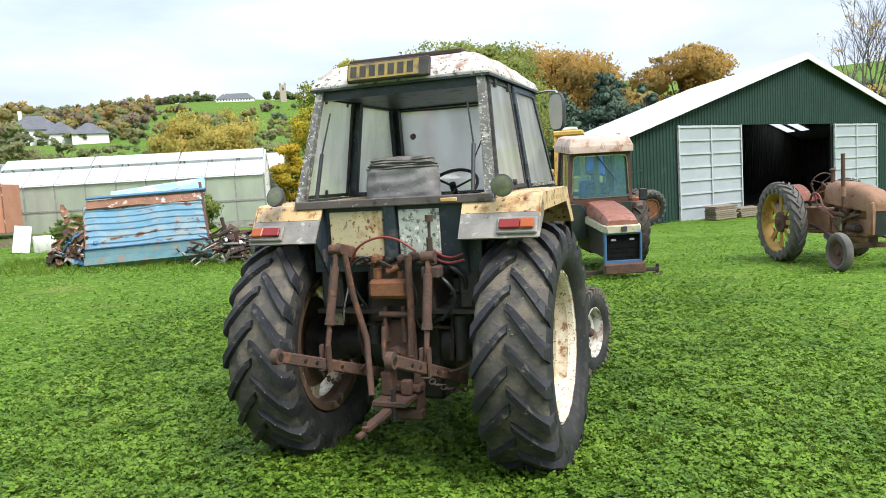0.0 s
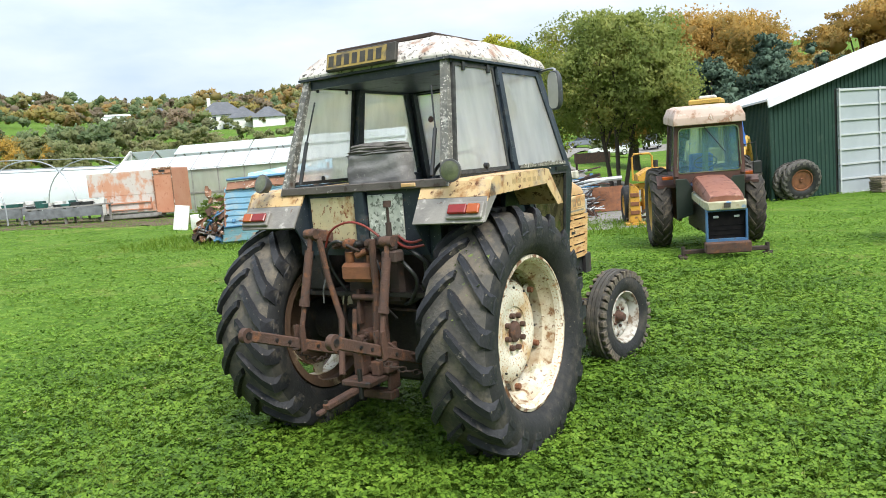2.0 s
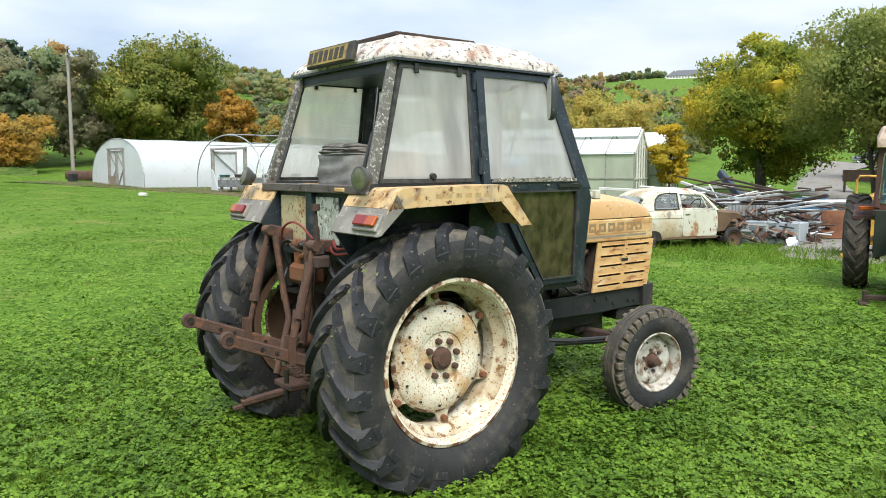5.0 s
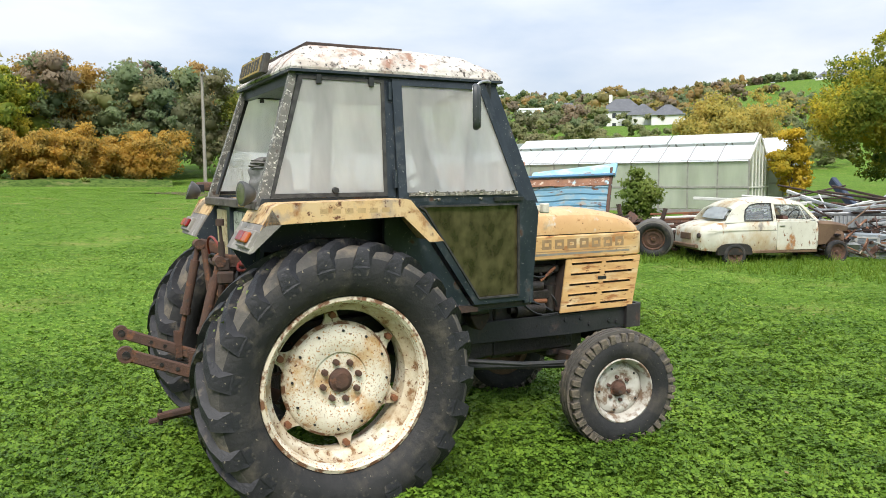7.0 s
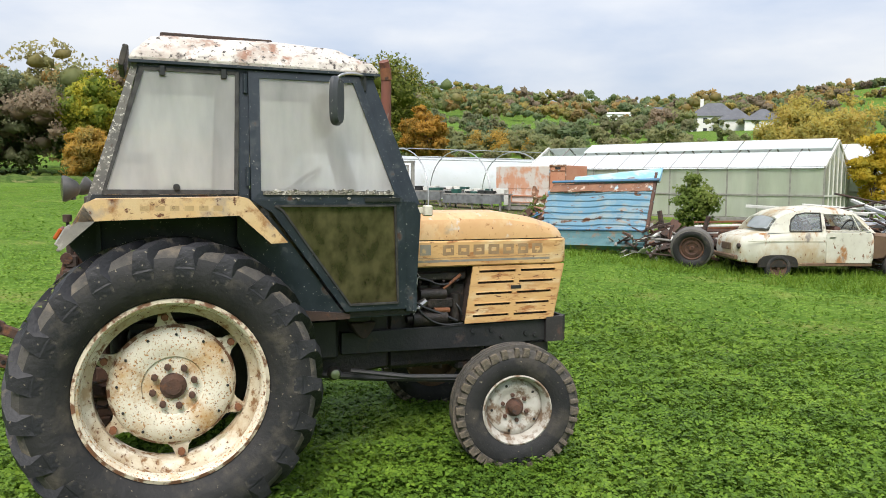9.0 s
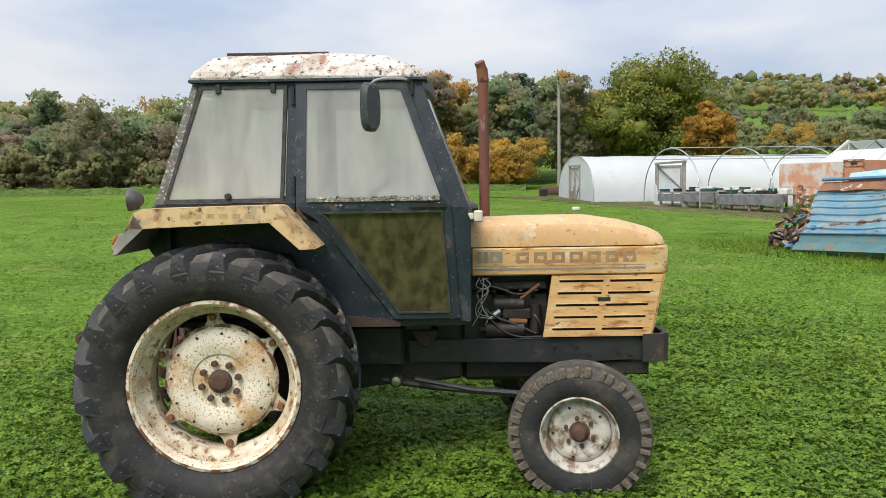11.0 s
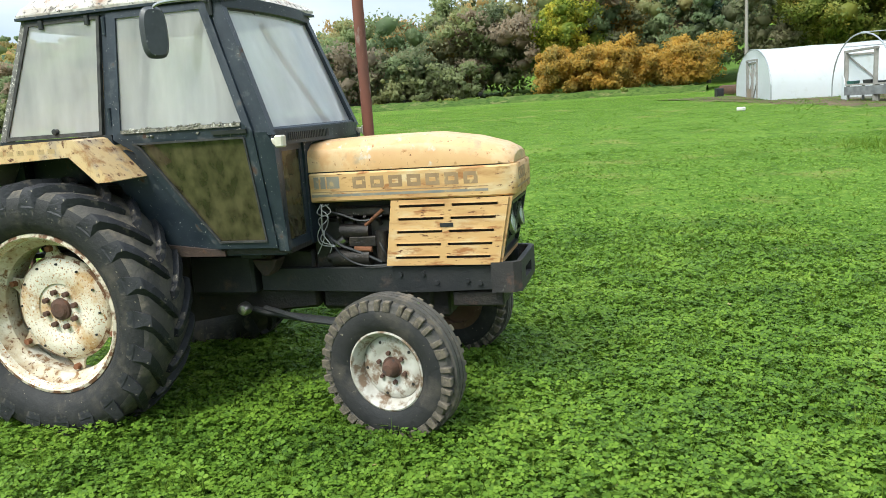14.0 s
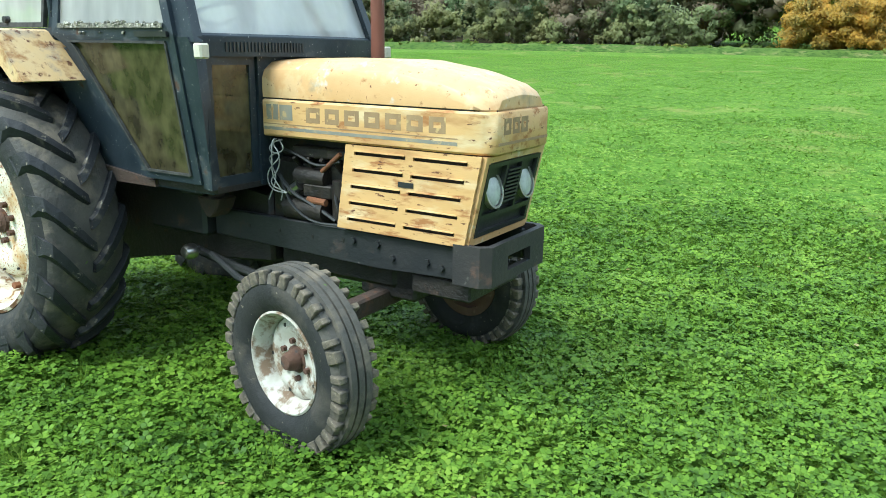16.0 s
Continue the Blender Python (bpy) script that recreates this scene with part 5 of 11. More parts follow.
def shoulder_blocks(parent, R, W, lug_h, n, material):
    """Tread blocks on both shoulders of a ribbed tyre, each a part on shared meshes of three widths."""
    rng = random.Random(n)
    h, c = W / 2, R - lug_h
    for s in (-1, 1):
        kinds = []
        for w in (0.019, 0.026, 0.033):
            bm = B()
            prism(bm, [(-w, c - 0.058), (w * 0.9, c - 0.058), (w * 0.8, c + lug_h * 0.25), (-w * 0.7, c + lug_h * 0.25)], 0, *sorted((s * h * 0.56, s * h * 1.015)), 0.004)
            kinds.append(bm)
        obs = [part("tread_block", bm, material, parent, smooth=0) for bm in kinds]
        for k in range(n):
            ob = obs[k] if k < 3 else new("tread_block", obs[rng.randrange(3)].data)
            ob.parent = parent
            ob.matrix_basis = Matrix.Rotation(2 * math.pi * (k + 0.5 * (s > 0) + rng.uniform(-0.22, 0.22)) / n, 4, "X")


def lug_mesh(R, W, lug_h, s, lean=0.34):
    """One tread bar, from the middle of the tread out over the shoulder."""
    bm = B()
    h, c = W / 2, R - lug_h
    rows = []
    for i, (fx, fr) in enumerate(((-0.02, 0.99), (0.10, 1.0), (0.40, 1.0), (0.72, 0.985), (0.95, 0.955), (1.03, 0.905), (0.99, 0.79))):
        a = -lean * min(max(fx, 0.0), 1.0) ** 1.1
        wid = (0.029 + 0.018 * fx) * (0.6 if i == 6 else 1.0)
        top, bot = (c + lug_h) * fr if i < 6 else c * fr + 0.004, c * min(fr, 0.99) - 0.03
        rows.append([(bot, a - wid / c * 1.35), (top, a - wid / c * 0.8), (top, a + wid / c * 0.8), (bot, a + wid / c * 1.35), s * h * fx])
    rings = [[(row[4], -r * math.cos(t), r * math.sin(t)) for r, t in row[:4]] for row in rows]
    loft(bm, rings)
    bmesh.ops.bevel(bm, geom=[e for e in bm.edges if e.calc_face_angle(0) > 0.8], offset=0.006, segments=1, affect="EDGES", profile=0.5)
    return bm


def tread(parent, R, W, lug_h, lugs, material, lean=0.34):
    """The bars of a drive tyre, each a part on one of two shared meshes."""
    rng = random.Random(lugs)
    for s in (-1, 1):
        first = None
        for k in range(lugs):
            if first is None:
                first = part("tread_bar", lug_mesh(R, W, lug_h, s, lean), material, parent, smooth=30)
            ob = first if k == 0 else new("tread_bar", first.data)
            ob.parent = parent
            # position angle runs from the rear of the wheel upwards
            ob.matrix_basis = Matrix.Rotation(-2 * math.pi * (k + 0.5 * (s > 0)) / lugs + rng.uniform(-0.01, 0.01), 4, "X")


def bolts(parent, name, n, radius, x, size, length, material, phase=0.0):
    """Bolt heads in a ring round the x axis, each a part on one shared mesh."""
    bm = B()
    rod(bm, (-length * 0.4, 0, 0), (length, 0, 0), size, 6)
    first = part(name, bm, material, parent, smooth=0)
    for k in range(n):
        a = 2 * math.pi * k / n + phase
        ob = first if k == 0 else new(name, first.data)
        ob.parent = parent
        ob.matrix_basis = Matrix.Translation((x, radius * math.cos(a), radius * math.sin(a)))


def rear_wheel(parent, x, y, z, side, spin, rim_mat):
    w = new("rear_wheel")
    w.empty_display_size = 0.2
    w.parent = parent
    w.matrix_basis = pose(x, y, z, math.degrees(spin)) @ Matrix.Diagonal((side, 1, 1, 1))
    part("tyre", tyre_mesh(0.843, 0.47, 0.51, 0.042, 21), [M_TYRE, M_TREAD], w, smooth=40)
    tread(w, 0.843, 0.47, 0.046, 21, M_LUG)
    bm = B()
    lathe(bm, [(r * 0.966, x_) for r, x_ in [(0.470, -0.17), (0.525, -0.175), (0.528, -0.155), (0.500, -0.145), (0.485, -0.09), (0.452, -0.06), (0.452, 0.05), (0.480, 0.075), (0.494, 0.145), (0.522, 0.150), (0.527, 0.168), (0.516, 0.176), (0.500, 0.164), (0.484, 0.085), (0.462, 0.06), (0.440, 0.045), (0.440, -0.06), (0.470, -0.10)]], 72, 0, closed=True)
    part("rim", bm, rim_mat, w, "rust-spotted cream steel rim")
    bm = B()
    lathe(bm, [(r * 0.966, x_) for r, x_ in [(0.514, 0.1762), (0.530, 0.171), (0.533, 0.160), (0.521, 0.1505), (0.520, 0.1490), (0.536, 0.157), (0.535, 0.173), (0.514, 0.1795)]], 72, 0, closed=True)
    part("rim_edge", bm, M_RIMEDGE, w)
    bm = B()
    lathe(bm, [(0.4245, -0.057), (0.4245, 0.040), (0.4455, 0.061), (0.4665, 0.088), (0.4738, 0.122), (0.4710, 0.122), (0.4635, 0.090), (0.4425, 0.064), (0.4215, 0.042), (0.4215, -0.057)], 72, 0, closed=True)
    part("rim_barrel", bm, M_RIMDIRT, w, "dirty brown inner rim")
    # pressed centre disc with eight bolts
    DX = 0.036
    bm = B()
    lathe(bm, [(0.338, -0.060), (0.345, -0.045), (0.338, -0.030), (0.315, -0.012), (0.285, 0.004), (0.235, 0.012), (0.205, 0.006), (0.17, 0.000), (0.165, -0.01), (0.001, -0.01), (0.001, -0.045), (0.29, -0.045)], 64, 0, at=(DX, 0, 0), closed=True)
    part("disc", bm, rim_mat, w, "rust-spotted cream wheel disc")
    bm = B()
    lathe(bm, [(0.339, -0.061), (0.349, -0.047), (0.341, -0.029), (0.331, -0.0205), (0.331, -0.035), (0.336, -0.061)], 64, 0, at=(DX, 0, 0), closed=True)
    part("disc_edge", bm, M_RIMEDGE, w, "rusted disc edge")
    bolts(w, "wheel_nut", 8, 0.115, DX, 0.019, 0.022, M_RUST)
    bm = B()
    lathe(bm, [(0.001, 0.028), (0.045, 0.026), (0.058, 0.014), (0.070, 0.010), (0.074, -0.02), (0.001, -0.02)], 28, 0, at=(DX, 0, 0))
    part("hub", bm, M_RUST, w)
    for k in range(6):
        m = Matrix.Rotation(2 * math.pi * (k + 0.35) / 6, 4, "X")
        bm = B()
        prism(bm, [(0.33, -0.075), (0.365, -0.045), (0.445, -0.024), (0.445, 0.024), (0.365, 0.045), (0.33, 0.075)], 0, DX - 0.058, DX - 0.040, 0.0, m)
        part("rim_bracket", bm, M_RIMDIRT, w)
    bolts(w, "bracket_bolt", 6, 0.392, DX - 0.035, 0.021, 0.030, M_RUSTLIGHT, 2 * math.pi * 0.35 / 6)
    # dark studs stand for the shade in the disc's small holes
    bolts(w, "disc_plug", 12, 0.296, DX + 0.002, 0.008, 0.008, M_DARKOIL, 0.2)
    if side > 0:
        bm = B()
        lr = random.Random(8)
        for k in range(46):
            t, xx, sz = radians(lr.gauss(52, 13)), lr.uniform(-0.05, 0.21), lr.uniform(0.006, 0.016)
            c = Vector((xx, -0.805 * math.cos(t), 0.805 * math.sin(t))) + Vector((0, -math.cos(t), math.sin(t))) * lr.uniform(0.0, 0.035)
            q = [c + Vector((lr.uniform(-1, 1), lr.uniform(-1, 1), lr.uniform(-1, 1))) * sz for _ in range(4)]
            f = [bm.verts.new(p) for p in q]
            bm.faces.new(f[:3])
            bm.faces.new((f[1], f[3], f[2]))
        tagged(part("moss_litter", bm, M_LITTERMOSS, w, "green leaf litter caught on the tread", smooth=0), kind="stuff")
    bm = B()
    lathe(bm, [(0.12, -0.35), (0.13, -0.12), (0.19, -0.10), (0.19, -0.05)], 24, 0)
    part("hub_drum", bm, M_DARKOIL, w)
    return w


def front_wheel(parent, x, y, z, side, turn, rim_mat):
    w = new("front_wheel")
    w.empty_display_size = 0.2
    w.parent = parent
    w.matrix_basis = pose(x, y, z, 40 if side > 0 else 100, 0, turn) @ Matrix.Diagonal((side, 1, 1, 1))
    part("tyre", tyre_mesh(0.440, 0.215, 0.225, 0.018, 36, rib=w), [M_TYRE, M_TREAD], w, smooth=40)
    shoulder_blocks(w, 0.440, 0.215, 0.018, 34, M_MUDLUG)
    bm = B()
    lathe(bm, [(0.190, -0.08), (0.238, -0.085), (0.240, -0.072), (0.218, -0.06), (0.205, -0.03), (0.205, 0.03), (0.218, 0.06), (0.240, 0.074), (0.241, 0.086), (0.232, 0.090), (0.222, 0.082), (0.208, 0.05), (0.197, 0.03), (0.192, -0.03)], 56, 0, closed=True)
    part("rim", bm, rim_mat, w, "scuffed pale steel rim")
    bm = B()
    lathe(bm, [(0.198, -0.02), (0.19, 0.004), (0.165, 0.020), (0.135, 0.022), (0.115, 0.010), (0.09, 0.006), (0.001, 0.006), (0.001, -0.02)], 48, 0)
    part("disc", bm, rim_mat, w)
    bolts(w, "wheel_nut", 6, 0.088, 0.006, 0.014, 0.020, M_RUST)
    bm = B()
    lathe(bm, [(0.001, 0.075), (0.032, 0.072), (0.044, 0.050), (0.050, 0.012), (0.064, 0.010), (0.066, -0.02), (0.001, -0.02)], 24, 0)
    part("hub", bm, M_RUST, w)
    # dark studs again in place of shaded holes
    bolts(w, "disc_plug", 5, 0.162, 0.010, 0.010, 0.012, M_DARKOIL)
    return w


TX, TY, TTURN = -0.19, 5.40, -20.0
tractor = thing("tractor", "weathered yellow farm tractor with a rusty white-roofed cab parked on clover", "tractor", pose(TX, TY, 0, 0, 0, TTURN))


def build_tractor(T):
    # wheels
    rear_wheel(T, 0.838, 0.012, 0.752, 1, 0.25, M_RIM)
    rear_wheel(T, -0.90, 0.012, 0.755, -1, 0.1, M_RIMRUST)
    front_wheel(T, 0.80, 2.205, 0.385, 1, -11, M_FRONTRIM)
    front_wheel(T, -0.80, 2.205, 0.385, -1, -9, M_RIMRUST)

    # bonnet: upper shell, side band with nose, louvred side panels
    def ring(y, top, low, half, ch=0.075):
        return [(-half, y, low), (-half, y, top - 0.085), (-half + 0.018, y, top - 0.045), (-half + ch, y, top - 0.006), (-half + 0.16, y, top + 0.006), (0, y, top + 0.012), (half - 0.16, y, top + 0.006), (half - ch, y, top - 0.006), (half - 0.018, y, top - 0.045), (half, y, top - 0.085), (half, y, low)]

    bm = B()
    loft(bm, [ring(1.565, 1.680, 1.50, 0.305), ring(1.95, 1.690, 1.50, 0.31), ring(2.36, 1.690, 1.50, 0.312), ring(2.62, 1.650, 1.50, 0.312), ring(2.80, 1.600, 1.50, 0.300), ring(2.865, 1.570, 1.50, 0.270), ring(2.885, 1.545, 1.50, 0.245, 0.05)])
    bmesh.ops.bevel(bm, geom=[e for e in bm.edges if e.calc_face_angle(0) > 0.5], offset=0.008, segments=2, affect="EDGES", profile=0.5)
    part("bonnet_top", bm, M_CREAM, T, "sun-faded yellow bonnet with rust nicks", smooth=28)

    def band(z0, z1, inset=0.0, y0=1.565):
        h = 0.318 - inset
        pts = [(h, y0), (h, 2.745), (h - 0.02, 2.845), (h - 0.06, 2.905 - inset), (-h + 0.06, 2.905 - inset), (-h + 0.02, 2.845), (-h, 2.745), (-h, y0)]
        return pts

    bm = B()
    prism(bm, band(0, 0), 2, 1.305, 1.492, 0.010)
    b = part("bonnet_band", bm, M_PANEL, T, "yellow bonnet side band with faded decals")
    bm = B()
    prism(bm, [(0.300, 1.58), (0.300, 2.78), (0.255, 2.86), (-0.255, 2.86), (-0.300, 2.78), (-0.300, 1.58)], 2, 1.490, 1.502)
    part("bonnet_seam", bm, M_DARKOIL, T)
    # decals: stripes and a band of plain bars where writing stands
    for s in (1, -1):
        m = Matrix(((0, s * 1.0, 0, s * 0.3185), (s * 1.0, 0, 0, 0), (0, 0, 1, 0), (0, 0, 0, 1))) if s < 0 else Matrix(((0, 1, 0, 0.3185), (1, 0, 0, 0), (0, 0, 1, 0), (0, 0, 0, 1)))
        bm = B()
        x = s * 0.3188
        for y0, y1 in ((1.60, 1.635), (1.645, 1.68), (1.69, 1.775)):
            box(bm, (min(x, x - s * 0.002), y0, 1.392), (max(x, x - s * 0.002), y1, 1.468))
        box(bm, (min(x, x - s * 0.002), 1.58, 1.340), (max(x, x - s * 0.002), 2.735, 1.356))
        part("stripe_decal", bm, M_DECALBLUE, b, smooth=0)
        bm = B()
        for k in range(7):
            y0 = 1.865 + 0.120 * k
            frame_prism(bm, [(y0, 1.388), (y0 + 0.088, 1.388), (y0 + 0.088, 1.462), (y0, 1.462)], [(y0 + 0.024, 1.412), (y0 + 0.064, 1.412), (y0 + 0.064, 1.438), (y0 + 0.024, 1.438)], 0, min(x, x - s * 0.002), max(x, x - s * 0.002))
        box(bm, (min(x, x - s * 0.002), 1.58, 1.368), (max(x, x - s * 0.002), 2.735, 1.373))
        part("badge_decal", bm, M_DECAL, b, "faded brown badge blocks", smooth=0)
    bm = B()
    for k in range(3):
        x0 = -0.03 + 0.085 * k
        frame_prism(bm, [(x0, 1.39), (x0 + 0.068, 1.39), (x0 + 0.068, 1.462), (x0, 1.462)], [(x0 + 0.02, 1.41), (x0 + 0.048, 1.41), (x0 + 0.048, 1.44), (x0 + 0.02, 1.44)], 1, 2.9035, 2.906)
    box(bm, (-0.255, 2.9035, 1.345), (0.255, 2.906, 1.358))
    part("badge_decal", bm, M_DECAL, b, "faded brown badge blocks on the nose", smooth=0)

    # louvred engine side panels
    for s in (1, -1):
        o = [(2.106, 1.300), (2.855, 1.300), (2.775, 0.883), (2.044, 0.883)]
        bm = B()
        x0, x1 = (0.300, 0.312) if s > 0 else (-0.312, -0.300)
        # strips between slots
        rows = 5
        top_z, bot_z = 1.262, 0.935

        def edge(z):
            u = (z - 0.883) / (1.300 - 0.883)
            return 2.044 + u * 0.062, 2.775 + u * 0.080

        zs = [1.300]
        for k in range(rows):
            zc = top_z - (top_z - bot_z) * k / (rows - 1)
            zs += [zc + 0.0095, zc - 0.0095]
        zs.append(0.883)
        for k in range(0, len(zs), 2):
            za, zb = zs[k], zs[k + 1]
            (a0, a1), (b0, b1) = edge(za), edge(zb)
            prism(bm, [(a0, za), (a1, za), (b1, zb), (b0, zb)], 0, x0, x1)
        for k in range(1, len(zs) - 1, 2):
            za, zb = zs[k], zs[k + 1]
            (a0, a1), (b0, b1) = edge(za), edge(zb)
            mid = (a0 + a1) / 2
            for q0, q1 in ((a0, a0 + 0.055), (mid - 0.022, mid + 0.022), (a1 - 0.065, a1)):
                prism(bm, [(q0, za), (q1, za), (q1, zb), (q0, zb)], 0, x0, x1)
        p = part("side_grille", bm, M_PANEL, T, "yellow louvred engine side panel", smooth=0)
        bm = B()
        for k in range(1, len(zs) - 1, 2):
            za = zs[k]
            a0, a1 = edge(za)
            mid = (a0 + a1) / 2
            for q0, q1 in ((a0 + 0.055, mid - 0.022), (mid + 0.022, a1 - 0.065)):
                prism(bm, [(x0 if s > 0 else x1, za), ((x1 + 0.007) * 1.0 if s > 0 else x0 - 0.007, za - 0.001), ((x1 + 0.006) if s > 0 else x0 - 0.006, za + 0.004), (x0 if s > 0 else x1, za + 0.004)], 1, q0, q1)
        part("louvre", bm, M_PANEL, p, smooth=0)
        bm = B()
        xx = 0.3125 * s
        box(bm, (min(xx, xx + s * 0.003), 2.415, 1.125), (max(xx, xx + s * 0.003), 2.50, 1.150))
        part("latch_plate", bm, M_CHASSIS, p, smooth=0)
    bm = B()
    prism(bm, [(2.12, 1.30), (2.80, 1.30), (2.73, 0.89), (2.06, 0.89)], 0, -0.285, 0.285)
    part("radiator", bm, M_RUSTDARK, T, smooth=0)

    # front grille, leaning back towards its foot
    def gp(x, u, out=0.0):
        return (x, 2.875 - 0.085 * u + out, 1.298 - 0.415 * u)

    bm = B()
    hw = 0.297
    for lo, hi in (((-hw, 0), (-hw + 0.045, 1)), ((hw - 0.045, 0), (hw, 1)), ((-hw + 0.045, 0), (hw - 0.045, 0.07)), ((-hw + 0.045, 0.92), (hw - 0.045, 1))):
        q = [gp(lo[0], lo[1]), gp(hi[0], lo[1]), gp(hi[0], hi[1]), gp(lo[0], hi[1])]
        loft(bm, [q, [(a, b_ - 0.06, c) for a, b_, c in q]])
    fr = part("grille_surround", bm, M_CREAM, T, "yellow front grille surround", smooth=0)
    bm = B()
    q = [gp(-hw + 0.045, 0.07, -0.02), gp(hw - 0.045, 0.07, -0.02), gp(hw - 0.045, 0.92, -0.02), gp(-hw + 0.045, 0.92, -0.02)]
    loft(bm, [q, [(a, b_ - 0.03, c) for a, b_, c in q]])
    gr = part("grille", bm, M_BLACK, T, "black plastic front grille", smooth=0)
    bm = B()
    for k in range(9):
        u = 0.20 + 0.045 * k
        a, b2 = gp(-0.065, u, 0.0), gp(0.065, u, 0.0)
        bar(bm, a, b2, 0.022, 0.008)
    for lo, hi in (((-0.265, 0.08), (-0.24, 0.91)), ((0.24, 0.08), (0.265, 0.91)), ((-0.24, 0.08), (0.24, 0.13)), ((-0.24, 0.66), (0.24, 0.72)), ((-0.24, 0.86), (0.24, 0.91)), ((-0.088, 0.13), (-0.068, 0.66)), ((0.068, 0.13), (0.088, 0.66))):
        q = [gp(lo[0], lo[1], 0.004), gp(hi[0], lo[1], 0.004), gp(hi[0], hi[1], 0.004), gp(lo[0], hi[1], 0.004)]
        loft(bm, [q, [(a, b_ - 0.025, c) for a, b_, c in q]])
    part("slats", bm, M_BLACK, gr, smooth=0)
    for x in (-0.165, 0.165):
        cpos = Vector(gp(x, 0.40, -0.005))
        m = Matrix.Translation(cpos) @ Matrix.Rotation(radians(11.5), 4, "X")
        bm = B()
        lathe(bm, [(0.001, 0.016), (0.035, 0.014), (0.060, 0.009), (0.070, 0.002), (0.072, -0.01), (0.001, -0.01)], 28, 1, m=m)
        part("headlight", bm, M_HEADGLASS, gr, "round headlight glass")
        bm = B()
        lathe(bm, [(0.073, 0.012), (0.083, 0.012), (0.085, -0.012), (0.073, -0.012)], 28, 1, closed=True, m=m)
        part("headlight_rim", bm, M_CHROME, gr)

    # chassis rails and front weight frame
    for s in (1, -1):
        bm = B()
        x0, x1 = (0.245, 0.278) if s > 0 else (-0.278, -0.245)
        prism(bm, [(1.13, 0.87), (2.80, 0.872), (2.80, 0.715), (2.25, 0.700), (1.13, 0.715)], 0, x0, x1, 0.006)
        rail = part("chassis_rail", bm, M_CHASSIS, T)
        for y, z in ((1.40, 0.80), (1.62, 0.80), (1.85, 0.80), (2.05, 0.81)):
            bm = B()
            rod(bm, (s * 0.275, y, z), (s * 0.281, y, z), 0.010, 8)
            part("rail_hole", bm, M_DARKOIL, rail)
        for y, z in ((2.12, 0.82), (2.27, 0.82), (2.36, 0.765), (2.56, 0.775), (2.64, 0.76)):
            bm = B()
            rod(bm, (s * 0.275, y, z), (s * 0.292, y, z), 0.017, 6)
            part("bolt", bm, M_CHASSIS, rail)
    bm = B()
    fo = [(-0.315, 2.72), (-0.315, 2.86), (-0.275, 2.905), (0.275, 2.905), (0.315, 2.86), (0.315, 2.72)]
    fi = [(-0.285, 2.72), (-0.285, 2.84), (-0.255, 2.872), (0.255, 2.872), (0.285, 2.84), (0.285, 2.72)]
    ring_ = fo + fi[::-1]
    prism(bm, ring_, 2, 0.865, 0.895)
    for pts in ([(-0.315, 2.72), (-0.315, 2.86), (-0.285, 2.84), (-0.285, 2.72)], [(-0.315, 2.86), (-0.275, 2.905), (-0.255, 2.872), (-0.285, 2.84)], [(0.315, 2.86), (0.275, 2.905), (0.255, 2.872), (0.285, 2.84)], [(0.315, 2.72), (0.315, 2.86), (0.285, 2.84), (0.285, 2.72)]):
        prism(bm, pts, 2, 0.705, 0.865)
    # front plate with a hand hole
    for x0, x1, z0, z1 in ((-0.275, -0.12, 0.705, 0.865), (0.12, 0.275, 0.705, 0.865), (-0.12, 0.12, 0.705, 0.755), (-0.12, 0.12, 0.825, 0.865)):
        box(bm, (x0, 2.873, z0), (x1, 2.905, z1))
    bmesh.ops.remove_doubles(bm, verts=bm.verts, dist=0.0005)
    part("weight_frame", bm, M_BUMPER, T, "rusty black front weight frame with a slot", smooth=20)
    bm = B()
    box(bm, (-0.25, 2.45, 0.60), (0.25, 2.78, 0.70), 0.01)
    box(bm, (-0.14, 2.05, 0.50), (0.14, 2.40, 0.70), 0.015)
    part("axle_support", bm, M_DARKOIL, T)
    # front axle
    bm = B()
    bar(bm, (-0.62, 2.2, 0.50), (0.62, 2.2, 0.50), 0.085, 0.095, bevel=0.012)
    for s in (1, -1):
        bar(bm, (s * 0.56, 2.2, 0.50), (s * 0.66, 2.2, 0.42), 0.09, 0.10, bevel=0.012)
        rod(bm, (s * 0.63, 2.2, 0.33), (s * 0.63, 2.2, 0.60), 0.040, 12)
        rod(bm, (s * 0.63, 2.2, 0.40), (s * 0.76, 2.2, 0.40), 0.035, 12)
        box(bm, (s * 0.63 - 0.03, 2.02, 0.585), (s * 0.63 + 0.03, 2.23, 0.615), 0.005)
    part("front_axle", bm, M_RUSTDARK, T)
    bm = B()
    for s in (1, -1):
        tube(bm, [(s * 0.63, 2.04, 0.57), (s * 0.52, 1.55, 0.585), (s * 0.36, 1.18, 0.62)], 0.018, 8)
        tube(bm, [(s * 0.34, 2.16, 0.47), (s * 0.30, 1.3, 0.55), (s * 0.28, 0.95, 0.60)], 0.026, 8)
    part("steering_link", bm, M_CHASSIS, T)
    bm = B()
    lathe(bm, [(0.001, 0.05), (0.03, 0.045), (0.045, 0.02), (0.045, -0.02), (0.02, -0.05), (0.001, -0.05)], 16, 0, at=(0.40, 1.05, 0.625))
    part("ball_joint", bm, M_CHROME, T)

    # engine, gearbox and rear housing
    bm = B()
    box(bm, (-0.20, 1.50, 0.72), (0.20, 2.10, 1.18), 0.02)
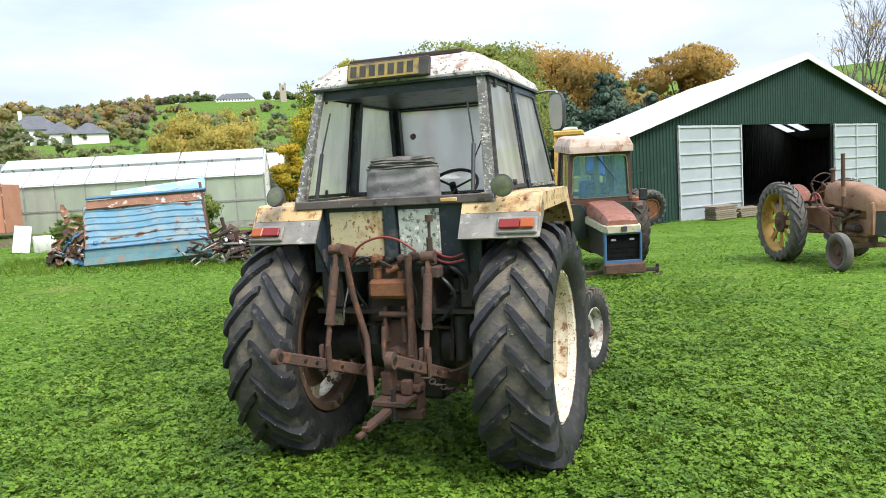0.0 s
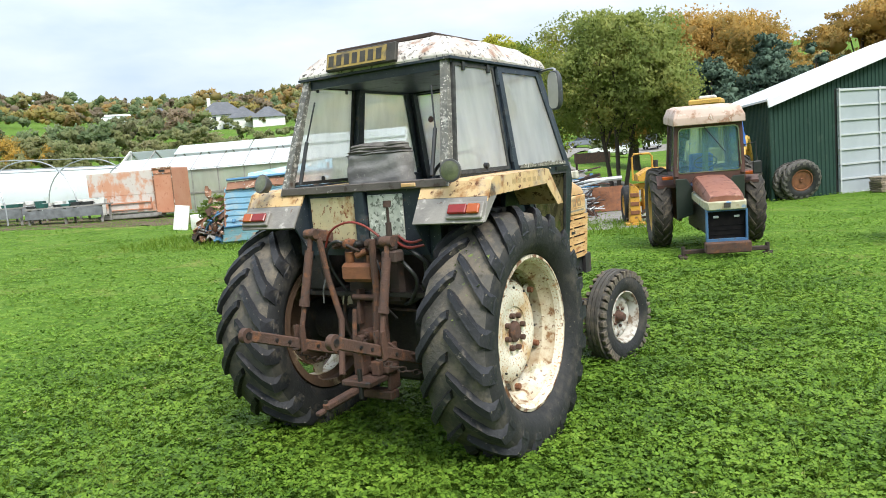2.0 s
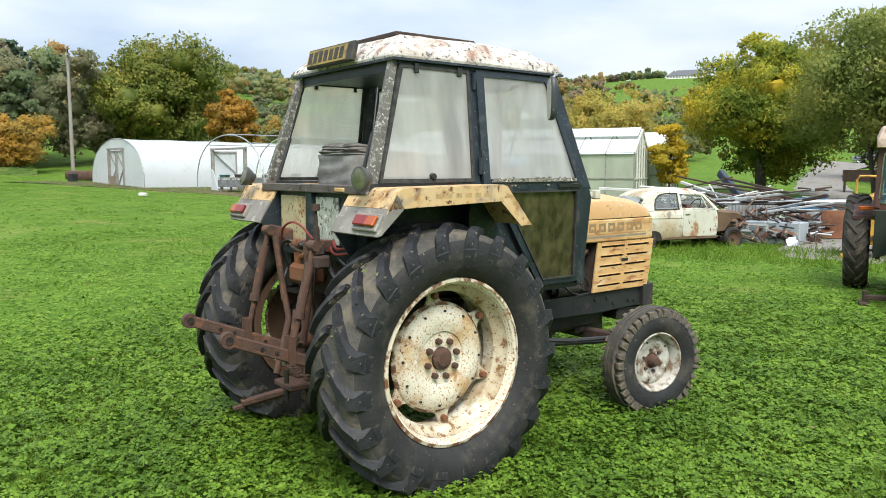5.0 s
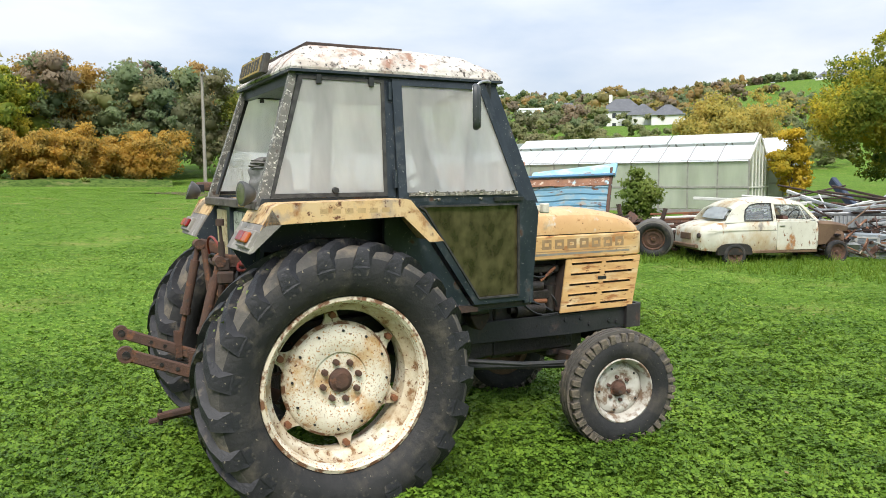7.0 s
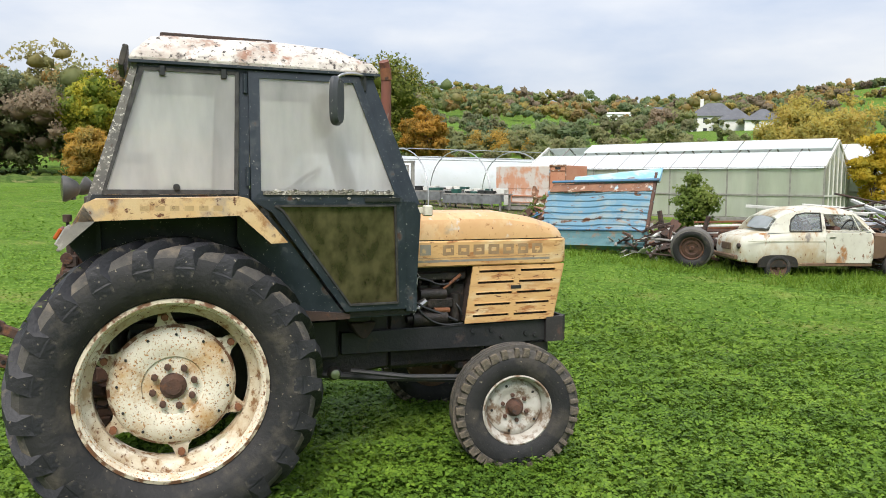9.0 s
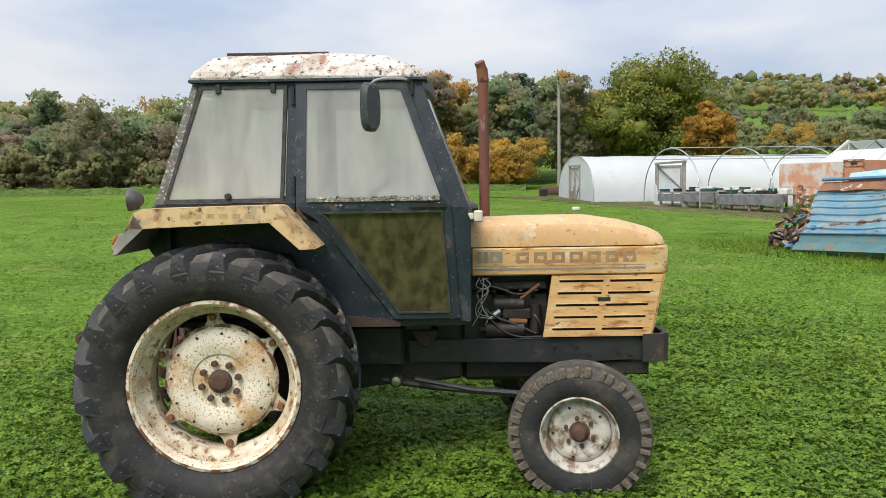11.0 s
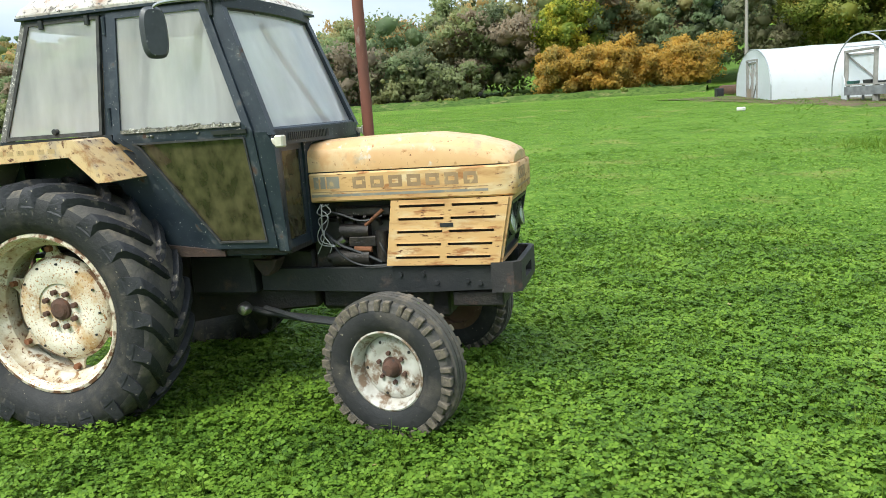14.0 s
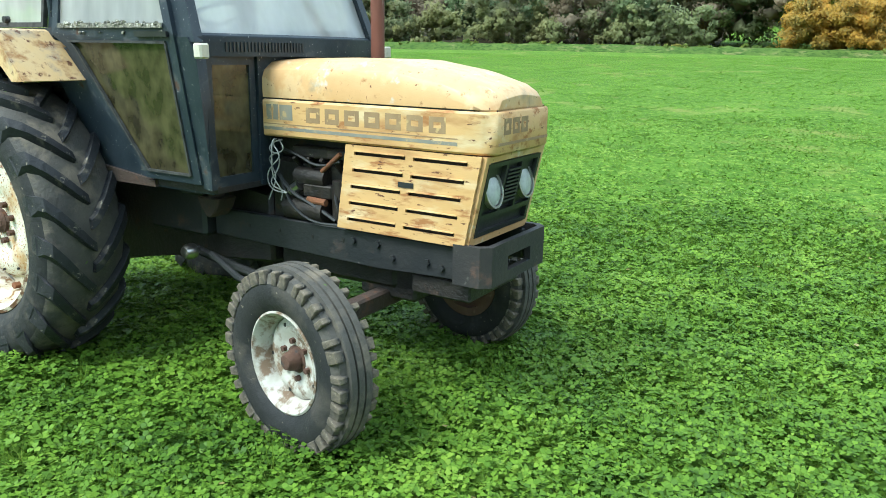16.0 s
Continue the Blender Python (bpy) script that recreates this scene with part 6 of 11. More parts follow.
    box(bm, (-0.17, 1.55, 1.18), (0.17, 2.12, 1.30), 0.015)
    box(bm, (-0.16, 1.50, 0.55), (0.16, 2.3, 0.72), 0.03)
    engine = part("engine", bm, M_DARKOIL, T, "oily dark engine block")
    bm = B()
    rod(bm, (0.235, 1.66, 0.93), (0.235, 1.92, 0.93), 0.062, 16)
    rod(bm, (0.235, 1.62, 0.93), (0.235, 1.66, 0.93), 0.03, 12)
    rod(bm, (0.225, 1.72, 1.10), (0.225, 1.92, 1.10), 0.048, 14)
    box(bm, (0.20, 1.78, 1.00), (0.265, 1.97, 1.07), 0.008)
    rod(bm, (0.23, 2.00, 0.90), (0.23, 2.00, 1.10), 0.040, 14)
    box(bm, (0.20, 1.70, 1.20), (0.25, 2.08, 1.26), 0.01)
    for k in range(4):
        rod(bm, (0.20, 1.72 + 0.09 * k, 1.14), (0.255, 1.72 + 0.09 * k, 1.20), 0.012, 8)
    part("fuel_pump", bm, M_ENGINEMIX, engine, "grimy fuel pump and starter")
    for pts, r in (([(0.26, 1.60, 1.12), (0.29, 1.72, 1.02), (0.28, 1.86, 0.97), (0.27, 2.0, 0.90)], 0.011), ([(0.25, 1.62, 1.24), (0.27, 1.75, 1.22), (0.26, 1.88, 1.16), (0.25, 2.02, 1.20)], 0.008), ([(0.25, 1.98, 1.05), (0.285, 2.02, 0.99), (0.27, 2.04, 0.93)], 0.008), ([(0.28, 1.64, 1.10), (0.30, 1.72, 0.96), (0.30, 1.86, 0.88), (0.29, 2.04, 0.885)], 0.007)):
        bm = B()
        tube(bm, pts, r, 6, 2)
        part("engine_hose", bm, M_BLACK, engine)
    for a, b_, r, mt in (((0.27, 1.82, 0.99), (0.27, 1.94, 0.985), 0.018, M_RUSTLIGHT), ((0.26, 1.70, 1.02), (0.26, 1.76, 1.06), 0.030, M_CHROME), ((0.25, 1.90, 1.14), (0.26, 2.03, 1.24), 0.012, M_RUSTLIGHT)):
        bm = B()
        rod(bm, a, b_, r, 10)
        part("fuel_fitting", bm, mt, engine)
    rng = random.Random(4)
    for k in range(4):
        bm = B()
        pts = [(0.285 + rng.uniform(-0.01, 0.02), 1.64 + rng.uniform(-0.03, 0.06), 1.29)]
        for j in range(5):
            pts.append((0.31 + rng.uniform(-0.02, 0.03), 1.61 + rng.uniform(-0.05, 0.10), 1.26 - 0.068 * j + rng.uniform(-0.04, 0.04)))
        tube(bm, pts, 0.0038, 5, 2)
        part("loose_wire", bm, M_WIRE, engine)
    bm = B()
    prism(bm, [(-0.16, 0.40), (0.10, 0.38), (0.9, 0.56), (1.5, 0.58), (1.5, 0.98), (0.7, 1.05), (0.2, 1.12), (-0.18, 1.10)], 0, -0.21, 0.21, 0.02)
    part("gearbox", bm, M_DARKOIL, T, "dark oily transmission housing")
    bm = B()
    rod(bm, (-0.60, 0, 0.775), (0.58, 0, 0.775), 0.115, 20)
    for s in (1, -1):
        rod(bm, (s * 0.22, 0, 0.775), (s * 0.30, 0, 0.775), 0.20, 20)
    part("rear_axle", bm, M_DARKOIL, T)
    bm = B()
    box(bm, (0.20, 0.62, 0.70), (0.33, 1.10, 0.98), 0.02)
    box(bm, (0.30, 1.12, 0.98), (0.50, 1.28, 1.06), 0.01)
    part("battery_box", bm, M_CHASSIS, T)
    bm = B()
    prism(bm, [(1.16, 0.96), (1.34, 0.96), (1.31, 0.90), (1.27, 0.85), (1.23, 0.85), (1.19, 0.90)], 0, 0.30, 0.43, 0.008)
    rod(bm, (0.365, 1.25, 0.96), (0.365, 1.25, 1.03), 0.045, 14)
    part("cab_mount", bm, M_RUSTDARK, T)

    # cab
    zb, zt = 1.815, 2.585
    xb, xt = 0.715, 0.615
    RB, RT = -0.385, -0.12          # rear frame, foot and head
    FB, FT = 1.49, 1.25             # front frame at the corner posts, foot and head

    def bow(x):
        return 0.085 * (1 - (x / 0.70) ** 2)

    def side(y, z, off=0.0, s=1):
        u = (z - zb) / (zt - zb)
        x = xb + (xt - xb) * u if z >= zb else xb - (zb - z) * 0.10
        return (s * (x + off), y, z)

    def sline(u, foot, head):
        return foot + (head - foot) * u

    def beam(bm, a, b_, w, d, up=(0, 1, 0)):
        return bar(bm, a, b_, w, d, up, 0.006)

    def plate(bm, pts, off0, off1, s):
        loft(bm, [[side(y, z, off0, s) for y, z in pts], [side(y, z, off1, s) for y, z in pts]])

    for s in (1, -1):
        # pillars
        for nm, foot, head, w, mt in (("rear_pillar", RB, RT, 0.075, M_CABREAR), ("centre_pillar", 0.435, 0.465, 0.060, M_CABBLUE), ("front_pillar", FB, FT - 0.045, 0.115, M_CABBLUE)):
            bm = B()
            wh = min(w, 0.085)
            pl = [(foot - w / 2, zb - 0.05), (foot + w / 2, zb - 0.05), (head + (wh / 2 if foot > 0 else -0.002), zt), (head - wh / 2, zt)]
            plate(bm, pl, -0.055, 0.0, s)
            part(nm, bm, mt, T, "grey cab pillar with flaking white paint" if nm == "rear_pillar" else "")
        # head rail, waist rail
        bm = B()
        plate(bm, [(RT - 0.02, zt - 0.030), (FT + 0.02, zt - 0.030), (FT, zt + 0.01), (RT, zt + 0.01)], -0.05, 0.006, s)
        part("head_rail", bm, M_CABBLUE, T)
        bm = B()
        plate(bm, [(RB - 0.03, zb - 0.075), (0.46, zb - 0.075), (0.46, zb + 0.012), (RB, zb + 0.012)], -0.05, 0.004, s)
        part("waist_rail", bm, M_CABBLUE, T)
        # rear quarter window
        g0, g1 = [(RB + 0.05, zb + 0.015), (0.400, zb + 0.015), (0.428, zt - 0.032), (RT - 0.002, zt - 0.032)], None
        inn = [(RB + 0.075, zb + 0.04), (0.380, zb + 0.04), (0.405, zt - 0.052), (RT + 0.022, zt - 0.052)]
        bm = B()
        for i in range(4):
            j = (i + 1) % 4
            plate(bm, [g0[i], g0[j], inn[j], inn[i]], -0.012, 0.014, s)
        bmesh.ops.remove_doubles(bm, verts=bm.verts, dist=0.0005)
        w = part("side_window", bm, M_SILL, T, "hinged side window frame", smooth=0)
        bm = B()
        plate(bm, inn, 0.0, 0.005, s)
        pane("pane", bm, G_SIDE, w, "milky dirty glass")
        for y, z in ((RT + 0.12, zt - 0.035), (0.34, zt - 0.035)):
            bm = B()
            c = Vector(side(y, z, 0.016, s))
            box(bm, (c.x - 0.012, y - 0.016, z - 0.045), (c.x + 0.012, y + 0.016, z + 0.012), 0.004)
            part("hinge", bm, M_BLACK, w)
        bm = B()
        c = Vector(side(0.06, zb + 0.055, 0.015, s))
        lathe(bm, [(0.001, 0.02), (0.018, 0.018), (0.020, -0.01)], 12, 0, at=c)
        part("catch_knob", bm, M_BLACK, w)
        # door: upper and lower glass in one frame, with its cut-off rear corner
        d_out = [(0.480, zt - 0.024), (FT - 0.086, zt - 0.024), (FB - 0.058, zb - 0.02), (1.478, 1.082), (1.065, 1.082), (0.600, 1.72), (0.478, zb - 0.02)]
        d_in = [(0.545, zt - 0.062), (FT - 0.128, zt - 0.062), (FB - 0.125, zb + 0.035), (0.535, zb + 0.035)]
        d_lo = [(0.615, zb - 0.055), (FB - 0.118, zb - 0.055), (1.415, 1.125), (1.095, 1.125), (0.660, 1.735)]
        bm = B()
        quads = [[d_out[0], d_out[1], d_in[1], d_in[0]], [d_out[1], d_out[2], d_in[2], d_in[1]], [d_out[6], d_out[0], d_in[0], d_in[3]],
                 [d_in[3], d_in[2], d_out[2], d_lo[1], d_lo[0], d_out[6]], [d_out[2], d_out[3], d_lo[2], d_lo[1]], [d_out[3], d_out[4], d_lo[3], d_lo[2]],
                 [d_out[4], d_out[5], d_lo[4], d_lo[3]], [d_out[5], d_out[6], d_lo[0], d_lo[4]]]
        for q in quads:
            plate(bm, q, -0.02, 0.018, s)
        bmesh.ops.remove_doubles(bm, verts=bm.verts, dist=0.0005)
        door = part("cab_door", bm, M_CABBLUE, T, "dark blue cab door with dirty glass", smooth=0)
        bm = B()
        plate(bm, d_in, 0.0, 0.005, s)
        pane("pane", bm, G_SIDE, door, "milky dirty glass")
        bm = B()
        plate(bm, d_lo, -0.002, 0.004, s)
        part("lower_pane", bm, G_LOWER, door, "lower pane brown with moss", smooth=0)
        bm = B()
        for i in range(5):
            j = (i + 1) % 5
            a, b_ = Vector(side(*d_lo[i], 0.019, s)), Vector(side(*d_lo[j], 0.019, s))
            bar(bm, a, b_, 0.012, 0.016, (s, 0, 0))
        part("seal", bm, M_SILL, door, smooth=0)
        bm = B()
        plate(bm, [(0.545, zb + 0.012), (FB - 0.13, zb + 0.012), (FB - 0.13, zb + 0.034), (0.545, zb + 0.034)], 0.019, 0.028, s)
        part("lichen_ledge", bm, M_MOSS, door, "lichen-covered window ledge", smooth=0)
        bm = B()
        plate(bm, [(1.17, zb - 0.03), (1.40, zb - 0.03), (1.40, zb - 0.005), (1.17, zb - 0.005)], 0.019, 0.034, s)
        part("door_handle", bm, M_BLACK, door)
        for z in (zt - 0.10, zb + 0.12):
            bm = B()
            c = Vector(side(0.462, z, 0.012, s))
            rod(bm, c - Vector((0, 0, 0.055)), c + Vector((0, 0, 0.055)), 0.014, 8)
            part("hinge", bm, M_CABBLUE, door)
        # lichen crumbs on the ledge, the handle and the frame
        lrng = random.Random(5 + s)
        for k in range(46):
            y = lrng.uniform(0.56, FB - 0.14) if k < 36 else lrng.uniform(0.60, 1.40)
            z = zb + 0.030 + lrng.uniform(-0.012, 0.014) if k < 36 else zb - 0.012 + lrng.uniform(-0.006, 0.006)
            r = lrng.uniform(0.006, 0.013)
            bm = B()
            c = Vector(side(y, z, 0.026 if k < 36 else 0.020, s))
            bmesh.ops.create_icosphere(bm, subdivisions=1, radius=r, matrix=Matrix.Translation(c) @ Matrix.Diagonal((0.7, lrng.uniform(0.8, 1.8), 0.8, 1)))
            for v in bm.verts:
                v.co += Vector((lrng.uniform(-1, 1), lrng.uniform(-1, 1), lrng.uniform(-1, 1))) * r * 0.3
            part("lichen_tuft", bm, M_MOSS, door, smooth=0)
        # panel behind the door down to the fender, and the sill
        bm = B()
        plate(bm, [(0.40, zb - 0.08), (0.478, zb - 0.08), (0.60, 1.69), (1.055, 1.075), (1.515, 1.075), (1.515, 1.03), (0.60, 1.03), (0.55, 1.30), (0.40, 1.55)], -0.06, -0.022, s)
        part("side_panel", bm, M_CABBLUE, T)
        bm = B()
        plate(bm, [(0.62, 1.03), (1.10, 1.03), (1.10, 1.065), (0.62, 1.12)], -0.020, 0.0, s)
        part("sill_rust", bm, M_RUSTDARK, T, "rusted sill strip")
        # front corner post and lower front pane beside the bonnet
        bm = B()
        plate(bm, [(FB - 0.056, zb - 0.03), (FB + 0.022, zb - 0.03), (1.553, 1.70), (1.540, 1.06), (1.480, 1.06)], -0.05, 0.006, s)
        part("corner_post", bm, M_CABBLUE, T)
        bm = B()
        fx = s * 0.655
        xs = sorted((s * 0.335, fx))
        frame_prism(bm, [(xs[0], 1.06), (xs[1], 1.06), (xs[1], 1.72), (xs[0], 1.72)], [(xs[0] + 0.04, 1.12), (xs[1] - 0.04, 1.12), (xs[1] - 0.04, 1.66), (xs[0] + 0.04, 1.66)], 1, 1.522, 1.548)
        fl = part("front_lower_frame", bm, M_CABBLUE, T, smooth=0)
        bm = B()
        box(bm, (xs[0] + 0.04, 1.533, 1.12), (xs[1] - 0.04, 1.538, 1.66))
        part("pane", bm, G_LOWER, fl, smooth=0)
        # mirror on its arm
        bm = B()
        a = Vector(side(FT - 0.06, zt - 0.06, 0.0, s))
        tip = Vector((s * 0.86, 0.96, 2.51))
        if s > 0:
            tube(bm, [a + Vector((0, 0, 0.03)), a + Vector((s * 0.10, -0.03, 0.045)), tip + Vector((0, 0.04, 0.04)), tip, tip + Vector((0, -0.01, -0.10))], 0.009, 8, 2)
            arm = part("mirror_arm", bm, M_CHROME, T)
            bm = B()
            box(bm, (-0.020, -0.02, -0.05), (0.020, 0.02, 0.05), 0.006, Matrix.Translation(a))
            part("bracket", bm, M_BLACK, arm)
            m = Matrix.Translation((0.86, 0.955, 2.385)) @ Matrix.Rotation(radians(-34), 4, "Z")
            bm = B()
            sh = [(0.078 * math.copysign(abs(math.cos(t)) ** 0.55, math.cos(t)), 0.145 * math.copysign(abs(math.sin(t)) ** 0.7, math.sin(t))) for t in np.linspace(0, 2 * math.pi, 28, endpoint=False)]
            loft(bm, [[(x * 0.93, -0.012, z * 0.96) for x, z in sh], [(x, -0.004, z) for x, z in sh], [(x, 0.012, z) for x, z in sh], [(x * 0.8, 0.034, z * 0.88) for x, z in sh]])
            bmesh.ops.transform(bm, matrix=m, verts=bm.verts)
            mir = part("mirror", bm, M_BLACKSPECK, T, "black mirror shell spotted white")
            bm = B()
            loft(bm, [[(x * 0.90, -0.0145, z * 0.93) for x, z in sh], [(x * 0.90, -0.013, z * 0.93) for x, z in sh]])
            bmesh.ops.transform(bm, matrix=m, verts=bm.verts)
            part("mirror_glass", bm, G_MIRROR, mir)
        # marker lamp on the front corner
        bm = B()
        box(bm, (-0.028, -0.03, -0.035), (0.028, 0.025, 0.035), 0.008, Matrix.Translation((s * 0.715, 1.600, 1.725)))
        box(bm, (-0.02, -0.035, -0.02), (0.02, 0.0, 0.02), 0.004, Matrix.Translation((s * 0.690, 1.570, 1.725)))
        ml = part("marker_lamp", bm, M_WHITEPLASTIC, T, "aged white marker lamp")
        # work lamp on the fender
        m = Matrix.Translation((s * 0.79, -0.50, 1.860)) @ Matrix.Scale(0.88, 4) @ Matrix.Rotation(radians(8 * s), 4, "Z") @ Matrix.Rotation(radians(-20 if s < 0 else 0), 4, "X")
        bm = B()
        lathe(bm, [(0.072, -0.028), (0.079, -0.026), (0.080, -0.008), (0.066, 0.02), (0.045, 0.055), (0.020, 0.072), (0.001, 0.074)], 26, 1, m=m)
        rod(bm, (s * 0.79, -0.47, 1.80), (s * 0.79, -0.475, 1.85), 0.014, 8)
        wl_ = part("work_lamp", bm, M_LAMPBODY, T, "round work lamp on the fender")
        bm = B()
        lathe(bm, [(0.001, -0.036), (0.04, -0.034), (0.071, -0.027), (0.071, -0.018)], 26, 1, m=m)
        part("lens", bm, M_LAMPYEL, wl_)

    # roof: ragged white shell with a gutter lip
    bm = B()
    def rring(y0, y1, hx0, z):
        return [(-hx0, y0, z), (-hx0, y1, z), (hx0, y1, z), (hx0, y0, z)]
    loft(bm, [rring(RT - 0.05, FT + 0.035, 0.640, 2.585), rring(RT - 0.055, FT + 0.04, 0.645, 2.605), rring(RT - 0.03, FT + 0.0, 0.625, 2.645), rring(RT + 0.07, FT - 0.20, 0.53, 2.742), rring(RT + 0.14, FT - 0.40, 0.44, 2.768)])
    bmesh.ops.subdivide_edges(bm, edges=bm.edges[:], cuts=5, use_grid_fill=True)
    for v in bm.verts:
        nz = noise.noise(v.co * 6.0) * 0.010 + noise.noise(v.co * 21.0) * 0.005
        v.co += Vector((nz * 0.6, nz * 0.6, nz))
    roof = part("roof", bm, M_ROOF, T, "peeling white and rust cab roof", smooth=60)
    bm = B()
    loft(bm, [rring(RT - 0.06, FT + 0.045, 0.652, 2.572), rring(RT - 0.06, FT + 0.045, 0.652, 2.588)])
    part("gutter", bm, M_CABBLUE, roof, smooth=0)
    bm = B()
    box(bm, (-0.42, 0.0, 2.760), (0.42, 0.66, 2.790), 0.006)
    part("roof_hatch", bm, M_RUSTDARK, roof)
    # number board over the rear window
    m = Matrix.Translation((-0.036, RT - 0.085, 2.665)) @ Matrix.Rotation(radians(-14), 4, "X")
    bm = B()
    box(bm, (-0.300, -0.02, -0.066), (0.300, 0.014, 0.066), 0.006, m)
    nb = part("number_board", bm, M_BAR, T, "dark box of the rear number plate")
    bm = B()
    box(bm, (-0.288, -0.0245, -0.054), (0.225, -0.0205, 0.054), 0, m)
    pl = part("number_plate", bm, M_PLATE, nb, "dirty yellow number plate", smooth=0)
    for k in range(7):
        bm = B()
        x0 = -0.270 + 0.069 * k
        box(bm, (x0, -0.0275, -0.038), (x0 + 0.044, -0.0248, 0.038), 0, m)
        part("bar", bm, M_BAR, nb, smooth=0)

    # rear window opening, header and sill
    bm = B()
    bar(bm, (-xt, RT, zt - 0.03), (xt, RT, zt - 0.03), 0.05, 0.085)
    part("rear_header", bm, M_CABBLUE, T)
    bm = B()
    bar(bm, (-xb + 0.02, RB - 0.01, zb - 0.025), (xb - 0.02, RB - 0.01, zb - 0.025), 0.06, 0.055, bevel=0.006)
    part("rear_sill", bm, M_SILLGREY, T, "grey rear window sill")
    bm = B()
    prism(bm, [(-xt, FT - 0.06)] + [(x, FT - 0.005 + bow(x)) for x in np.linspace(-xt, xt, 9)] + [(xt, FT - 0.06)], 2, zt - 0.06, zt + 0.01)
    part("front_header", bm, M_CABBLUE, T)
    # windscreen, bowed forward
    def wp(x, u, o=0.0):
        return (x, FB + 0.005 + (FT - 0.045 - FB) * u + bow(x) + o, zb - 0.03 + (zt - zb - 0.02) * u)

    def wrow(u, half, o=0.0, n=11):
        return [wp(x, u, o) for x in np.linspace(-half, half, n)]

    bm = B()
    loft(bm, [wrow(u, 0.672 - 0.09 * u, -0.005) for u in (0.03, 0.5, 0.97)], closed=False)
    for f in bm.faces:
        f.material_index = 1
    loft(bm, [wrow(u, 0.672 - 0.09 * u) for u in (0.03, 0.5, 0.97)], closed=False)
    part("windscreen", bm, [G_FRONT, G_THIN], T, "misted bowed windscreen")
    bm = B()
    tube(bm, wrow(0.0, 0.685), 0.022, 8)
    tube(bm, wrow(1.0, 0.595), 0.020, 8)
    for s in (-1, 1):
        tube(bm, [wp(s * 0.685, 0.0), wp(s * 0.640, 0.5), wp(s * 0.595, 1.0)], 0.022, 8)
    part("windscreen_frame", bm, M_CABBLUE, T)
    # scuttle between windscreen and bonnet, with an air grille
    bm = B()
    prism(bm, [(-0.70, FB - 0.02)] + [(x, FB + 0.045 + bow(x)) for x in np.linspace(-0.70, 0.70, 11)] + [(0.70, FB - 0.02)], 2, 1.70, 1.79)
    box(bm, (-0.33, 1.52, 1.05), (0.33, 1.563, 1.70))
    sc = part("scuttle", bm, M_CABBLUE, T)
    for k in range(24):
        x = 0.05 + 0.021 * k
        bm = B()
        box(bm, (x, FB + 0.030 + bow(x + 0.005), 1.722), (x + 0.011, FB + 0.050 + bow(x + 0.005), 1.768))
        part("air_slot", bm, M_BLACK, sc, smooth=0)
    # rear lower panels below the sill
    bm = B()
    box(bm, (-0.60, RB + 0.01, 1.33), (0.60, RB + 0.035, 1.77))
    box(bm, (-0.05, RB - 0.03, 1.42), (0.03, RB + 0.008, 1.79))
    rp = part("rear_wall", bm, M_CABBLUE, T)
    bm = B()
    box(bm, (-0.46, RB - 0.008, 1.43), (-0.065, RB + 0.009, 1.735), 0.005)
    part("rear_panel", bm, M_REARPANEL, rp, "cream panel streaked with rust")
    bm = B()
    box(bm, (0.045, RB - 0.008, 1.43), (0.33, RB + 0.009, 1.735), 0.005)
    part("rear_panel", bm, M_REARPANEL2, rp, "grey-white mottled panel")
    bm = B()
    box(bm, (0.36, RB - 0.05, 1.775), (0.47, RB - 0.012, 1.80), 0.004)
    part("sill_tag", bm, M_CREAM, rp)
    # gas struts of the missing rear window
    for s in (1, -1):
        bm = B()
        x0 = 0.50 * s
        rod(bm, (x0 + s * 0.06, RB + 0.02, zb + 0.02), (x0 + s * 0.05, RB + 0.12, zb + 0.32), 0.014, 8)
        rod(bm, (x0 + s * 0.05, RB + 0.12, zb + 0.32), (x0, RB + 0.19, zb + 0.60), 0.006, 8)
        part("gas_strut", bm, M_BLACK, T)
    # floor and inside
    bm = B()
    box(bm, (-0.62, -0.36, 1.04), (0.62, 1.55, 1.07))
    box(bm, (-0.58, -0.36, 1.07), (-0.42, 0.62, 1.50), 0.02)
    box(bm, (0.42, -0.36, 1.07), (0.58, 0.62, 1.50), 0.02)
    part("cab_floor", bm, M_DARKOIL, T)
    bm = B()
    box(bm, (-0.60, RT + 0.0, 2.54), (0.60, FT - 0.01, 2.57))
    part("headlining", bm, M_CABBLUE, T)
    bm = B()
    box(bm, (-0.25, 0.10, 1.40), (0.25, 0.52, 1.52), 0.04, segs=2)
    seat = part("seat", bm, M_CANVAS, T, "grey vinyl seat")
    bm = B()
    def cover(z, hx, hy, n=40, amp=0.012, ph=0.0):
        out = []
        for t in np.linspace(0, 2 * math.pi, n, endpoint=False):
            c, q = math.cos(t), math.sin(t)
            p = Vector((-0.01 + hx * math.copysign(abs(c) ** 0.45, c), -0.13 + hy * math.copysign(abs(q) ** 0.6, q), z))
            k = amp * (noise.noise(Vector((p.x * 5, p.y * 5, p.z * 16 + ph))) + 0.5 * noise.noise(Vector((p.x * 16, p.y * 12, p.z * 30 + ph))))
            out.append((p.x + k * c, p.y + 1.4 * k * q, p.z + 0.6 * k))
        return out

    zs_ = np.linspace(1.50, 2.00, 22)
    loft(bm, [cover(z, 0.262 - 0.02 * (z - 1.5) + (0.01 if z < 1.6 else 0), 0.105, amp=0.020) for z in zs_] + [cover(2.02, 0.235, 0.09)])
    bk = part("backrest", bm, M_CANVAS, T, "tall wrinkled grey seat cover", smooth=60)
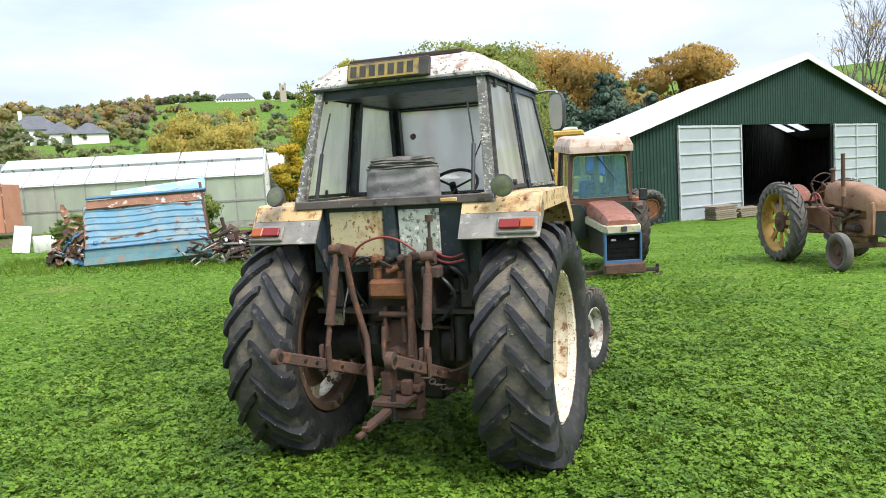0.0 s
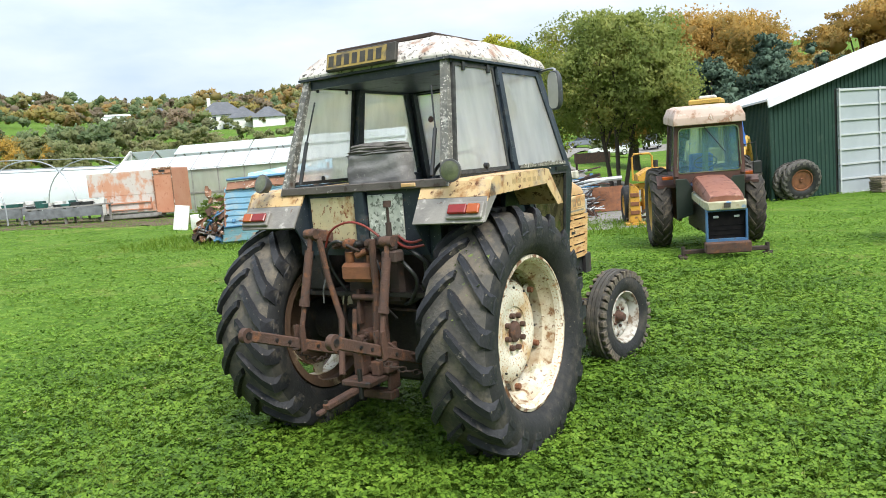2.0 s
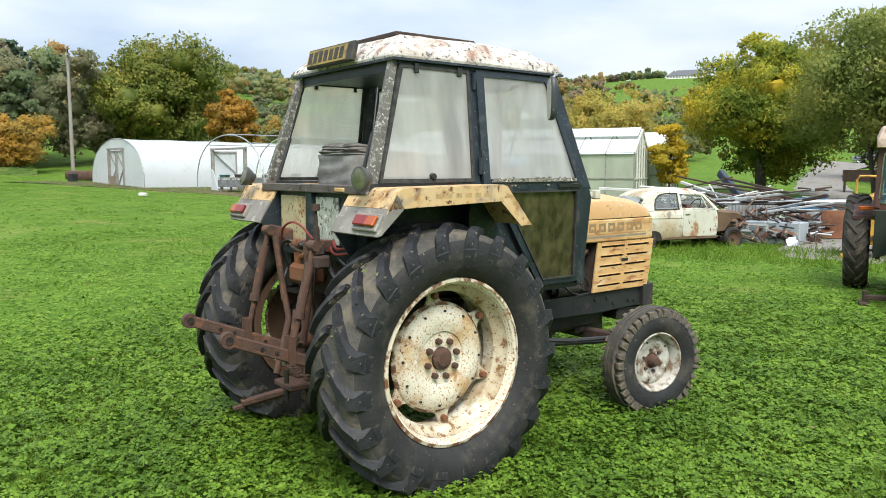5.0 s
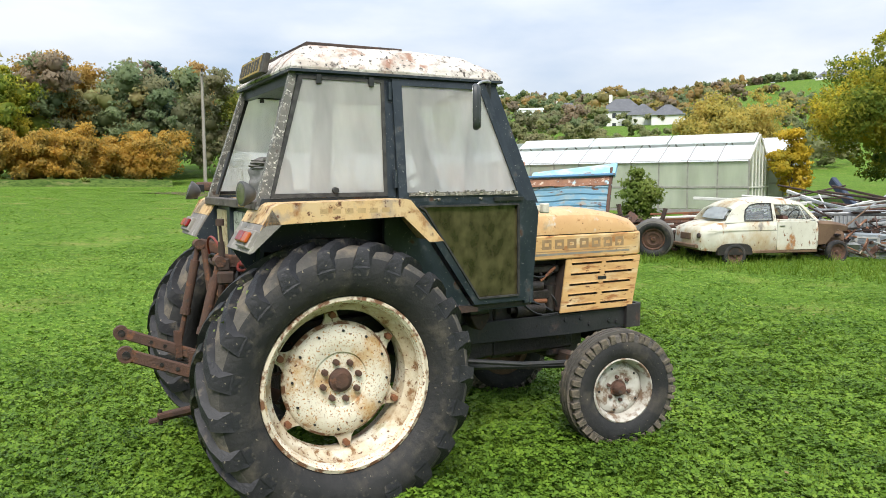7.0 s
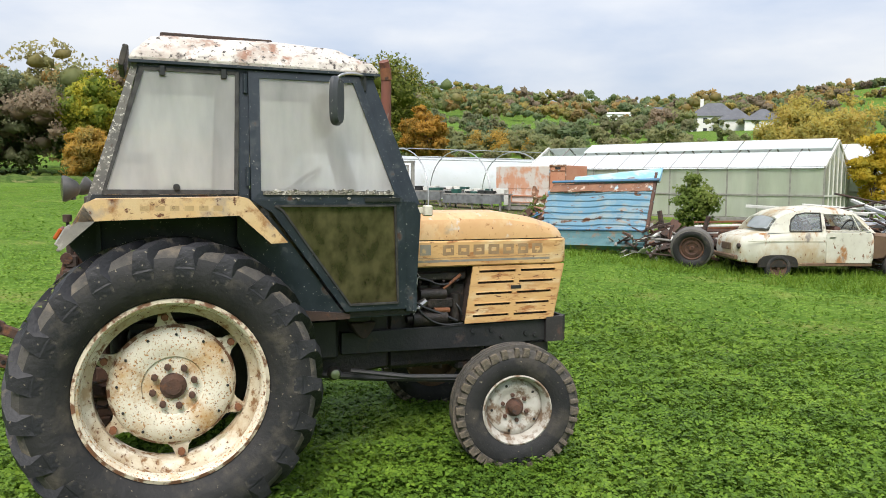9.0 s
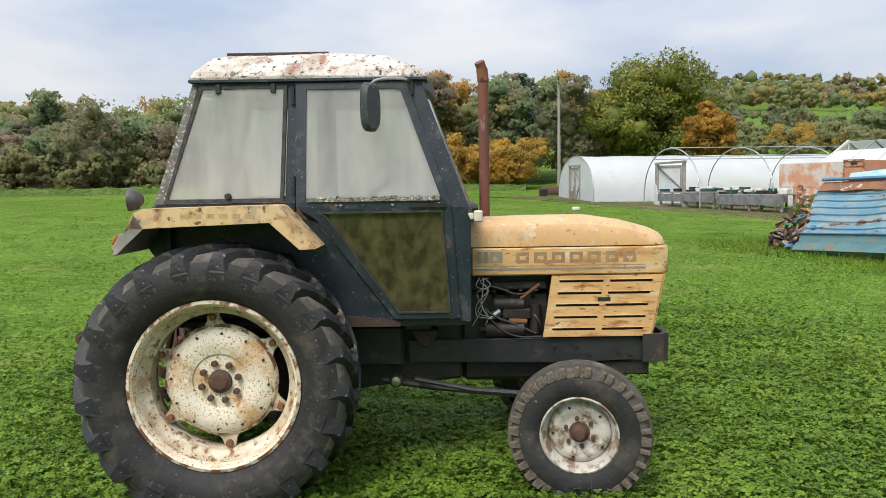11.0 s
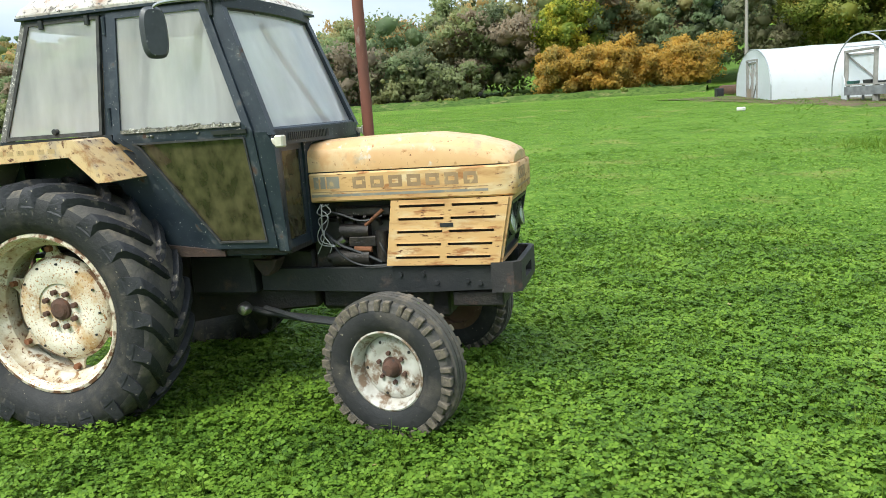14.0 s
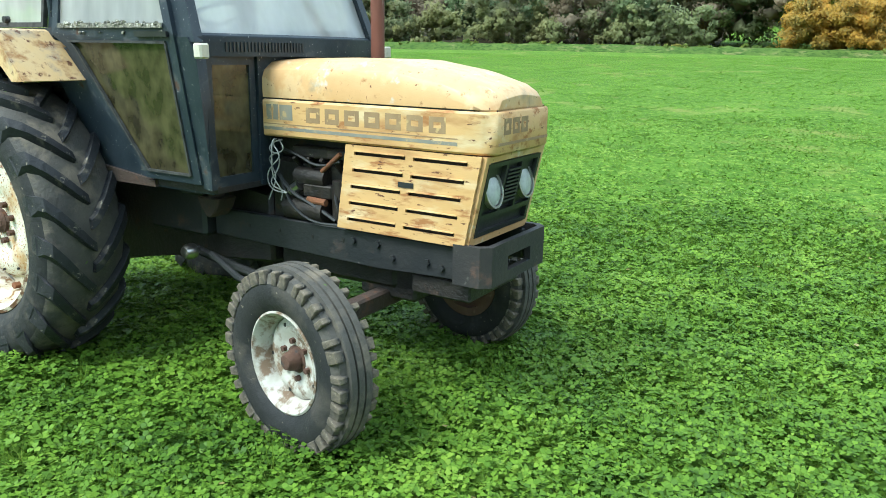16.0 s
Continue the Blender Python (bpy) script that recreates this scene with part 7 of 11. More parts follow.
    bm = B()
    rings = []
    for k in range(9):
        rings.append(cover(2.000 + 0.0095 * k, 0.247 - 0.005 * k + (0.014 if k % 2 else 0.0), 0.098 - 0.003 * k + (0.010 if k % 2 else 0.0), amp=0.016, ph=k * 0.7))
    rings.append(cover(2.085, 0.12, 0.04, ph=3))
    loft(bm, rings)
    part("folded_top", bm, M_FOLDS, bk, "dark folded top of the cover", smooth=25)
    bm = B()
    box(bm, (-0.12, 0.18, 1.07), (0.12, 0.44, 1.40), 0.02)
    part("seat_base", bm, M_BLACK, T)
    bm = B()
    box(bm, (-0.24, 1.10, 1.07), (0.24, 1.50, 1.66), 0.04)
    box(bm, (-0.22, 1.02, 1.60), (0.22, 1.35, 1.78), 0.03, Matrix.Identity(4))
    part("dashboard", bm, M_BLACK, T)
    m = Matrix.Translation((0.0, 0.88, 1.86)) @ Matrix.Rotation(radians(38), 4, "X")
    bm = B()
    lathe(bm, [(0.205 + 0.014 * math.cos(t), 0.014 * math.sin(t)) for t in np.linspace(0, 2 * math.pi, 10, endpoint=False)], 36, 2, closed=True, m=m)
    for k in range(3):
        a = 2 * math.pi * k / 3 + 0.5
        rod(bm, m @ Vector((0.02, 0, -0.02)), m @ Vector((0.2 * math.cos(a), 0.2 * math.sin(a), 0)), 0.010, 6)
    rod(bm, m @ Vector((0, 0, 0.02)), m @ Vector((0, 0, -0.35)), 0.028, 10)
    part("steering_wheel", bm, M_BLACK, T)
    # exhaust stack beside the bonnet
    bm = B()
    ex, ey = -0.50, 1.70
    tube(bm, [(ex, ey, 1.45), (ex, ey, 2.70), (ex + 0.01, ey - 0.01, 2.80), (ex + 0.03, ey - 0.03, 2.85)], 0.040, 18)
    exh = part("exhaust_pipe", bm, M_EXHAUST, T, "rusty red exhaust stack")
    bm = B()
    rod(bm, (ex + 0.003, ey, 2.71), (ex + 0.012, ey - 0.01, 2.80), 0.044, 18)
    part("tip_clamp", bm, M_RUSTLIGHT, exh)
    bm = B()
    tube(bm, [(-0.20, 1.85, 1.25), (-0.42, 1.75, 1.28), (ex, ey, 1.45)], 0.045, 12, 1)
    part("exhaust_elbow", bm, M_RUST, exh)

    # fenders
    for s in (1, -1):
        xi, xo = 0.50, 1.003
        prof = [(-0.545, 1.545), (-0.395, 1.790), (-0.365, 1.806), (0.398, 1.818), (0.428, 1.808), (0.640, 1.562)]
        inner = [(-0.530, 1.540), (-0.385, 1.778), (-0.360, 1.792), (0.393, 1.804), (0.419, 1.795), (0.628, 1.557)]
        lo, hi = sorted((s * xi, s * xo))
        bm = B()
        prism(bm, prof[1:] + inner[1:][::-1], 0, lo, hi)
        fe = part("fender", bm, M_CREAM_WORN, T, "worn yellow flat-topped mudguard", smooth=0)
        for (y0, z0), (y1, z1), mt, lb in (((-0.454, 1.694), (-0.395, 1.790), M_CREAM_WORN, ""), ((-0.545, 1.545), (-0.455, 1.692), M_FENDER_GREY, "bare grey rear mudguard face")):
            bm = B()
            prism(bm, [(y0, z0), (y1, z1), (y1 + 0.012, z1 - 0.010), (y0 + 0.012, z0 - 0.008)], 0, lo, hi)
            part("rear_flap", bm, mt, fe, lb, smooth=0)
        bm = B()
        skirt = [(-0.41, 1.785), (-0.365, 1.8045), (0.397, 1.8165), (0.426, 1.8065), (0.638, 1.560), (0.545, 1.556), (0.372, 1.716), (-0.44, 1.690), (-0.475, 1.665)]
        x0, x1 = sorted((s * (xo + 0.001), s * (xo + 0.009)))
        prism(bm, skirt, 0, x0, x1)
        sk = part("fender_skirt", bm, M_CREAM_WORN, fe, "yellow mudguard side with faded decal", smooth=0)
        bm = B()
        prism(bm, [(-0.41, 1.775), (-0.475, 1.663), (-0.545, 1.545), (-0.52, 1.545), (-0.36, 1.69)], 0, x0, x1)
        part("skirt_end", bm, M_FENDER_GREY, fe, smooth=0)
        for k in range(6):
            y0 = -0.14 + 0.075 * k
            bm = B()
            box(bm, (min(x0, s * (xo + 0.0100)), y0, 1.744), (max(x1, s * (xo + 0.0100)), y0 + 0.048, 1.772))
            part("decal_block", bm, M_FADED, fe, smooth=0)
        # inner wall of the mudguard
        bm = B()
        x0, x1 = sorted((s * 0.50, s * 0.515))
        prism(bm, [(-0.53, 1.55), (-0.39, 1.775), (0.48, 1.80), (0.66, 1.60), (0.60, 1.05), (0.3, 1.0), (-0.2, 1.0), (-0.36, 1.3)], 0, x0, x1)
        part("inner_guard", bm, M_CABBLUE, fe)
        # tail lamp on the rear face
        m = Matrix.Translation((s * 0.875, -0.502, 1.606)) @ Matrix.Rotation(radians(-31.5), 4, "X")
        bm = B()
        box(bm, (-0.125, -0.030, -0.055), (0.125, 0.004, 0.055), 0.006, m)
        tl = part("tail_lamp", bm, M_FENDER_GREY, T, "rear light cluster")
        bm = B()
        box(bm, (-0.108 if s > 0 else -0.02, -0.052, -0.032), (0.02 if s > 0 else 0.108, -0.031, 0.032), 0.006, m)
        part("red_lens", bm, M_REDLENS, tl)
        bm = B()
        box(bm, (0.024 if s > 0 else -0.108, -0.052, -0.032), (0.108 if s > 0 else -0.024, -0.031, 0.032), 0.006, m)
        part("amber_lens", bm, M_AMBER, tl)

    # three point linkage
    bm = B()
    box(bm, (-0.24, -0.34, 0.98), (0.24, 0.02, 1.36), 0.03)
    box(bm, (-0.17, -0.44, 1.20), (0.10, -0.30, 1.38), 0.02)
    hy = part("hydraulic_housing", bm, M_RUSTDARK, T, "rusty hydraulic lift housing")
    bm = B()
    box(bm, (-0.16, -0.50, 1.16), (0.12, -0.36, 1.29), 0.025)
    rod(bm, (-0.10, -0.45, 1.29), (-0.10, -0.45, 1.36), 0.030, 10)
    rod(bm, (0.06, -0.44, 1.29), (0.06, -0.44, 1.34), 0.024, 10)
    rod(bm, (-0.02, -0.48, 1.34), (0.06, -0.46, 1.37), 0.022, 10)
    part("valve_block", bm, M_RUSTLIGHT, hy, "orange-brown valve block")
    bm = B()
    for x in (-0.075, 0.055):
        bar(bm, (x, -0.42, 0.86), (x, -0.40, 1.10), 0.028, 0.07, (0, 1, 0), 0.006)
    rod(bm, (-0.11, -0.44, 1.05), (0.09, -0.44, 1.05), 0.020, 10)
    rod(bm, (-0.01, -0.36, 0.78), (-0.01, -0.50, 0.78), 0.055, 16)
    rod(bm, (-0.01, -0.50, 0.78), (-0.01, -0.56, 0.78), 0.030, 12)
    box(bm, (-0.13, -0.40, 0.70), (0.11, -0.34, 1.00), 0.02)
    part("top_link_bracket", bm, M_RUST, T)
    rod_top = ((-0.34, -0.55, 1.50), (0.30, -0.55, 1.44))
    for k, s in enumerate((-1, 1)):
        tip = (-0.53, -1.05, 0.90) if s < 0 else (0.25, -1.10, 0.91)
        piv = (-0.20, -0.22, 0.59) if s < 0 else (0.40, -0.22, 0.57)
        bm = B()
        bar(bm, tip, piv, 0.026, 0.076, bevel=0.008)
        rod(bm, Vector(tip) - Vector((0.022, 0, 0)), Vector(tip) + Vector((0.022, 0, 0)), 0.050, 18)
        lk = part("lower_link", bm, M_RUST, T, "rusty lower lift arm")
        mid = Vector(tip).lerp(Vector(piv), 0.42)
        for f, r, w_ in ((0.0, 0.024, 0.028), (0.22, 0.012, 0.020), (0.32, 0.012, 0.020), (0.55, 0.012, 0.020)):
            bm = B()
            q = Vector(tip).lerp(Vector(piv), f)
            rod(bm, q - Vector((w_, 0, 0)), q + Vector((w_, 0, 0)), r, 12)
            part("pin", bm, M_DARKOIL, lk)
        a = Vector(rod_top[k])
        bm = B()
        bar(bm, (a.x * 0.72, -0.16, 1.40), a, 0.045, 0.085, bevel=0.01)
        rod(bm, a - Vector((0.045, 0, 0)), a + Vector((0.045, 0, 0)), 0.034, 12)
        part("lift_arm", bm, M_RUST, T)
        bm = B()
        rod(bm, a, a.lerp(mid, 0.18), 0.018, 10)
        rod(bm, a.lerp(mid, 0.15), a.lerp(mid, 0.62), 0.030, 12)
        rod(bm, a.lerp(mid, 0.60), a.lerp(mid, 0.66), 0.036, 12)
        rod(bm, a.lerp(mid, 0.64), mid, 0.018, 10)
        for dx in (-0.026, 0.026):
            bar(bm, mid + Vector((dx, 0, 0.13)), mid + Vector((dx, 0, -0.05)), 0.012, 0.045, (0, 1, 0))
        part("lift_rod", bm, M_RUST, T, "rusty lift rod")
    bm = B()
    tube(bm, [(-0.30, -0.52, 1.47), (-0.27, -0.50, 1.20), (-0.20, -0.48, 0.90), (-0.12, -0.62, 0.55)], 0.022, 10)
    tube(bm, [(0.15, -0.52, 1.45), (0.14, -0.50, 1.10), (0.15, -0.56, 0.80)], 0.024, 10)
    part("stay_rod", bm, M_RUST, T)
    bm = B()
    rod(bm, (0.30, -0.52, 1.40), (0.315, -0.54, 1.66), 0.010, 8)
    rod(bm, (0.315, -0.54, 1.66), (0.317, -0.54, 1.70), 0.026, 12)
    rod(bm, (0.305, -0.53, 1.46), (0.31, -0.535, 1.56), 0.020, 10)
    box(bm, (0.25, -0.57, 1.30), (0.37, -0.47, 1.38), 0.012)
    box(bm, (0.28, -0.56, 1.38), (0.34, -0.49, 1.46), 0.01)
    part("control_lever", bm, M_RUSTDARK, T)
    bm = B()
    tube(bm, [(-0.28, -0.48, 1.40), (-0.20, -0.52, 1.52), (-0.03, -0.53, 1.58), (0.10, -0.52, 1.55), (0.20, -0.50, 1.47)], 0.008, 8, 2)
    part("red_hose", bm, M_REDHOSE, T, "thin red hose")
    for pts, r, mt, nm in (
            ([(0.26, -0.40, 1.42), (0.42, -0.44, 1.36), (0.50, -0.36, 1.25), (0.40, -0.30, 1.05), (0.22, -0.30, 0.98)], 0.015, M_BLACK, "black_hose"),
            ([(0.24, -0.42, 1.36), (0.38, -0.48, 1.28), (0.44, -0.42, 1.16), (0.30, -0.36, 1.0)], 0.013, M_BLACK, "black_hose"),
            ([(0.28, -0.40, 1.46), (0.40, -0.45, 1.41), (0.50, -0.40, 1.44)], 0.009, M_REDHOSE, "red_hose"),
            ([(0.27, -0.42, 1.43), (0.38, -0.46, 1.38), (0.50, -0.42, 1.40)], 0.009, M_REDHOSE, "red_hose"),
            ([(-0.12, -0.42, 1.38), (-0.16, -0.50, 1.46), (-0.28, -0.50, 1.38), (-0.30, -0.40, 1.20), (-0.22, -0.34, 1.05)], 0.010, M_BLACK, "black_hose"),
            ([(-0.05, -0.46, 1.37), (-0.06, -0.54, 1.43), (0.00, -0.54, 1.40), (0.02, -0.46, 1.36)], 0.009, M_RUSTDARK, "return_pipe"),
            ([(0.12, -0.44, 1.30), (0.20, -0.50, 1.18), (0.14, -0.46, 1.02), (0.20, -0.38, 0.90)], 0.008, M_DARKOIL, "thin_pipe"),
            ([(-0.34, -0.40, 1.25), (-0.36, -0.46, 1.10), (-0.38, -0.44, 1.00)], 0.006, M_GALV2, "hanging_cable")):
        bm = B()
        tube(bm, pts, r, 8, 2)
        part(nm, bm, mt, T)
    for a, b_, r in (((0.40, -0.28, 0.72), (0.40, -0.28, 1.02), 0.045), ((-0.26, -0.20, 0.80), (-0.26, -0.16, 1.22), 0.055)):
        bm = B()
        rod(bm, a, b_, r, 14)
        rod(bm, Vector(b_), Vector(b_) + Vector((0, 0, 0.10)), r * 0.45, 10)
        part("cylinder", bm, M_DARKOIL, T)
    # couplings and caps along the top of the lift housing
    for k, (x, z, r, mt) in enumerate(((-0.20, 1.415, 0.026, M_RUST), (-0.10, 1.42, 0.034, M_RUSTLIGHT), (-0.01, 1.415, 0.028, M_DARKOIL), (0.08, 1.42, 0.030, M_RUST), (0.16, 1.43, 0.036, M_RUSTDARK))):
        bm = B()
        lathe(bm, [(0.001, -0.055), (r * 0.6, -0.052), (r, -0.030), (r, 0.0), (r * 0.7, 0.012), (r * 0.7, 0.05), (0.001, 0.05)], 14, 1, at=(x, -0.44, z))
        part("coupling", bm, mt, T)
    bm = B()
    box(bm, (-0.30, -0.40, 1.375), (0.30, -0.30, 1.392), 0.004)
    part("coupling_plate", bm, M_RUSTDARK, T, "bent rusty plate over the lift housing")
    for x, z, r in ((-0.11, 1.30, 0.020), (0.02, 1.295, 0.016), (0.08, 1.305, 0.024)):
        bm = B()
        lathe(bm, [(r, 0.0), (r, 0.022), (r * 0.7, 0.030), (0.001, 0.030)], 10, 2, at=(x, -0.43, z - 0.01))
        part("filler_cap", bm, M_RUST, T)
    # pipes and brackets round the axle
    for pts, r in (([(-0.40, -0.14, 0.92), (-0.24, -0.26, 0.95), (0.24, -0.26, 0.93), (0.42, -0.14, 0.90)], 0.012), ([(0.30, -0.20, 1.10), (0.34, -0.26, 0.90), (0.30, -0.22, 0.70)], 0.016), ([(-0.34, -0.22, 1.08), (-0.38, -0.24, 0.86), (-0.34, -0.20, 0.66)], 0.014)):
        bm = B()
        tube(bm, pts, r, 8, 1)
        part("axle_pipe", bm, M_RUSTDARK, T)
    # check chains from the lower links to the axle, and a hanging hook
    for a, b_, n in (((0.31, -0.78, 0.74), (0.56, -0.16, 0.60), 13), ((-0.40, -0.76, 0.76), (-0.55, -0.14, 0.62), 13)):
        a, b_ = Vector(a), Vector(b_)
        rot = (b_ - a).to_track_quat("X", "Z").to_matrix().to_4x4()
        first = None
        for k in range(n):
            f = (k + 0.5) / n
            q = a.lerp(b_, f) - Vector((0, 0, 0.10 * 4 * f * (1 - f)))
            if first is None:
                bm = B()
                lathe(bm, [(0.017 + 0.005 * math.cos(t), 0.005 * math.sin(t)) for t in np.linspace(0, 2 * math.pi, 6, endpoint=False)], 10, 2, closed=True)
                first = part("chain_link", bm, M_RUSTDARK, T, smooth=60)
            ob = first if k == 0 else new("chain_link", first.data)
            ob.parent = T
            ob.matrix_basis = Matrix.Translation(q) @ rot @ Matrix.Rotation(radians(90 * (k % 2)), 4, "X") @ Matrix.Diagonal((1.7, 1, 1, 1))
    bm = B()
    tube(bm, [(-0.06, -0.50, 0.98), (-0.06, -0.52, 0.84), (-0.05, -0.54, 0.76), (0.0, -0.55, 0.73), (0.05, -0.54, 0.77), (0.05, -0.53, 0.83)], 0.017, 8, 1)
    part("hook", bm, M_RUST, T, "rusty hanging hook")
    # drawbar hitch
    bm = B()
    for x in (-0.10, 0.11):
        bar(bm, (x, -0.36, 0.40), (x, -0.36, 0.72), 0.03, 0.12, (0, 1, 0), 0.006)
    box(bm, (-0.14, -0.46, 0.53), (0.15, -0.34, 0.58), 0.01)
    box(bm, (-0.13, -0.44, 0.34), (0.14, -0.34, 0.40), 0.01)
    hi_ = part("drawbar_hitch", bm, M_RUST, T, "rusty pickup hitch and drawbar")
    for nm, a, b_, w, h in (("drawbar", (-0.045, -0.90, 0.42), (0.03, -0.30, 0.50), 0.060, 0.036), ("drawbar", (-0.075, -0.95, 0.385), (-0.03, -0.62, 0.43), 0.040, 0.028)):
        bm = B()
        bar(bm, a, b_, w, h, bevel=0.006)
        part(nm, bm, M_RUST, hi_)
    for lo, hi in (((-0.12, -0.64, 0.48), (0.12, -0.42, 0.52)), ((-0.10, -0.52, 0.522), (-0.02, -0.42, 0.68)), ((0.03, -0.50, 0.522), (0.10, -0.44, 0.62))):
        bm = B()
        box(bm, lo, hi, 0.008)
        part("hitch_block", bm, M_RUST, hi_)
    for x, y, z0, z1, r in ((0.03, -0.62, 0.40, 0.60, 0.016), (-0.055, -0.88, 0.36, 0.46, 0.014)):
        bm = B()
        rod(bm, (x, y, z0), (x, y, z1), r, 10)
        part("hitch_pin", bm, M_DARKOIL, hi_)
    for pts in ([(0.20, -0.50, 0.76), (0.34, -0.50, 0.68), (0.46, -0.42, 0.70), (0.52, -0.2, 0.76)], [(-0.20, -0.46, 0.74), (-0.30, -0.44, 0.64), (-0.42, -0.30, 0.70)]):
        bm = B()
        tube(bm, pts, 0.010, 6, 2)
        part("check_chain", bm, M_RUST, T)
    # wipers
    bm = B()
    rod(bm, (0.30, FT + 0.03, zt - 0.03), (0.02, FB - 0.12, zb + 0.22), 0.006, 6)
    part("wiper", bm, M_BLACK, T)
    # stickers seen inside the windscreen
    bm = B()
    lathe(bm, [(0.001, 0.002), (0.028, 0.002), (0.028, 0.0), (0.001, 0.0)], 20, 1, at=(-0.50, FT + 0.09 - 0.012, zt - 0.28))
    part("sticker", bm, M_BLUESTEEL2, T)


M_LITTERMOSS = mat("mossy_litter", (0.16, 0.20, 0.05), (0.09, 0.12, 0.035), 30, 0.8, bump=0)
M_FADED = mat("worn_off_decal", (0.36, 0.245, 0.115), (0.46, 0.33, 0.16), 14, 0.65, bump=0.05, layers=(((0.20, 0.13, 0.07), 26, 0.56, 0.64, 0.8),))
M_FOLDS = mat("dark_folded_cover", (0.090, 0.083, 0.075), (0.158, 0.147, 0.135), 12, 0.8, bump=0.4, bscale=40)
M_SILLGREY = mat("brown_grey_sill", (0.115, 0.095, 0.085), (0.075, 0.065, 0.06), 6, 0.7, bump=0.2, layers=(((0.30, 0.28, 0.25), 24, 0.62, 0.68, 0.8), ((0.05, 0.035, 0.03), 12, 0.58, 0.66, 0.9)))
M_WIRE = mat("pale_wire", (0.40, 0.40, 0.385), (0.24, 0.24, 0.235), 20, 0.5, bump=0)
M_GALV2 = mat("grey_cable", (0.26, 0.26, 0.25), (0.12, 0.12, 0.12), 20, 0.5, bump=0)
M_LUG = mat("worn_tread_bars", (0.015, 0.016, 0.019), (0.027, 0.027, 0.031), 9, 0.55, bump=0.45, bscale=25, obrand=0.2, spec=0.35, layers=(((0.135, 0.116, 0.092), 6, 0.55, 0.66, 0.9), ((0.216, 0.189, 0.149), 26, 0.63, 0.68, 0.95)))
M_MUDLUG = mat("mud_caked_tread_blocks", (0.024, 0.026, 0.028), (0.045, 0.044, 0.042), 9, 0.7, bump=0.6, bscale=30, spec=0.3, layers=(((0.173, 0.143, 0.105), 5, 0.47, 0.60, 0.95), ((0.240, 0.210, 0.165), 26, 0.60, 0.66, 0.95)))
M_RIMDIRT = mat("dirty_inner_rim", (0.56, 0.50, 0.38), (0.36, 0.26, 0.15), 7, 0.8, bump=0.3, layers=(((0.64, 0.60, 0.50), 5, 0.50, 0.60, 0.9), ((0.20, 0.105, 0.045), 14, 0.55, 0.64, 0.9), ((0.24, 0.22, 0.09), 4, 0.60, 0.70, 0.6), (RUST, 45, 0.60, 0.65, 0.9)))
M_RIMRUST = mat("rusted_rim", (0.135, 0.078, 0.046), (0.085, 0.048, 0.031), 6, 0.8, bump=0.3, layers=(((0.34, 0.25, 0.16), 8, 0.58, 0.68, 0.7),))
M_FRONTRIM = mat("scuffed_pale_rim", (0.50, 0.49, 0.45), (0.36, 0.33, 0.28), 9, 0.55, bump=0.2, layers=(((0.17, 0.115, 0.075), 14, 0.48, 0.60, 0.8), ((0.56, 0.56, 0.53), 10, 0.60, 0.70, 0.4)))
M_RUSTDARK = mat("dark_rust", (0.060, 0.036, 0.027), (0.036, 0.027, 0.023), 8, 0.85, bump=0.4, layers=(((0.10, 0.048, 0.028), 14, 0.58, 0.68, 0.9),))
M_BUMPER = mat("rusty_black_bumper", (0.036, 0.031, 0.029), (0.020, 0.019, 0.020), 5, 0.65, bump=0.2, layers=(((0.115, 0.062, 0.045), 4, 0.56, 0.66, 0.85), ((0.10, 0.095, 0.085), 22, 0.62, 0.7, 0.85)))
M_ENGINEMIX = mat("grimy_engine_metal", (0.014, 0.013, 0.013), (0.030, 0.022, 0.018), 14, 0.5, 0.2, bump=0.4, layers=(((0.07, 0.055, 0.045), 11, 0.58, 0.68, 0.7), ((0.20, 0.18, 0.16), 30, 0.66, 0.70, 0.4)))
M_HEADGLASS = mat("headlight_glass", (0.44, 0.47, 0.45), (0.34, 0.36, 0.35), 30, 0.1, bump=0.12, bscale=120)
M_LAMPBODY = mat("dark_lamp_shell", (0.042, 0.044, 0.045), (0.09, 0.085, 0.08), 9, 0.5, bump=0.1)
M_BLACKSPECK = mat("speckled_black_shell", (0.028, 0.031, 0.035), (0.05, 0.055, 0.06), 5, 0.45, bump=0.08, layers=(((0.55, 0.55, 0.52), 55, 0.665, 0.69, 0.9),))
M_EXHAUST = mat("red_rust_exhaust", (0.18, 0.065, 0.042), (0.12, 0.050, 0.036), 5, 0.8, bump=0.25, stretch=(1, 1, 0.35), layers=(((0.30, 0.25, 0.22), 9, 0.60, 0.70, 0.7), ((0.05, 0.035, 0.03), 12, 0.62, 0.7, 0.9)))
M_BLUESTEEL2 = mat("small_sticker", (0.10, 0.12, 0.16), (0.30, 0.10, 0.10), 30, 0.5)
build_tractor(tractor)

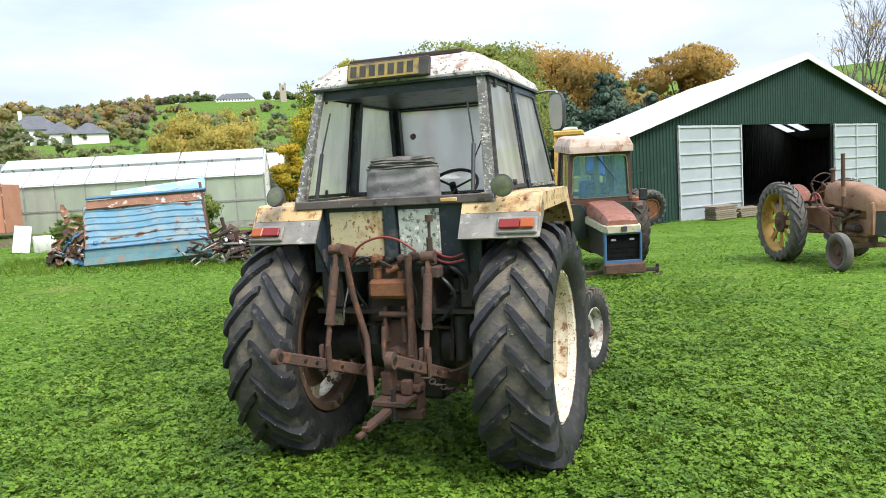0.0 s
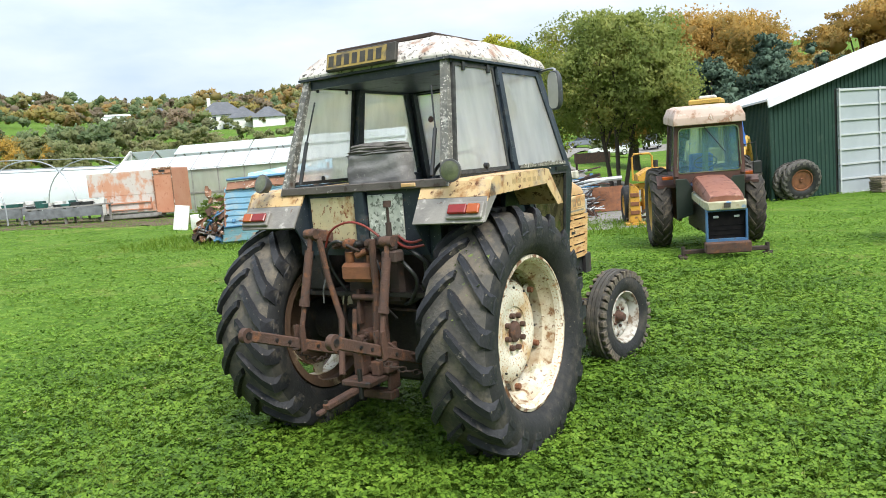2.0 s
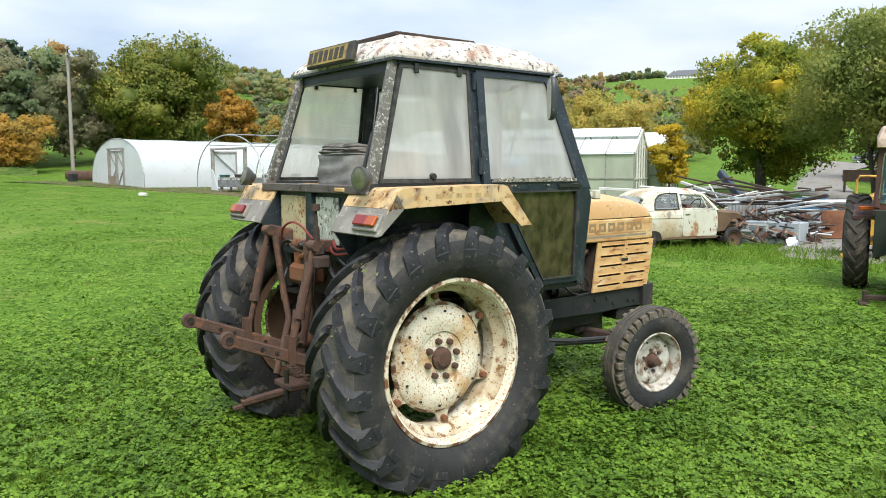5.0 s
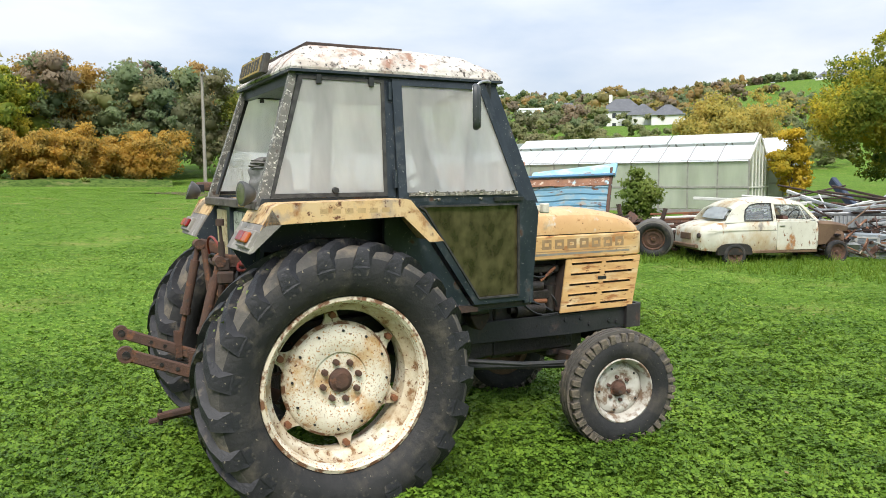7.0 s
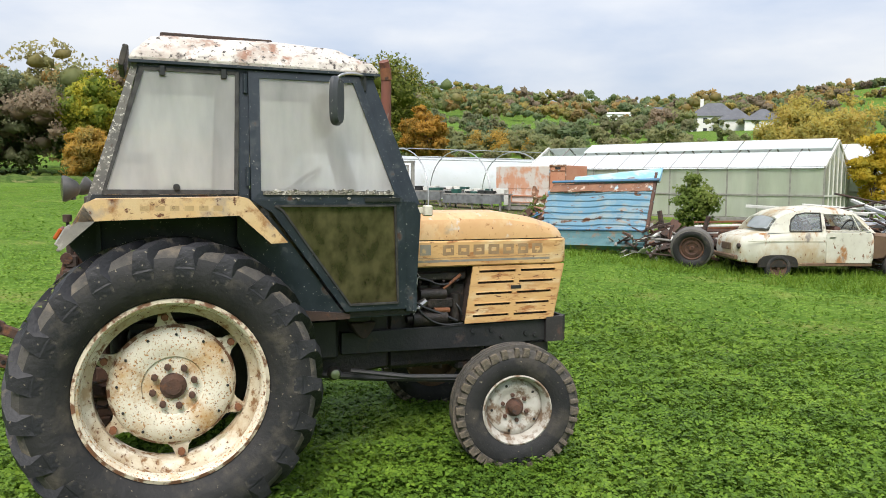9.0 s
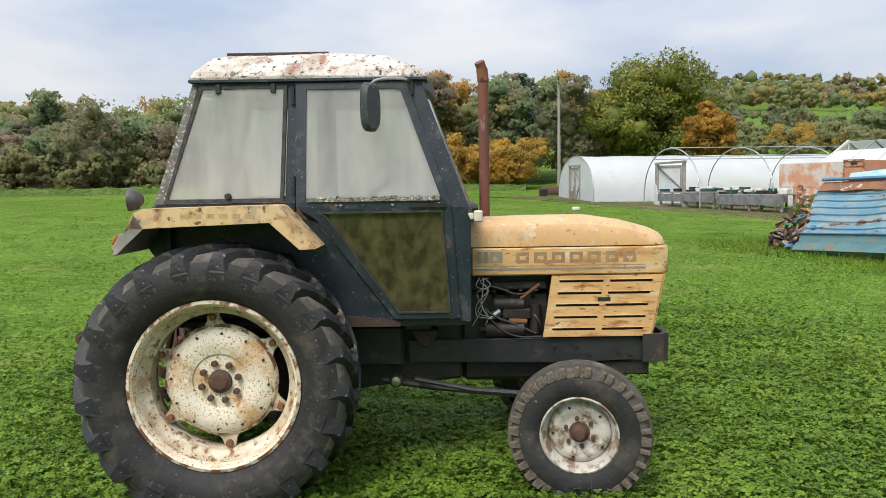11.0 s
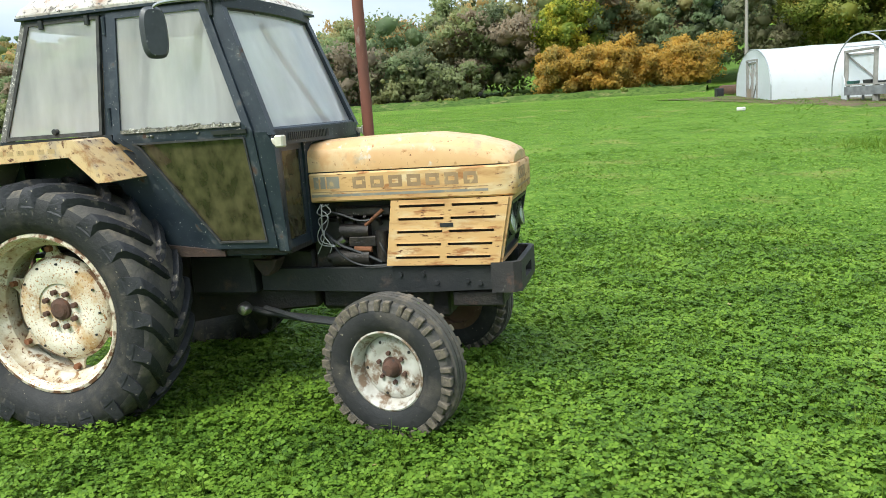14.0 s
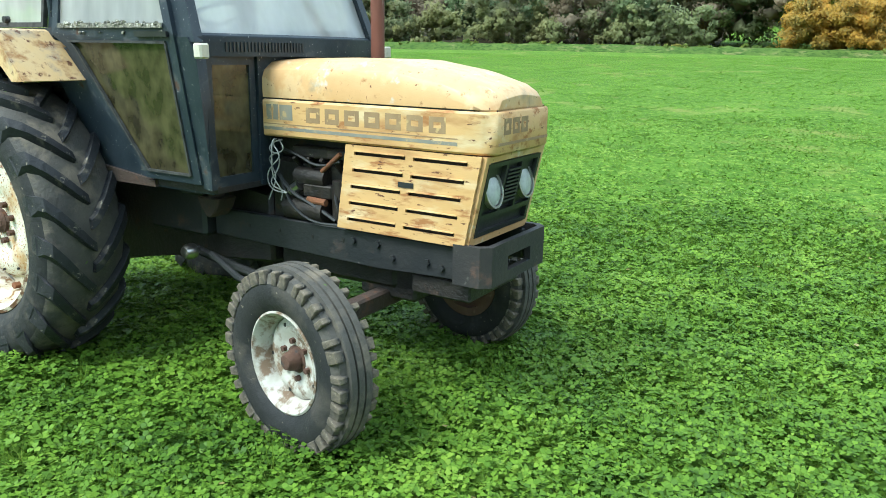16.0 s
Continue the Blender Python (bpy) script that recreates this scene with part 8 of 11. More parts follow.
# ---- scrap, vehicles and machines round the yard ----
M_CARWHITE = mat("chalky_white_car_paint", (0.56, 0.56, 0.48), (0.46, 0.45, 0.37), 2.2, 0.55, bump=0.08, stretch=(1, 1, 0.7), layers=(((0.40, 0.32, 0.20), 1.7, 0.48, 0.64, 0.8), ((0.30, 0.15, 0.06), 2.6, 0.565, 0.645, 0.9), ((0.20, 0.18, 0.15), 4.5, 0.62, 0.70, 0.6), ((0.16, 0.075, 0.035), 12, 0.62, 0.67, 0.9)))
M_CARRUST = mat("rusted_front_wing", (0.15, 0.095, 0.055), (0.095, 0.055, 0.035), 3, 0.85, bump=0.3, layers=(((0.22, 0.16, 0.09), 6, 0.58, 0.7, 0.8),))
M_DIGGER = mat("digger_yellow", (0.55, 0.34, 0.075), (0.44, 0.25, 0.045), 3, 0.6, layers=(((0.16, 0.09, 0.04), 6, 0.57, 0.66, 0.85), ((0.05, 0.04, 0.03), 12, 0.62, 0.7, 0.8)))
M_TARP = mat("blue_tarpaulin", (0.03, 0.12, 0.42), (0.025, 0.09, 0.33), 3, 0.5, bump=0.3, bscale=8)
M_CABRED = mat("brown_red_cab_paint", (0.088, 0.037, 0.028), (0.058, 0.030, 0.024), 4, 0.6, layers=(((0.065, 0.037, 0.031), 9, 0.58, 0.68, 0.85),))
M_BONNETRED = mat("faded_red_bonnet", (0.27, 0.115, 0.075), (0.20, 0.075, 0.048), 4, 0.48, layers=(((0.12, 0.055, 0.038), 8, 0.56, 0.68, 0.8), ((0.38, 0.22, 0.16), 7, 0.58, 0.70, 0.7)))
M_PALEBAND = mat("pale_worn_band", (0.46, 0.44, 0.32), (0.38, 0.34, 0.22), 6, 0.6, layers=(((0.10, 0.25, 0.48), 7, 0.57, 0.64, 0.8), ((0.20, 0.12, 0.07), 12, 0.60, 0.67, 0.85)))
M_TRACBLUE = mat("tractor_blue", (0.045, 0.12, 0.26), (0.06, 0.14, 0.24), 6, 0.55, layers=(((0.12, 0.10, 0.08), 9, 0.58, 0.66, 0.8),))
M_PINKROOF = mat("weathered_pinkish_roof", (0.516, 0.398, 0.336), (0.447, 0.332, 0.264), 3, 0.75, bump=0.2, layers=(((0.292, 0.166, 0.104), 6, 0.54, 0.64, 0.8), ((0.533, 0.473, 0.400), 12, 0.60, 0.68, 0.7)))
M_FORDRUST = mat("orange_brown_tractor_rust", (0.29, 0.165, 0.095), (0.20, 0.10, 0.058), 4, 0.75, bump=0.25, layers=(((0.28, 0.17, 0.10), 7, 0.58, 0.68, 0.7), ((0.07, 0.04, 0.028), 10, 0.6, 0.7, 0.85)))
M_YELLOWRIM = mat("ochre_rim", (0.40, 0.25, 0.045), (0.32, 0.18, 0.035), 5, 0.65, layers=(((0.16, 0.085, 0.03), 7, 0.57, 0.68, 0.8),))
M_MUDTYRE = mat("muddy_tyre", (0.135, 0.125, 0.112), (0.080, 0.075, 0.068), 5, 0.9, bump=0.3)
M_STONE = mat("pale_rubble", (0.34, 0.30, 0.24), (0.24, 0.21, 0.17), 4, 0.9, bump=0.4, obrand=0.3)
M_NAVY = mat("navy_steel", (0.018, 0.03, 0.06), (0.03, 0.045, 0.075), 5, 0.55)
M_ALU = mat("dull_aluminium", (0.50, 0.51, 0.52), (0.38, 0.39, 0.40), 6, 0.45, 0.5, bump=0.1)
M_HOUSEWALL = mat("white_render", (0.74, 0.74, 0.72), (0.66, 0.66, 0.64), 0.4, 0.8, bump=0.05)
M_SLATE = mat("grey_slate", (0.115, 0.12, 0.135), (0.085, 0.09, 0.10), 0.6, 0.7, bump=0.1, layers=(((0.15, 0.15, 0.15), 2.5, 0.55, 0.7, 0.7),))
M_WINDOW = mat("dark_window", (0.03, 0.035, 0.04), (0.05, 0.055, 0.06), 2, 0.15, bump=0)
M_POLE = mat("pole_timber", (0.30, 0.28, 0.25), (0.22, 0.20, 0.18), 5, 0.9, stretch=(1, 1, 0.2))


def wheel_on(parent, name, x, y, z, R, W, rim, tyre_mat, rim_mat, side=1, lugs=0, rib=0, spokes=False):
    """A smaller or farther wheel: tyre, bars, rim and disc, round the x axis."""
    w = new(name)
    w.empty_display_size = 0.2
    if parent:
        w.parent = parent
    w.matrix_basis = pose(x, y, z) @ Matrix.Diagonal((side, 1, 1, 1))
    part("tyre", tyre_mesh(R, W, rim, 0.035 if lugs else 0.008, 0, segs=40), [tyre_mat, tyre_mat], w, smooth=40)
    if lugs:
        tread(w, R, W, 0.035, lugs, tyre_mat)
    bm = B()
    h = W * 0.36
    lathe(bm, [(rim - 0.03, -h), (rim + 0.01, -h - 0.01), (rim + 0.012, -h + 0.012), (rim - 0.03, -h * 0.4), (rim - 0.03, h * 0.4), (rim + 0.012, h - 0.012), (rim + 0.01, h + 0.01), (rim - 0.012, h), (rim - 0.05, h * 0.35), (rim - 0.05, -h * 0.35)], 40, 0, closed=True)
    part("rim", bm, rim_mat, w)
    if spokes:
        for k in range(8):
            bm = B()
            m = Matrix.Rotation(2 * math.pi * k / 8, 4, "X")
            prism(bm, [(0.16, -0.035), (rim - 0.04, -0.06), (rim - 0.04, 0.06), (0.16, 0.035)], 0, -0.02, 0.005, 0, m)
            part("spoke", bm, rim_mat, w)
        bm = B()
        lathe(bm, [(0.001, 0.10), (0.06, 0.09), (0.09, 0.05), (0.19, 0.03), (0.20, -0.05), (0.001, -0.05)], 28, 0)
        part("hub", bm, M_RUST, w)
    else:
        bm = B()
        lathe(bm, [(rim - 0.035, -0.03), (rim - 0.05, 0.0), (rim * 0.7, 0.025), (rim * 0.45, 0.01), (0.001, 0.012), (0.001, -0.03)], 32, 0)
        part("disc", bm, rim_mat, w)
        bm = B()
        lathe(bm, [(0.001, 0.05), (rim * 0.2, 0.045), (rim * 0.26, 0.01), (0.001, 0.0)], 16, 0)
        part("hub", bm, M_RUST, w)
    return w


M_MUDDRIVE = mat("mud_splashed_drive_tyre", (0.030, 0.027, 0.024), (0.060, 0.050, 0.040), 6, 0.85, bump=0.4, bscale=30, layers=(((0.12, 0.095, 0.068), 9, 0.54, 0.66, 0.95),))


def rounded(poly, r, n=5):
    """A polygon with its corners rounded off."""
    out = []
    for i, p in enumerate(poly):
        p, a, b_ = Vector(p), Vector(poly[i - 1]), Vector(poly[(i + 1) % len(poly)])
        s0, s1 = p + (a - p).normalized() * r, p + (b_ - p).normalized() * r
        for k in range(n):
            t = k / (n - 1)
            q = s0 * (1 - t) ** 2 + p * (2 * t * (1 - t)) + s1 * t * t
            out.append((q.x, q.y))
    return out


def cab_tractor(x, y, turn):
    """The red-brown tractor with a pale cab roof and no front wheels."""
    T = thing("tractor", "red-brown and blue tractor with pale cab roof, front wheels missing", "tractor", pose(x, y, gz(x, y), -4.2, 0, turn))
    for s in (1, -1):
        wheel_on(T, "rear_wheel", s * 0.83, 0, 0.76, 0.78, 0.36, 0.46, M_MUDDRIVE, M_YELLOWRIM, s, lugs=19)
    for s in (1, -1):
        bm = B()
        prism(bm, [(-0.50, 1.25), (-0.30, 1.42), (0.45, 1.42), (0.62, 1.25), (0.62, 1.20), (0.43, 1.37), (-0.28, 1.37), (-0.48, 1.20)], 0, *sorted((s * 0.46, s * 0.90)))
        part("fender", bm, M_CABRED, T)
        bm = B()
        box(bm, (min(s * 0.56, s * 0.82), 0.60, 1.36), (max(s * 0.56, s * 0.82), 0.70, 1.42), 0.01)
        part("side_lamp", bm, M_AMBER, T)
        # cab posts, side panes
        for ya, yb in ((-0.30, -0.24), (0.80, 0.70)):
            bm = B()
            bar(bm, (s * 0.58, ya, 1.40), (s * 0.53, yb, 2.34), 0.08, 0.09, (0, 1, 0), 0.015)
            part("cab_post", bm, M_CABRED, T)
        bm = B()
        loft(bm, [[(s * 0.575, -0.26, 1.45), (s * 0.575, 0.77, 1.45), (s * 0.53, 0.68, 2.30), (s * 0.53, -0.22, 2.30)], [(s * 0.570, -0.26, 1.45), (s * 0.570, 0.77, 1.45), (s * 0.525, 0.68, 2.30), (s * 0.525, -0.22, 2.30)]])
        part("side_pane", bm, G_CLEAR, T, smooth=0)
        bm = B()
        prism(bm, [(0.0, 0.55), (0.80, 0.60), (0.82, 1.42), (-0.28, 1.42)], 0, *sorted((s * 0.50, s * 0.56)))
        part("cab_side", bm, M_CABRED, T)
        bm = B()
        prism(bm, [(0.60, 0.62), (0.60, 1.38), (0.40, 1.38), (0.30, 1.2), (0.30, 0.72)] if s > 0 else [(-0.60, 0.62), (-0.60, 1.38), (-0.40, 1.38), (-0.30, 1.2), (-0.30, 0.72)], 1, 0.83, 0.86, 0.01)
        part("front_lower_pane", bm, M_GREENGLASS, T, "dull green lower cab pane")
    bm = B()
    out = rounded([(-0.63, 1.30), (0.63, 1.30), (0.585, 2.38), (-0.585, 2.38)], 0.02)
    inn = rounded([(-0.57, 1.47), (0.57, 1.47), (0.522, 2.29), (-0.522, 2.29)], 0.09)
    seal = rounded([(-0.552, 1.488), (0.552, 1.488), (0.505, 2.272), (-0.505, 2.272)], 0.08)
    frame_prism(bm, out, inn, 1, 0.74, 0.82)
    part("windscreen_frame", bm, M_CABRED, T)
    bm = B()
    prism(bm, inn, 1, 0.775, 0.780)
    part("windscreen", bm, G_BLUISH, T, "windscreen with the sky's blue reflection put into its colour", smooth=0)
    bm = B()
    frame_prism(bm, inn, seal, 1, 0.815, 0.828)
    part("windscreen_seal", bm, M_CHROME, T)
    bm = B()
    rod(bm, (0.10, 0.83, 2.33), (-0.30, 0.83, 1.80), 0.010, 6)
    part("wiper", bm, M_BLACK, T)
    bm = B()
    loft(bm, [[(sx * (0.62 - d), (0.93 - d) if sy > 0 else (-0.42 + d), z) for sx, sy in ((-1, -1), (-1, 1), (1, 1), (1, -1))] for d, z in ((0.0, 2.34), (0.0, 2.47), (0.012, 2.49), (0.065, 2.62), (0.16, 2.655))])
    bmesh.ops.bevel(bm, geom=bm.edges[:], offset=0.010, segments=1, affect="EDGES", profile=0.5)
    part("roof", bm, M_PINKROOF, T, "pale weathered cab roof")
    bm = B()
    frame_prism(bm, [(-0.58, 1.42), (0.58, 1.42), (0.54, 2.36), (-0.54, 2.36)], [(-0.50, 1.5), (0.50, 1.5), (0.47, 2.28), (-0.47, 2.28)], 1, -0.32, -0.26)
    part("rear_frame", bm, M_CABRED, T)
    # inside: seat, wheel, blue mudguards
    bm = B()
    box(bm, (-0.22, -0.10, 1.15), (0.22, 0.05, 1.75), 0.04)
    box(bm, (-0.22, -0.05, 1.10), (0.22, 0.35, 1.20), 0.03)
    part("seat", bm, M_TARP, T, "blue seat")
    bm = B()
    m = Matrix.Translation((0, 0.45, 1.62)) @ Matrix.Rotation(radians(40), 4, "X")
    lathe(bm, [(0.20 + 0.014 * math.cos(t), 0.014 * math.sin(t)) for t in np.linspace(0, 2 * math.pi, 8, endpoint=False)], 24, 2, closed=True, m=m)
    rod(bm, m @ Vector((-0.2, 0, 0)), m @ Vector((0.2, 0, 0)), 0.012, 6)
    rod(bm, m @ Vector((0, 0, 0)), m @ Vector((0, 0, -0.5)), 0.03, 8)
    part("steering_wheel", bm, M_BLACK, T)
    bm = B()
    rod(bm, (0.05, 0.72, 1.45), (0.03, 0.70, 2.3), 0.055, 8)
    part("inner_bar", bm, M_YELLOWRIM, T)
    # bonnet
    bm = B()
    sec = lambda yy, h, z0, z1: [(-h, yy, z0), (-h, yy, z1 - 0.10), (-h + 0.05, yy, z1 - 0.02), (0, yy, z1), (h - 0.05, yy, z1 - 0.02), (h, yy, z1 - 0.10), (h, yy, z0)]
    loft(bm, [sec(0.82, 0.30, 1.17, 1.42), sec(1.5, 0.31, 1.15, 1.38), sec(2.05, 0.31, 1.13, 1.30), sec(2.25, 0.29, 1.11, 1.22)])
    part("bonnet", bm, M_BONNETRED, T, "faded red bonnet", smooth=45)
    bm = B()
    prism(bm, [(-0.33, 0.83), (0.33, 0.83), (0.34, 2.15), (0.30, 2.33), (-0.30, 2.33), (-0.34, 2.15)], 2, 0.99, 1.13, 0.015)
    part("bonnet_band", bm, M_PALEBAND, T, "pale chipped nose band")
    bm = B()
    box(bm, (-0.05, 2.331, 1.03), (0.05, 2.345, 1.11))
    part("badge", bm, M_BAR, T)
    bm = B()
    frame_prism(bm, [(-0.33, 0.42), (0.33, 0.42), (0.33, 0.99), (-0.33, 0.99)], [(-0.30, 0.50), (0.30, 0.50), (0.30, 0.965), (-0.30, 0.965)], 1, 2.18, 2.29)
    part("grille_surround", bm, M_TRACBLUE, T, "blue grille surround")
    bm = B()
    box(bm, (-0.30, 2.16, 0.50), (0.30, 2.22, 0.965))
    for z in (0.56, 0.64, 0.72):
        box(bm, (-0.27, 2.221, z), (0.27, 2.228, z + 0.012))
    part("grille", bm, M_PITBLACK, T)
    for sx in (-0.165, 0.165):
        bm = B()
        box(bm, (sx - 0.045, 2.222, 0.845), (sx + 0.045, 2.24, 0.885), 0.008)
        part("headlight", bm, M_HEADGLASS, T)
    bm = B()
    prism(bm, [(0.83, 0.45), (2.16, 0.50), (2.16, 0.99), (0.83, 0.99)], 0, -0.25, 0.25, 0.02)
    part("engine", bm, M_DARKOIL, T)
    bm = B()
    box(bm, (-0.36, 2.20, 0.28), (0.36, 2.40, 0.46), 0.015)
    box(bm, (-0.12, 2.401, 0.33), (0.12, 2.405, 0.40))
    part("weight_block", bm, M_RUST, T, "rusty front weight block")
    bm = B()
    bar(bm, (-0.70, 2.06, 0.27), (0.70, 2.06, 0.27), 0.07, 0.07, bevel=0.01)
    for sx in (-0.68, 0.68):
        rod(bm, (sx, 2.06, 0.12), (sx, 2.06, 0.36), 0.035, 10)
        box(bm, (sx - 0.07, 1.98, 0.12), (sx + 0.07, 2.14, 0.20), 0.012)
        rod(bm, (sx, 2.06, 0.20), (sx * 1.12, 2.06, 0.19), 0.03, 10)
    part("front_axle", bm, M_RUSTDARK, T, "bare front axle resting on the ground")
    bm = B()
    prism(bm, [(-0.2, 0.35), (0.83, 0.40), (0.83, 0.95), (-0.2, 1.0)], 0, -0.24, 0.24, 0.02)
    rod(bm, (-0.6, 0, 0.66), (0.6, 0, 0.66), 0.11, 16)
    part("gearbox", bm, M_DARKOIL, T)
    bm = B()
    tube(bm, [(-0.56, 0.78, 1.9), (-0.80, 0.85, 1.95), (-0.82, 0.86, 1.60)], 0.012, 6)
    box(bm, (-0.90, 0.85, 1.38), (-0.74, 0.88, 1.62), 0.02)
    part("mirror", bm, M_BLACK, T)
    return T


M_PITBLACK = mat("grille_black", (0.006, 0.006, 0.007), (0.012, 0.011, 0.011), 8, 0.9, bump=0.1, spec=0.1)
# blue film and tint stand in for sky reflected in the windscreen
G_BLUISH = glass_mat("sky_tinted_pane", (0.34, 0.52, 0.68), 0.22, through_light=0.6, scale=3.0, gloss=0.8, tint=(0.56, 0.83, 1.0))
M_GREENGLASS = mat("dull_green_pane", (0.022, 0.030, 0.028), (0.035, 0.042, 0.036), 5, 0.3, bump=0.05)
cab_tractor(3.05, 15.72, 183)


def old_tractor(x, y, turn):
    """The small open rusty tractor with ochre wheels: rounded bonnet over an open engine."""
    T = thing("vintage_tractor", "rusty orange-brown vintage tractor with ochre rear wheels", "tractor", pose(x, y, gz(x, y), 0, 0, turn))
    for s in (1, -1):
        wheel_on(T, "rear_wheel", s * 0.66, 0, 0.75, 0.77, 0.28, 0.56, M_MUDTYRE, M_YELLOWRIM, s, lugs=22, spokes=True)
        wheel_on(T, "front_wheel", s * 0.60, 1.85, 0.33, 0.34, 0.15, 0.20, M_MUDTYRE, M_RUST, s)
        # mudguard: a curved sheet over the inner half of the wheel
        bm = B()
        arc = [(0.66 * math.cos(a), 0.75 + 0.70 * math.sin(a)) for a in np.linspace(radians(35), radians(150), 12)]
        prism(bm, arc + [(p * 0.975, 0.75 + (q - 0.75) * 0.975) for p, q in arc[::-1]], 0, *sorted((s * 0.30, s * 0.50)))
        part("fender", bm, M_REDWORN, T, "worn red mudguard strip")
        bm = B()
        tube(bm, [(s * 0.30, 0.40, 1.05), (s * 0.40, 0.62, 1.28), (s * 0.34, 0.78, 1.30), (s * 0.36, 0.95, 1.02), (s * 0.30, 1.2, 0.85)], 0.020, 8, 2)
        part("control_lever", bm, M_REDWORN, T)
        bm = B()
        tube(bm, [(s * 0.30, 0.35, 0.72), (s * 0.34, 1.0, 0.62), (s * 0.52, 1.78, 0.42)], 0.024, 8, 1)
        part("radius_rod", bm, M_RUST, T)
        # footboard
        bm = B()
        box(bm, (min(s * 0.24, s * 0.50), 0.38, 0.62), (max(s * 0.24, s * 0.50), 0.66, 0.645), 0.006)
        part("footboard", bm, M_RUST, T)
    # fuel tank and rounded bonnet, narrowing to the nose
    def sec(yy, h, z0, z1):
        pts = []
        for a in np.linspace(-0.12, math.pi + 0.12, 17):
            c, q = math.cos(a), math.sin(a)
            pts.append((h * math.copysign(abs(c) ** 0.6, c), yy, z0 + (z1 - z0) * (max(q, 0) ** 0.7 if q > 0 else q)))
        return pts
    bm = B()
    loft(bm, [sec(0.66, 0.17, 1.20, 1.44), sec(0.78, 0.23, 1.16, 1.50), sec(1.15, 0.245, 1.12, 1.49), sec(1.6, 0.235, 1.08, 1.43), sec(1.92, 0.215, 1.04, 1.36), sec(2.06, 0.19, 1.02, 1.27), sec(2.13, 0.14, 1.02, 1.16)])
    bo = part("bonnet", bm, M_FORDRUST, T, "rust-brown rounded bonnet", smooth=50)
    bm = B()
    rod(bm, (0, 1.0, 1.49), (0, 1.0, 1.525), 0.045, 14)
    part("filler_cap", bm, M_RUST, bo)
    for s in (1, -1):
        bm = B()
        prism(bm, [(1.98, 0.60), (2.12, 0.60), (2.145, 1.02), (2.12, 1.16), (1.96, 1.10)], 0, *sorted((s * 0.14, s * 0.215)), 0.02)
        part("nose_cheek", bm, M_FORDRUST, bo)
    bm = B()
    prism(bm, [(2.00, 0.60), (2.10, 0.60), (2.125, 1.06), (2.00, 1.10)], 0, -0.14, 0.14)
    part("radiator_grille", bm, M_BLACK, T)
    # engine with its manifold, carburettor, dynamo and pipes in the open
    bm = B()
    box(bm, (-0.13, 0.80, 0.55), (0.13, 1.90, 0.86), 0.025)
    box(bm, (-0.11, 0.84, 0.86), (0.11, 1.82, 1.08), 0.02)
    box(bm, (-0.10, 0.90, 0.44), (0.10, 1.80, 0.55), 0.03)
    eng = part("engine", bm, M_FORDRUST, T, "rusty four cylinder engine")
    for s in (1, -1):
        bm = B()
        for k in range(4):
            tube(bm, [(s * 0.10, 0.98 + 0.22 * k, 1.00), (s * 0.18, 0.98 + 0.22 * k, 0.98), (s * 0.22, 1.02 + 0.20 * k, 0.92)], 0.030, 8, 1)
        rod(bm, (s * 0.22, 0.94, 0.93), (s * 0.22, 1.70, 0.90), 0.042, 12)
        part("manifold", bm, M_RUST, eng)
        bm = B()
        rod(bm, (s * 0.20, 1.46, 0.70), (s * 0.20, 1.74, 0.70), 0.070, 14)
        rod(bm, (s * 0.20, 1.74, 0.70), (s * 0.20, 1.78, 0.70), 0.045, 12)
        part("dynamo", bm, M_RUSTDARK, eng)
        bm = B()
        box(bm, (s * 0.20 - 0.05, 1.18, 0.74), (s * 0.20 + 0.05, 1.30, 0.88), 0.015)
        rod(bm, (s * 0.20, 1.24, 0.64), (s * 0.20, 1.24, 0.74), 0.05, 12)
        part("carburettor", bm, M_CHROME, eng, "dull silver carburettor")
        for pts, r in (([(s * 0.24, 1.30, 0.80), (s * 0.27, 1.50, 0.86), (s * 0.25, 1.85, 0.95)], 0.018), ([(s * 0.16, 0.86, 0.95), (s * 0.24, 1.02, 0.78), (s * 0.22, 1.20, 0.62)], 0.014), ([(s * 0.22, 1.72, 0.58), (s * 0.24, 1.30, 0.55), (s * 0.22, 0.80, 0.60)], 0.020)):
            bm = B()
            tube(bm, pts, r, 8, 1)
            part("engine_pipe", bm, M_RUST, eng)
    bm = B()
    prism(bm, [(-0.25, 0.5), (0.80, 0.55), (0.80, 0.92), (0.45, 1.02), (-0.25, 1.0)], 0, -0.17, 0.17, 0.02)
    rod(bm, (-0.6, 0, 0.75), (0.6, 0, 0.75), 0.10, 16)
    part("gearbox", bm, M_FORDRUST, T)
    for x in (-0.10, 0.10):
        bm = B()
        rod(bm, (x, 0.34, 0.95), (x * 1.5, 0.20, 1.42), 0.014, 8)
        rod(bm, (x * 1.5, 0.20, 1.42), (x * 1.53, 0.19, 1.46), 0.028, 10)
        part("gear_lever", bm, M_RUST, T)
    bm = B()
    box(bm, (-0.15, 0.60, 1.02), (0.15, 0.72, 1.34), 0.03)
    part("instrument_panel", bm, M_REDWORN, T)
    bm = B()
    rod(bm, (0, 0.62, 1.30), (0, 0.28, 1.46), 0.022, 10)
    m = Matrix.Translation((0, 0.28, 1.46)) @ Matrix.Rotation(radians(65), 4, "X")
    lathe(bm, [(0.20 + 0.012 * math.cos(t), 0.012 * math.sin(t)) for t in np.linspace(0, 2 * math.pi, 8, endpoint=False)], 24, 2, closed=True, m=m)
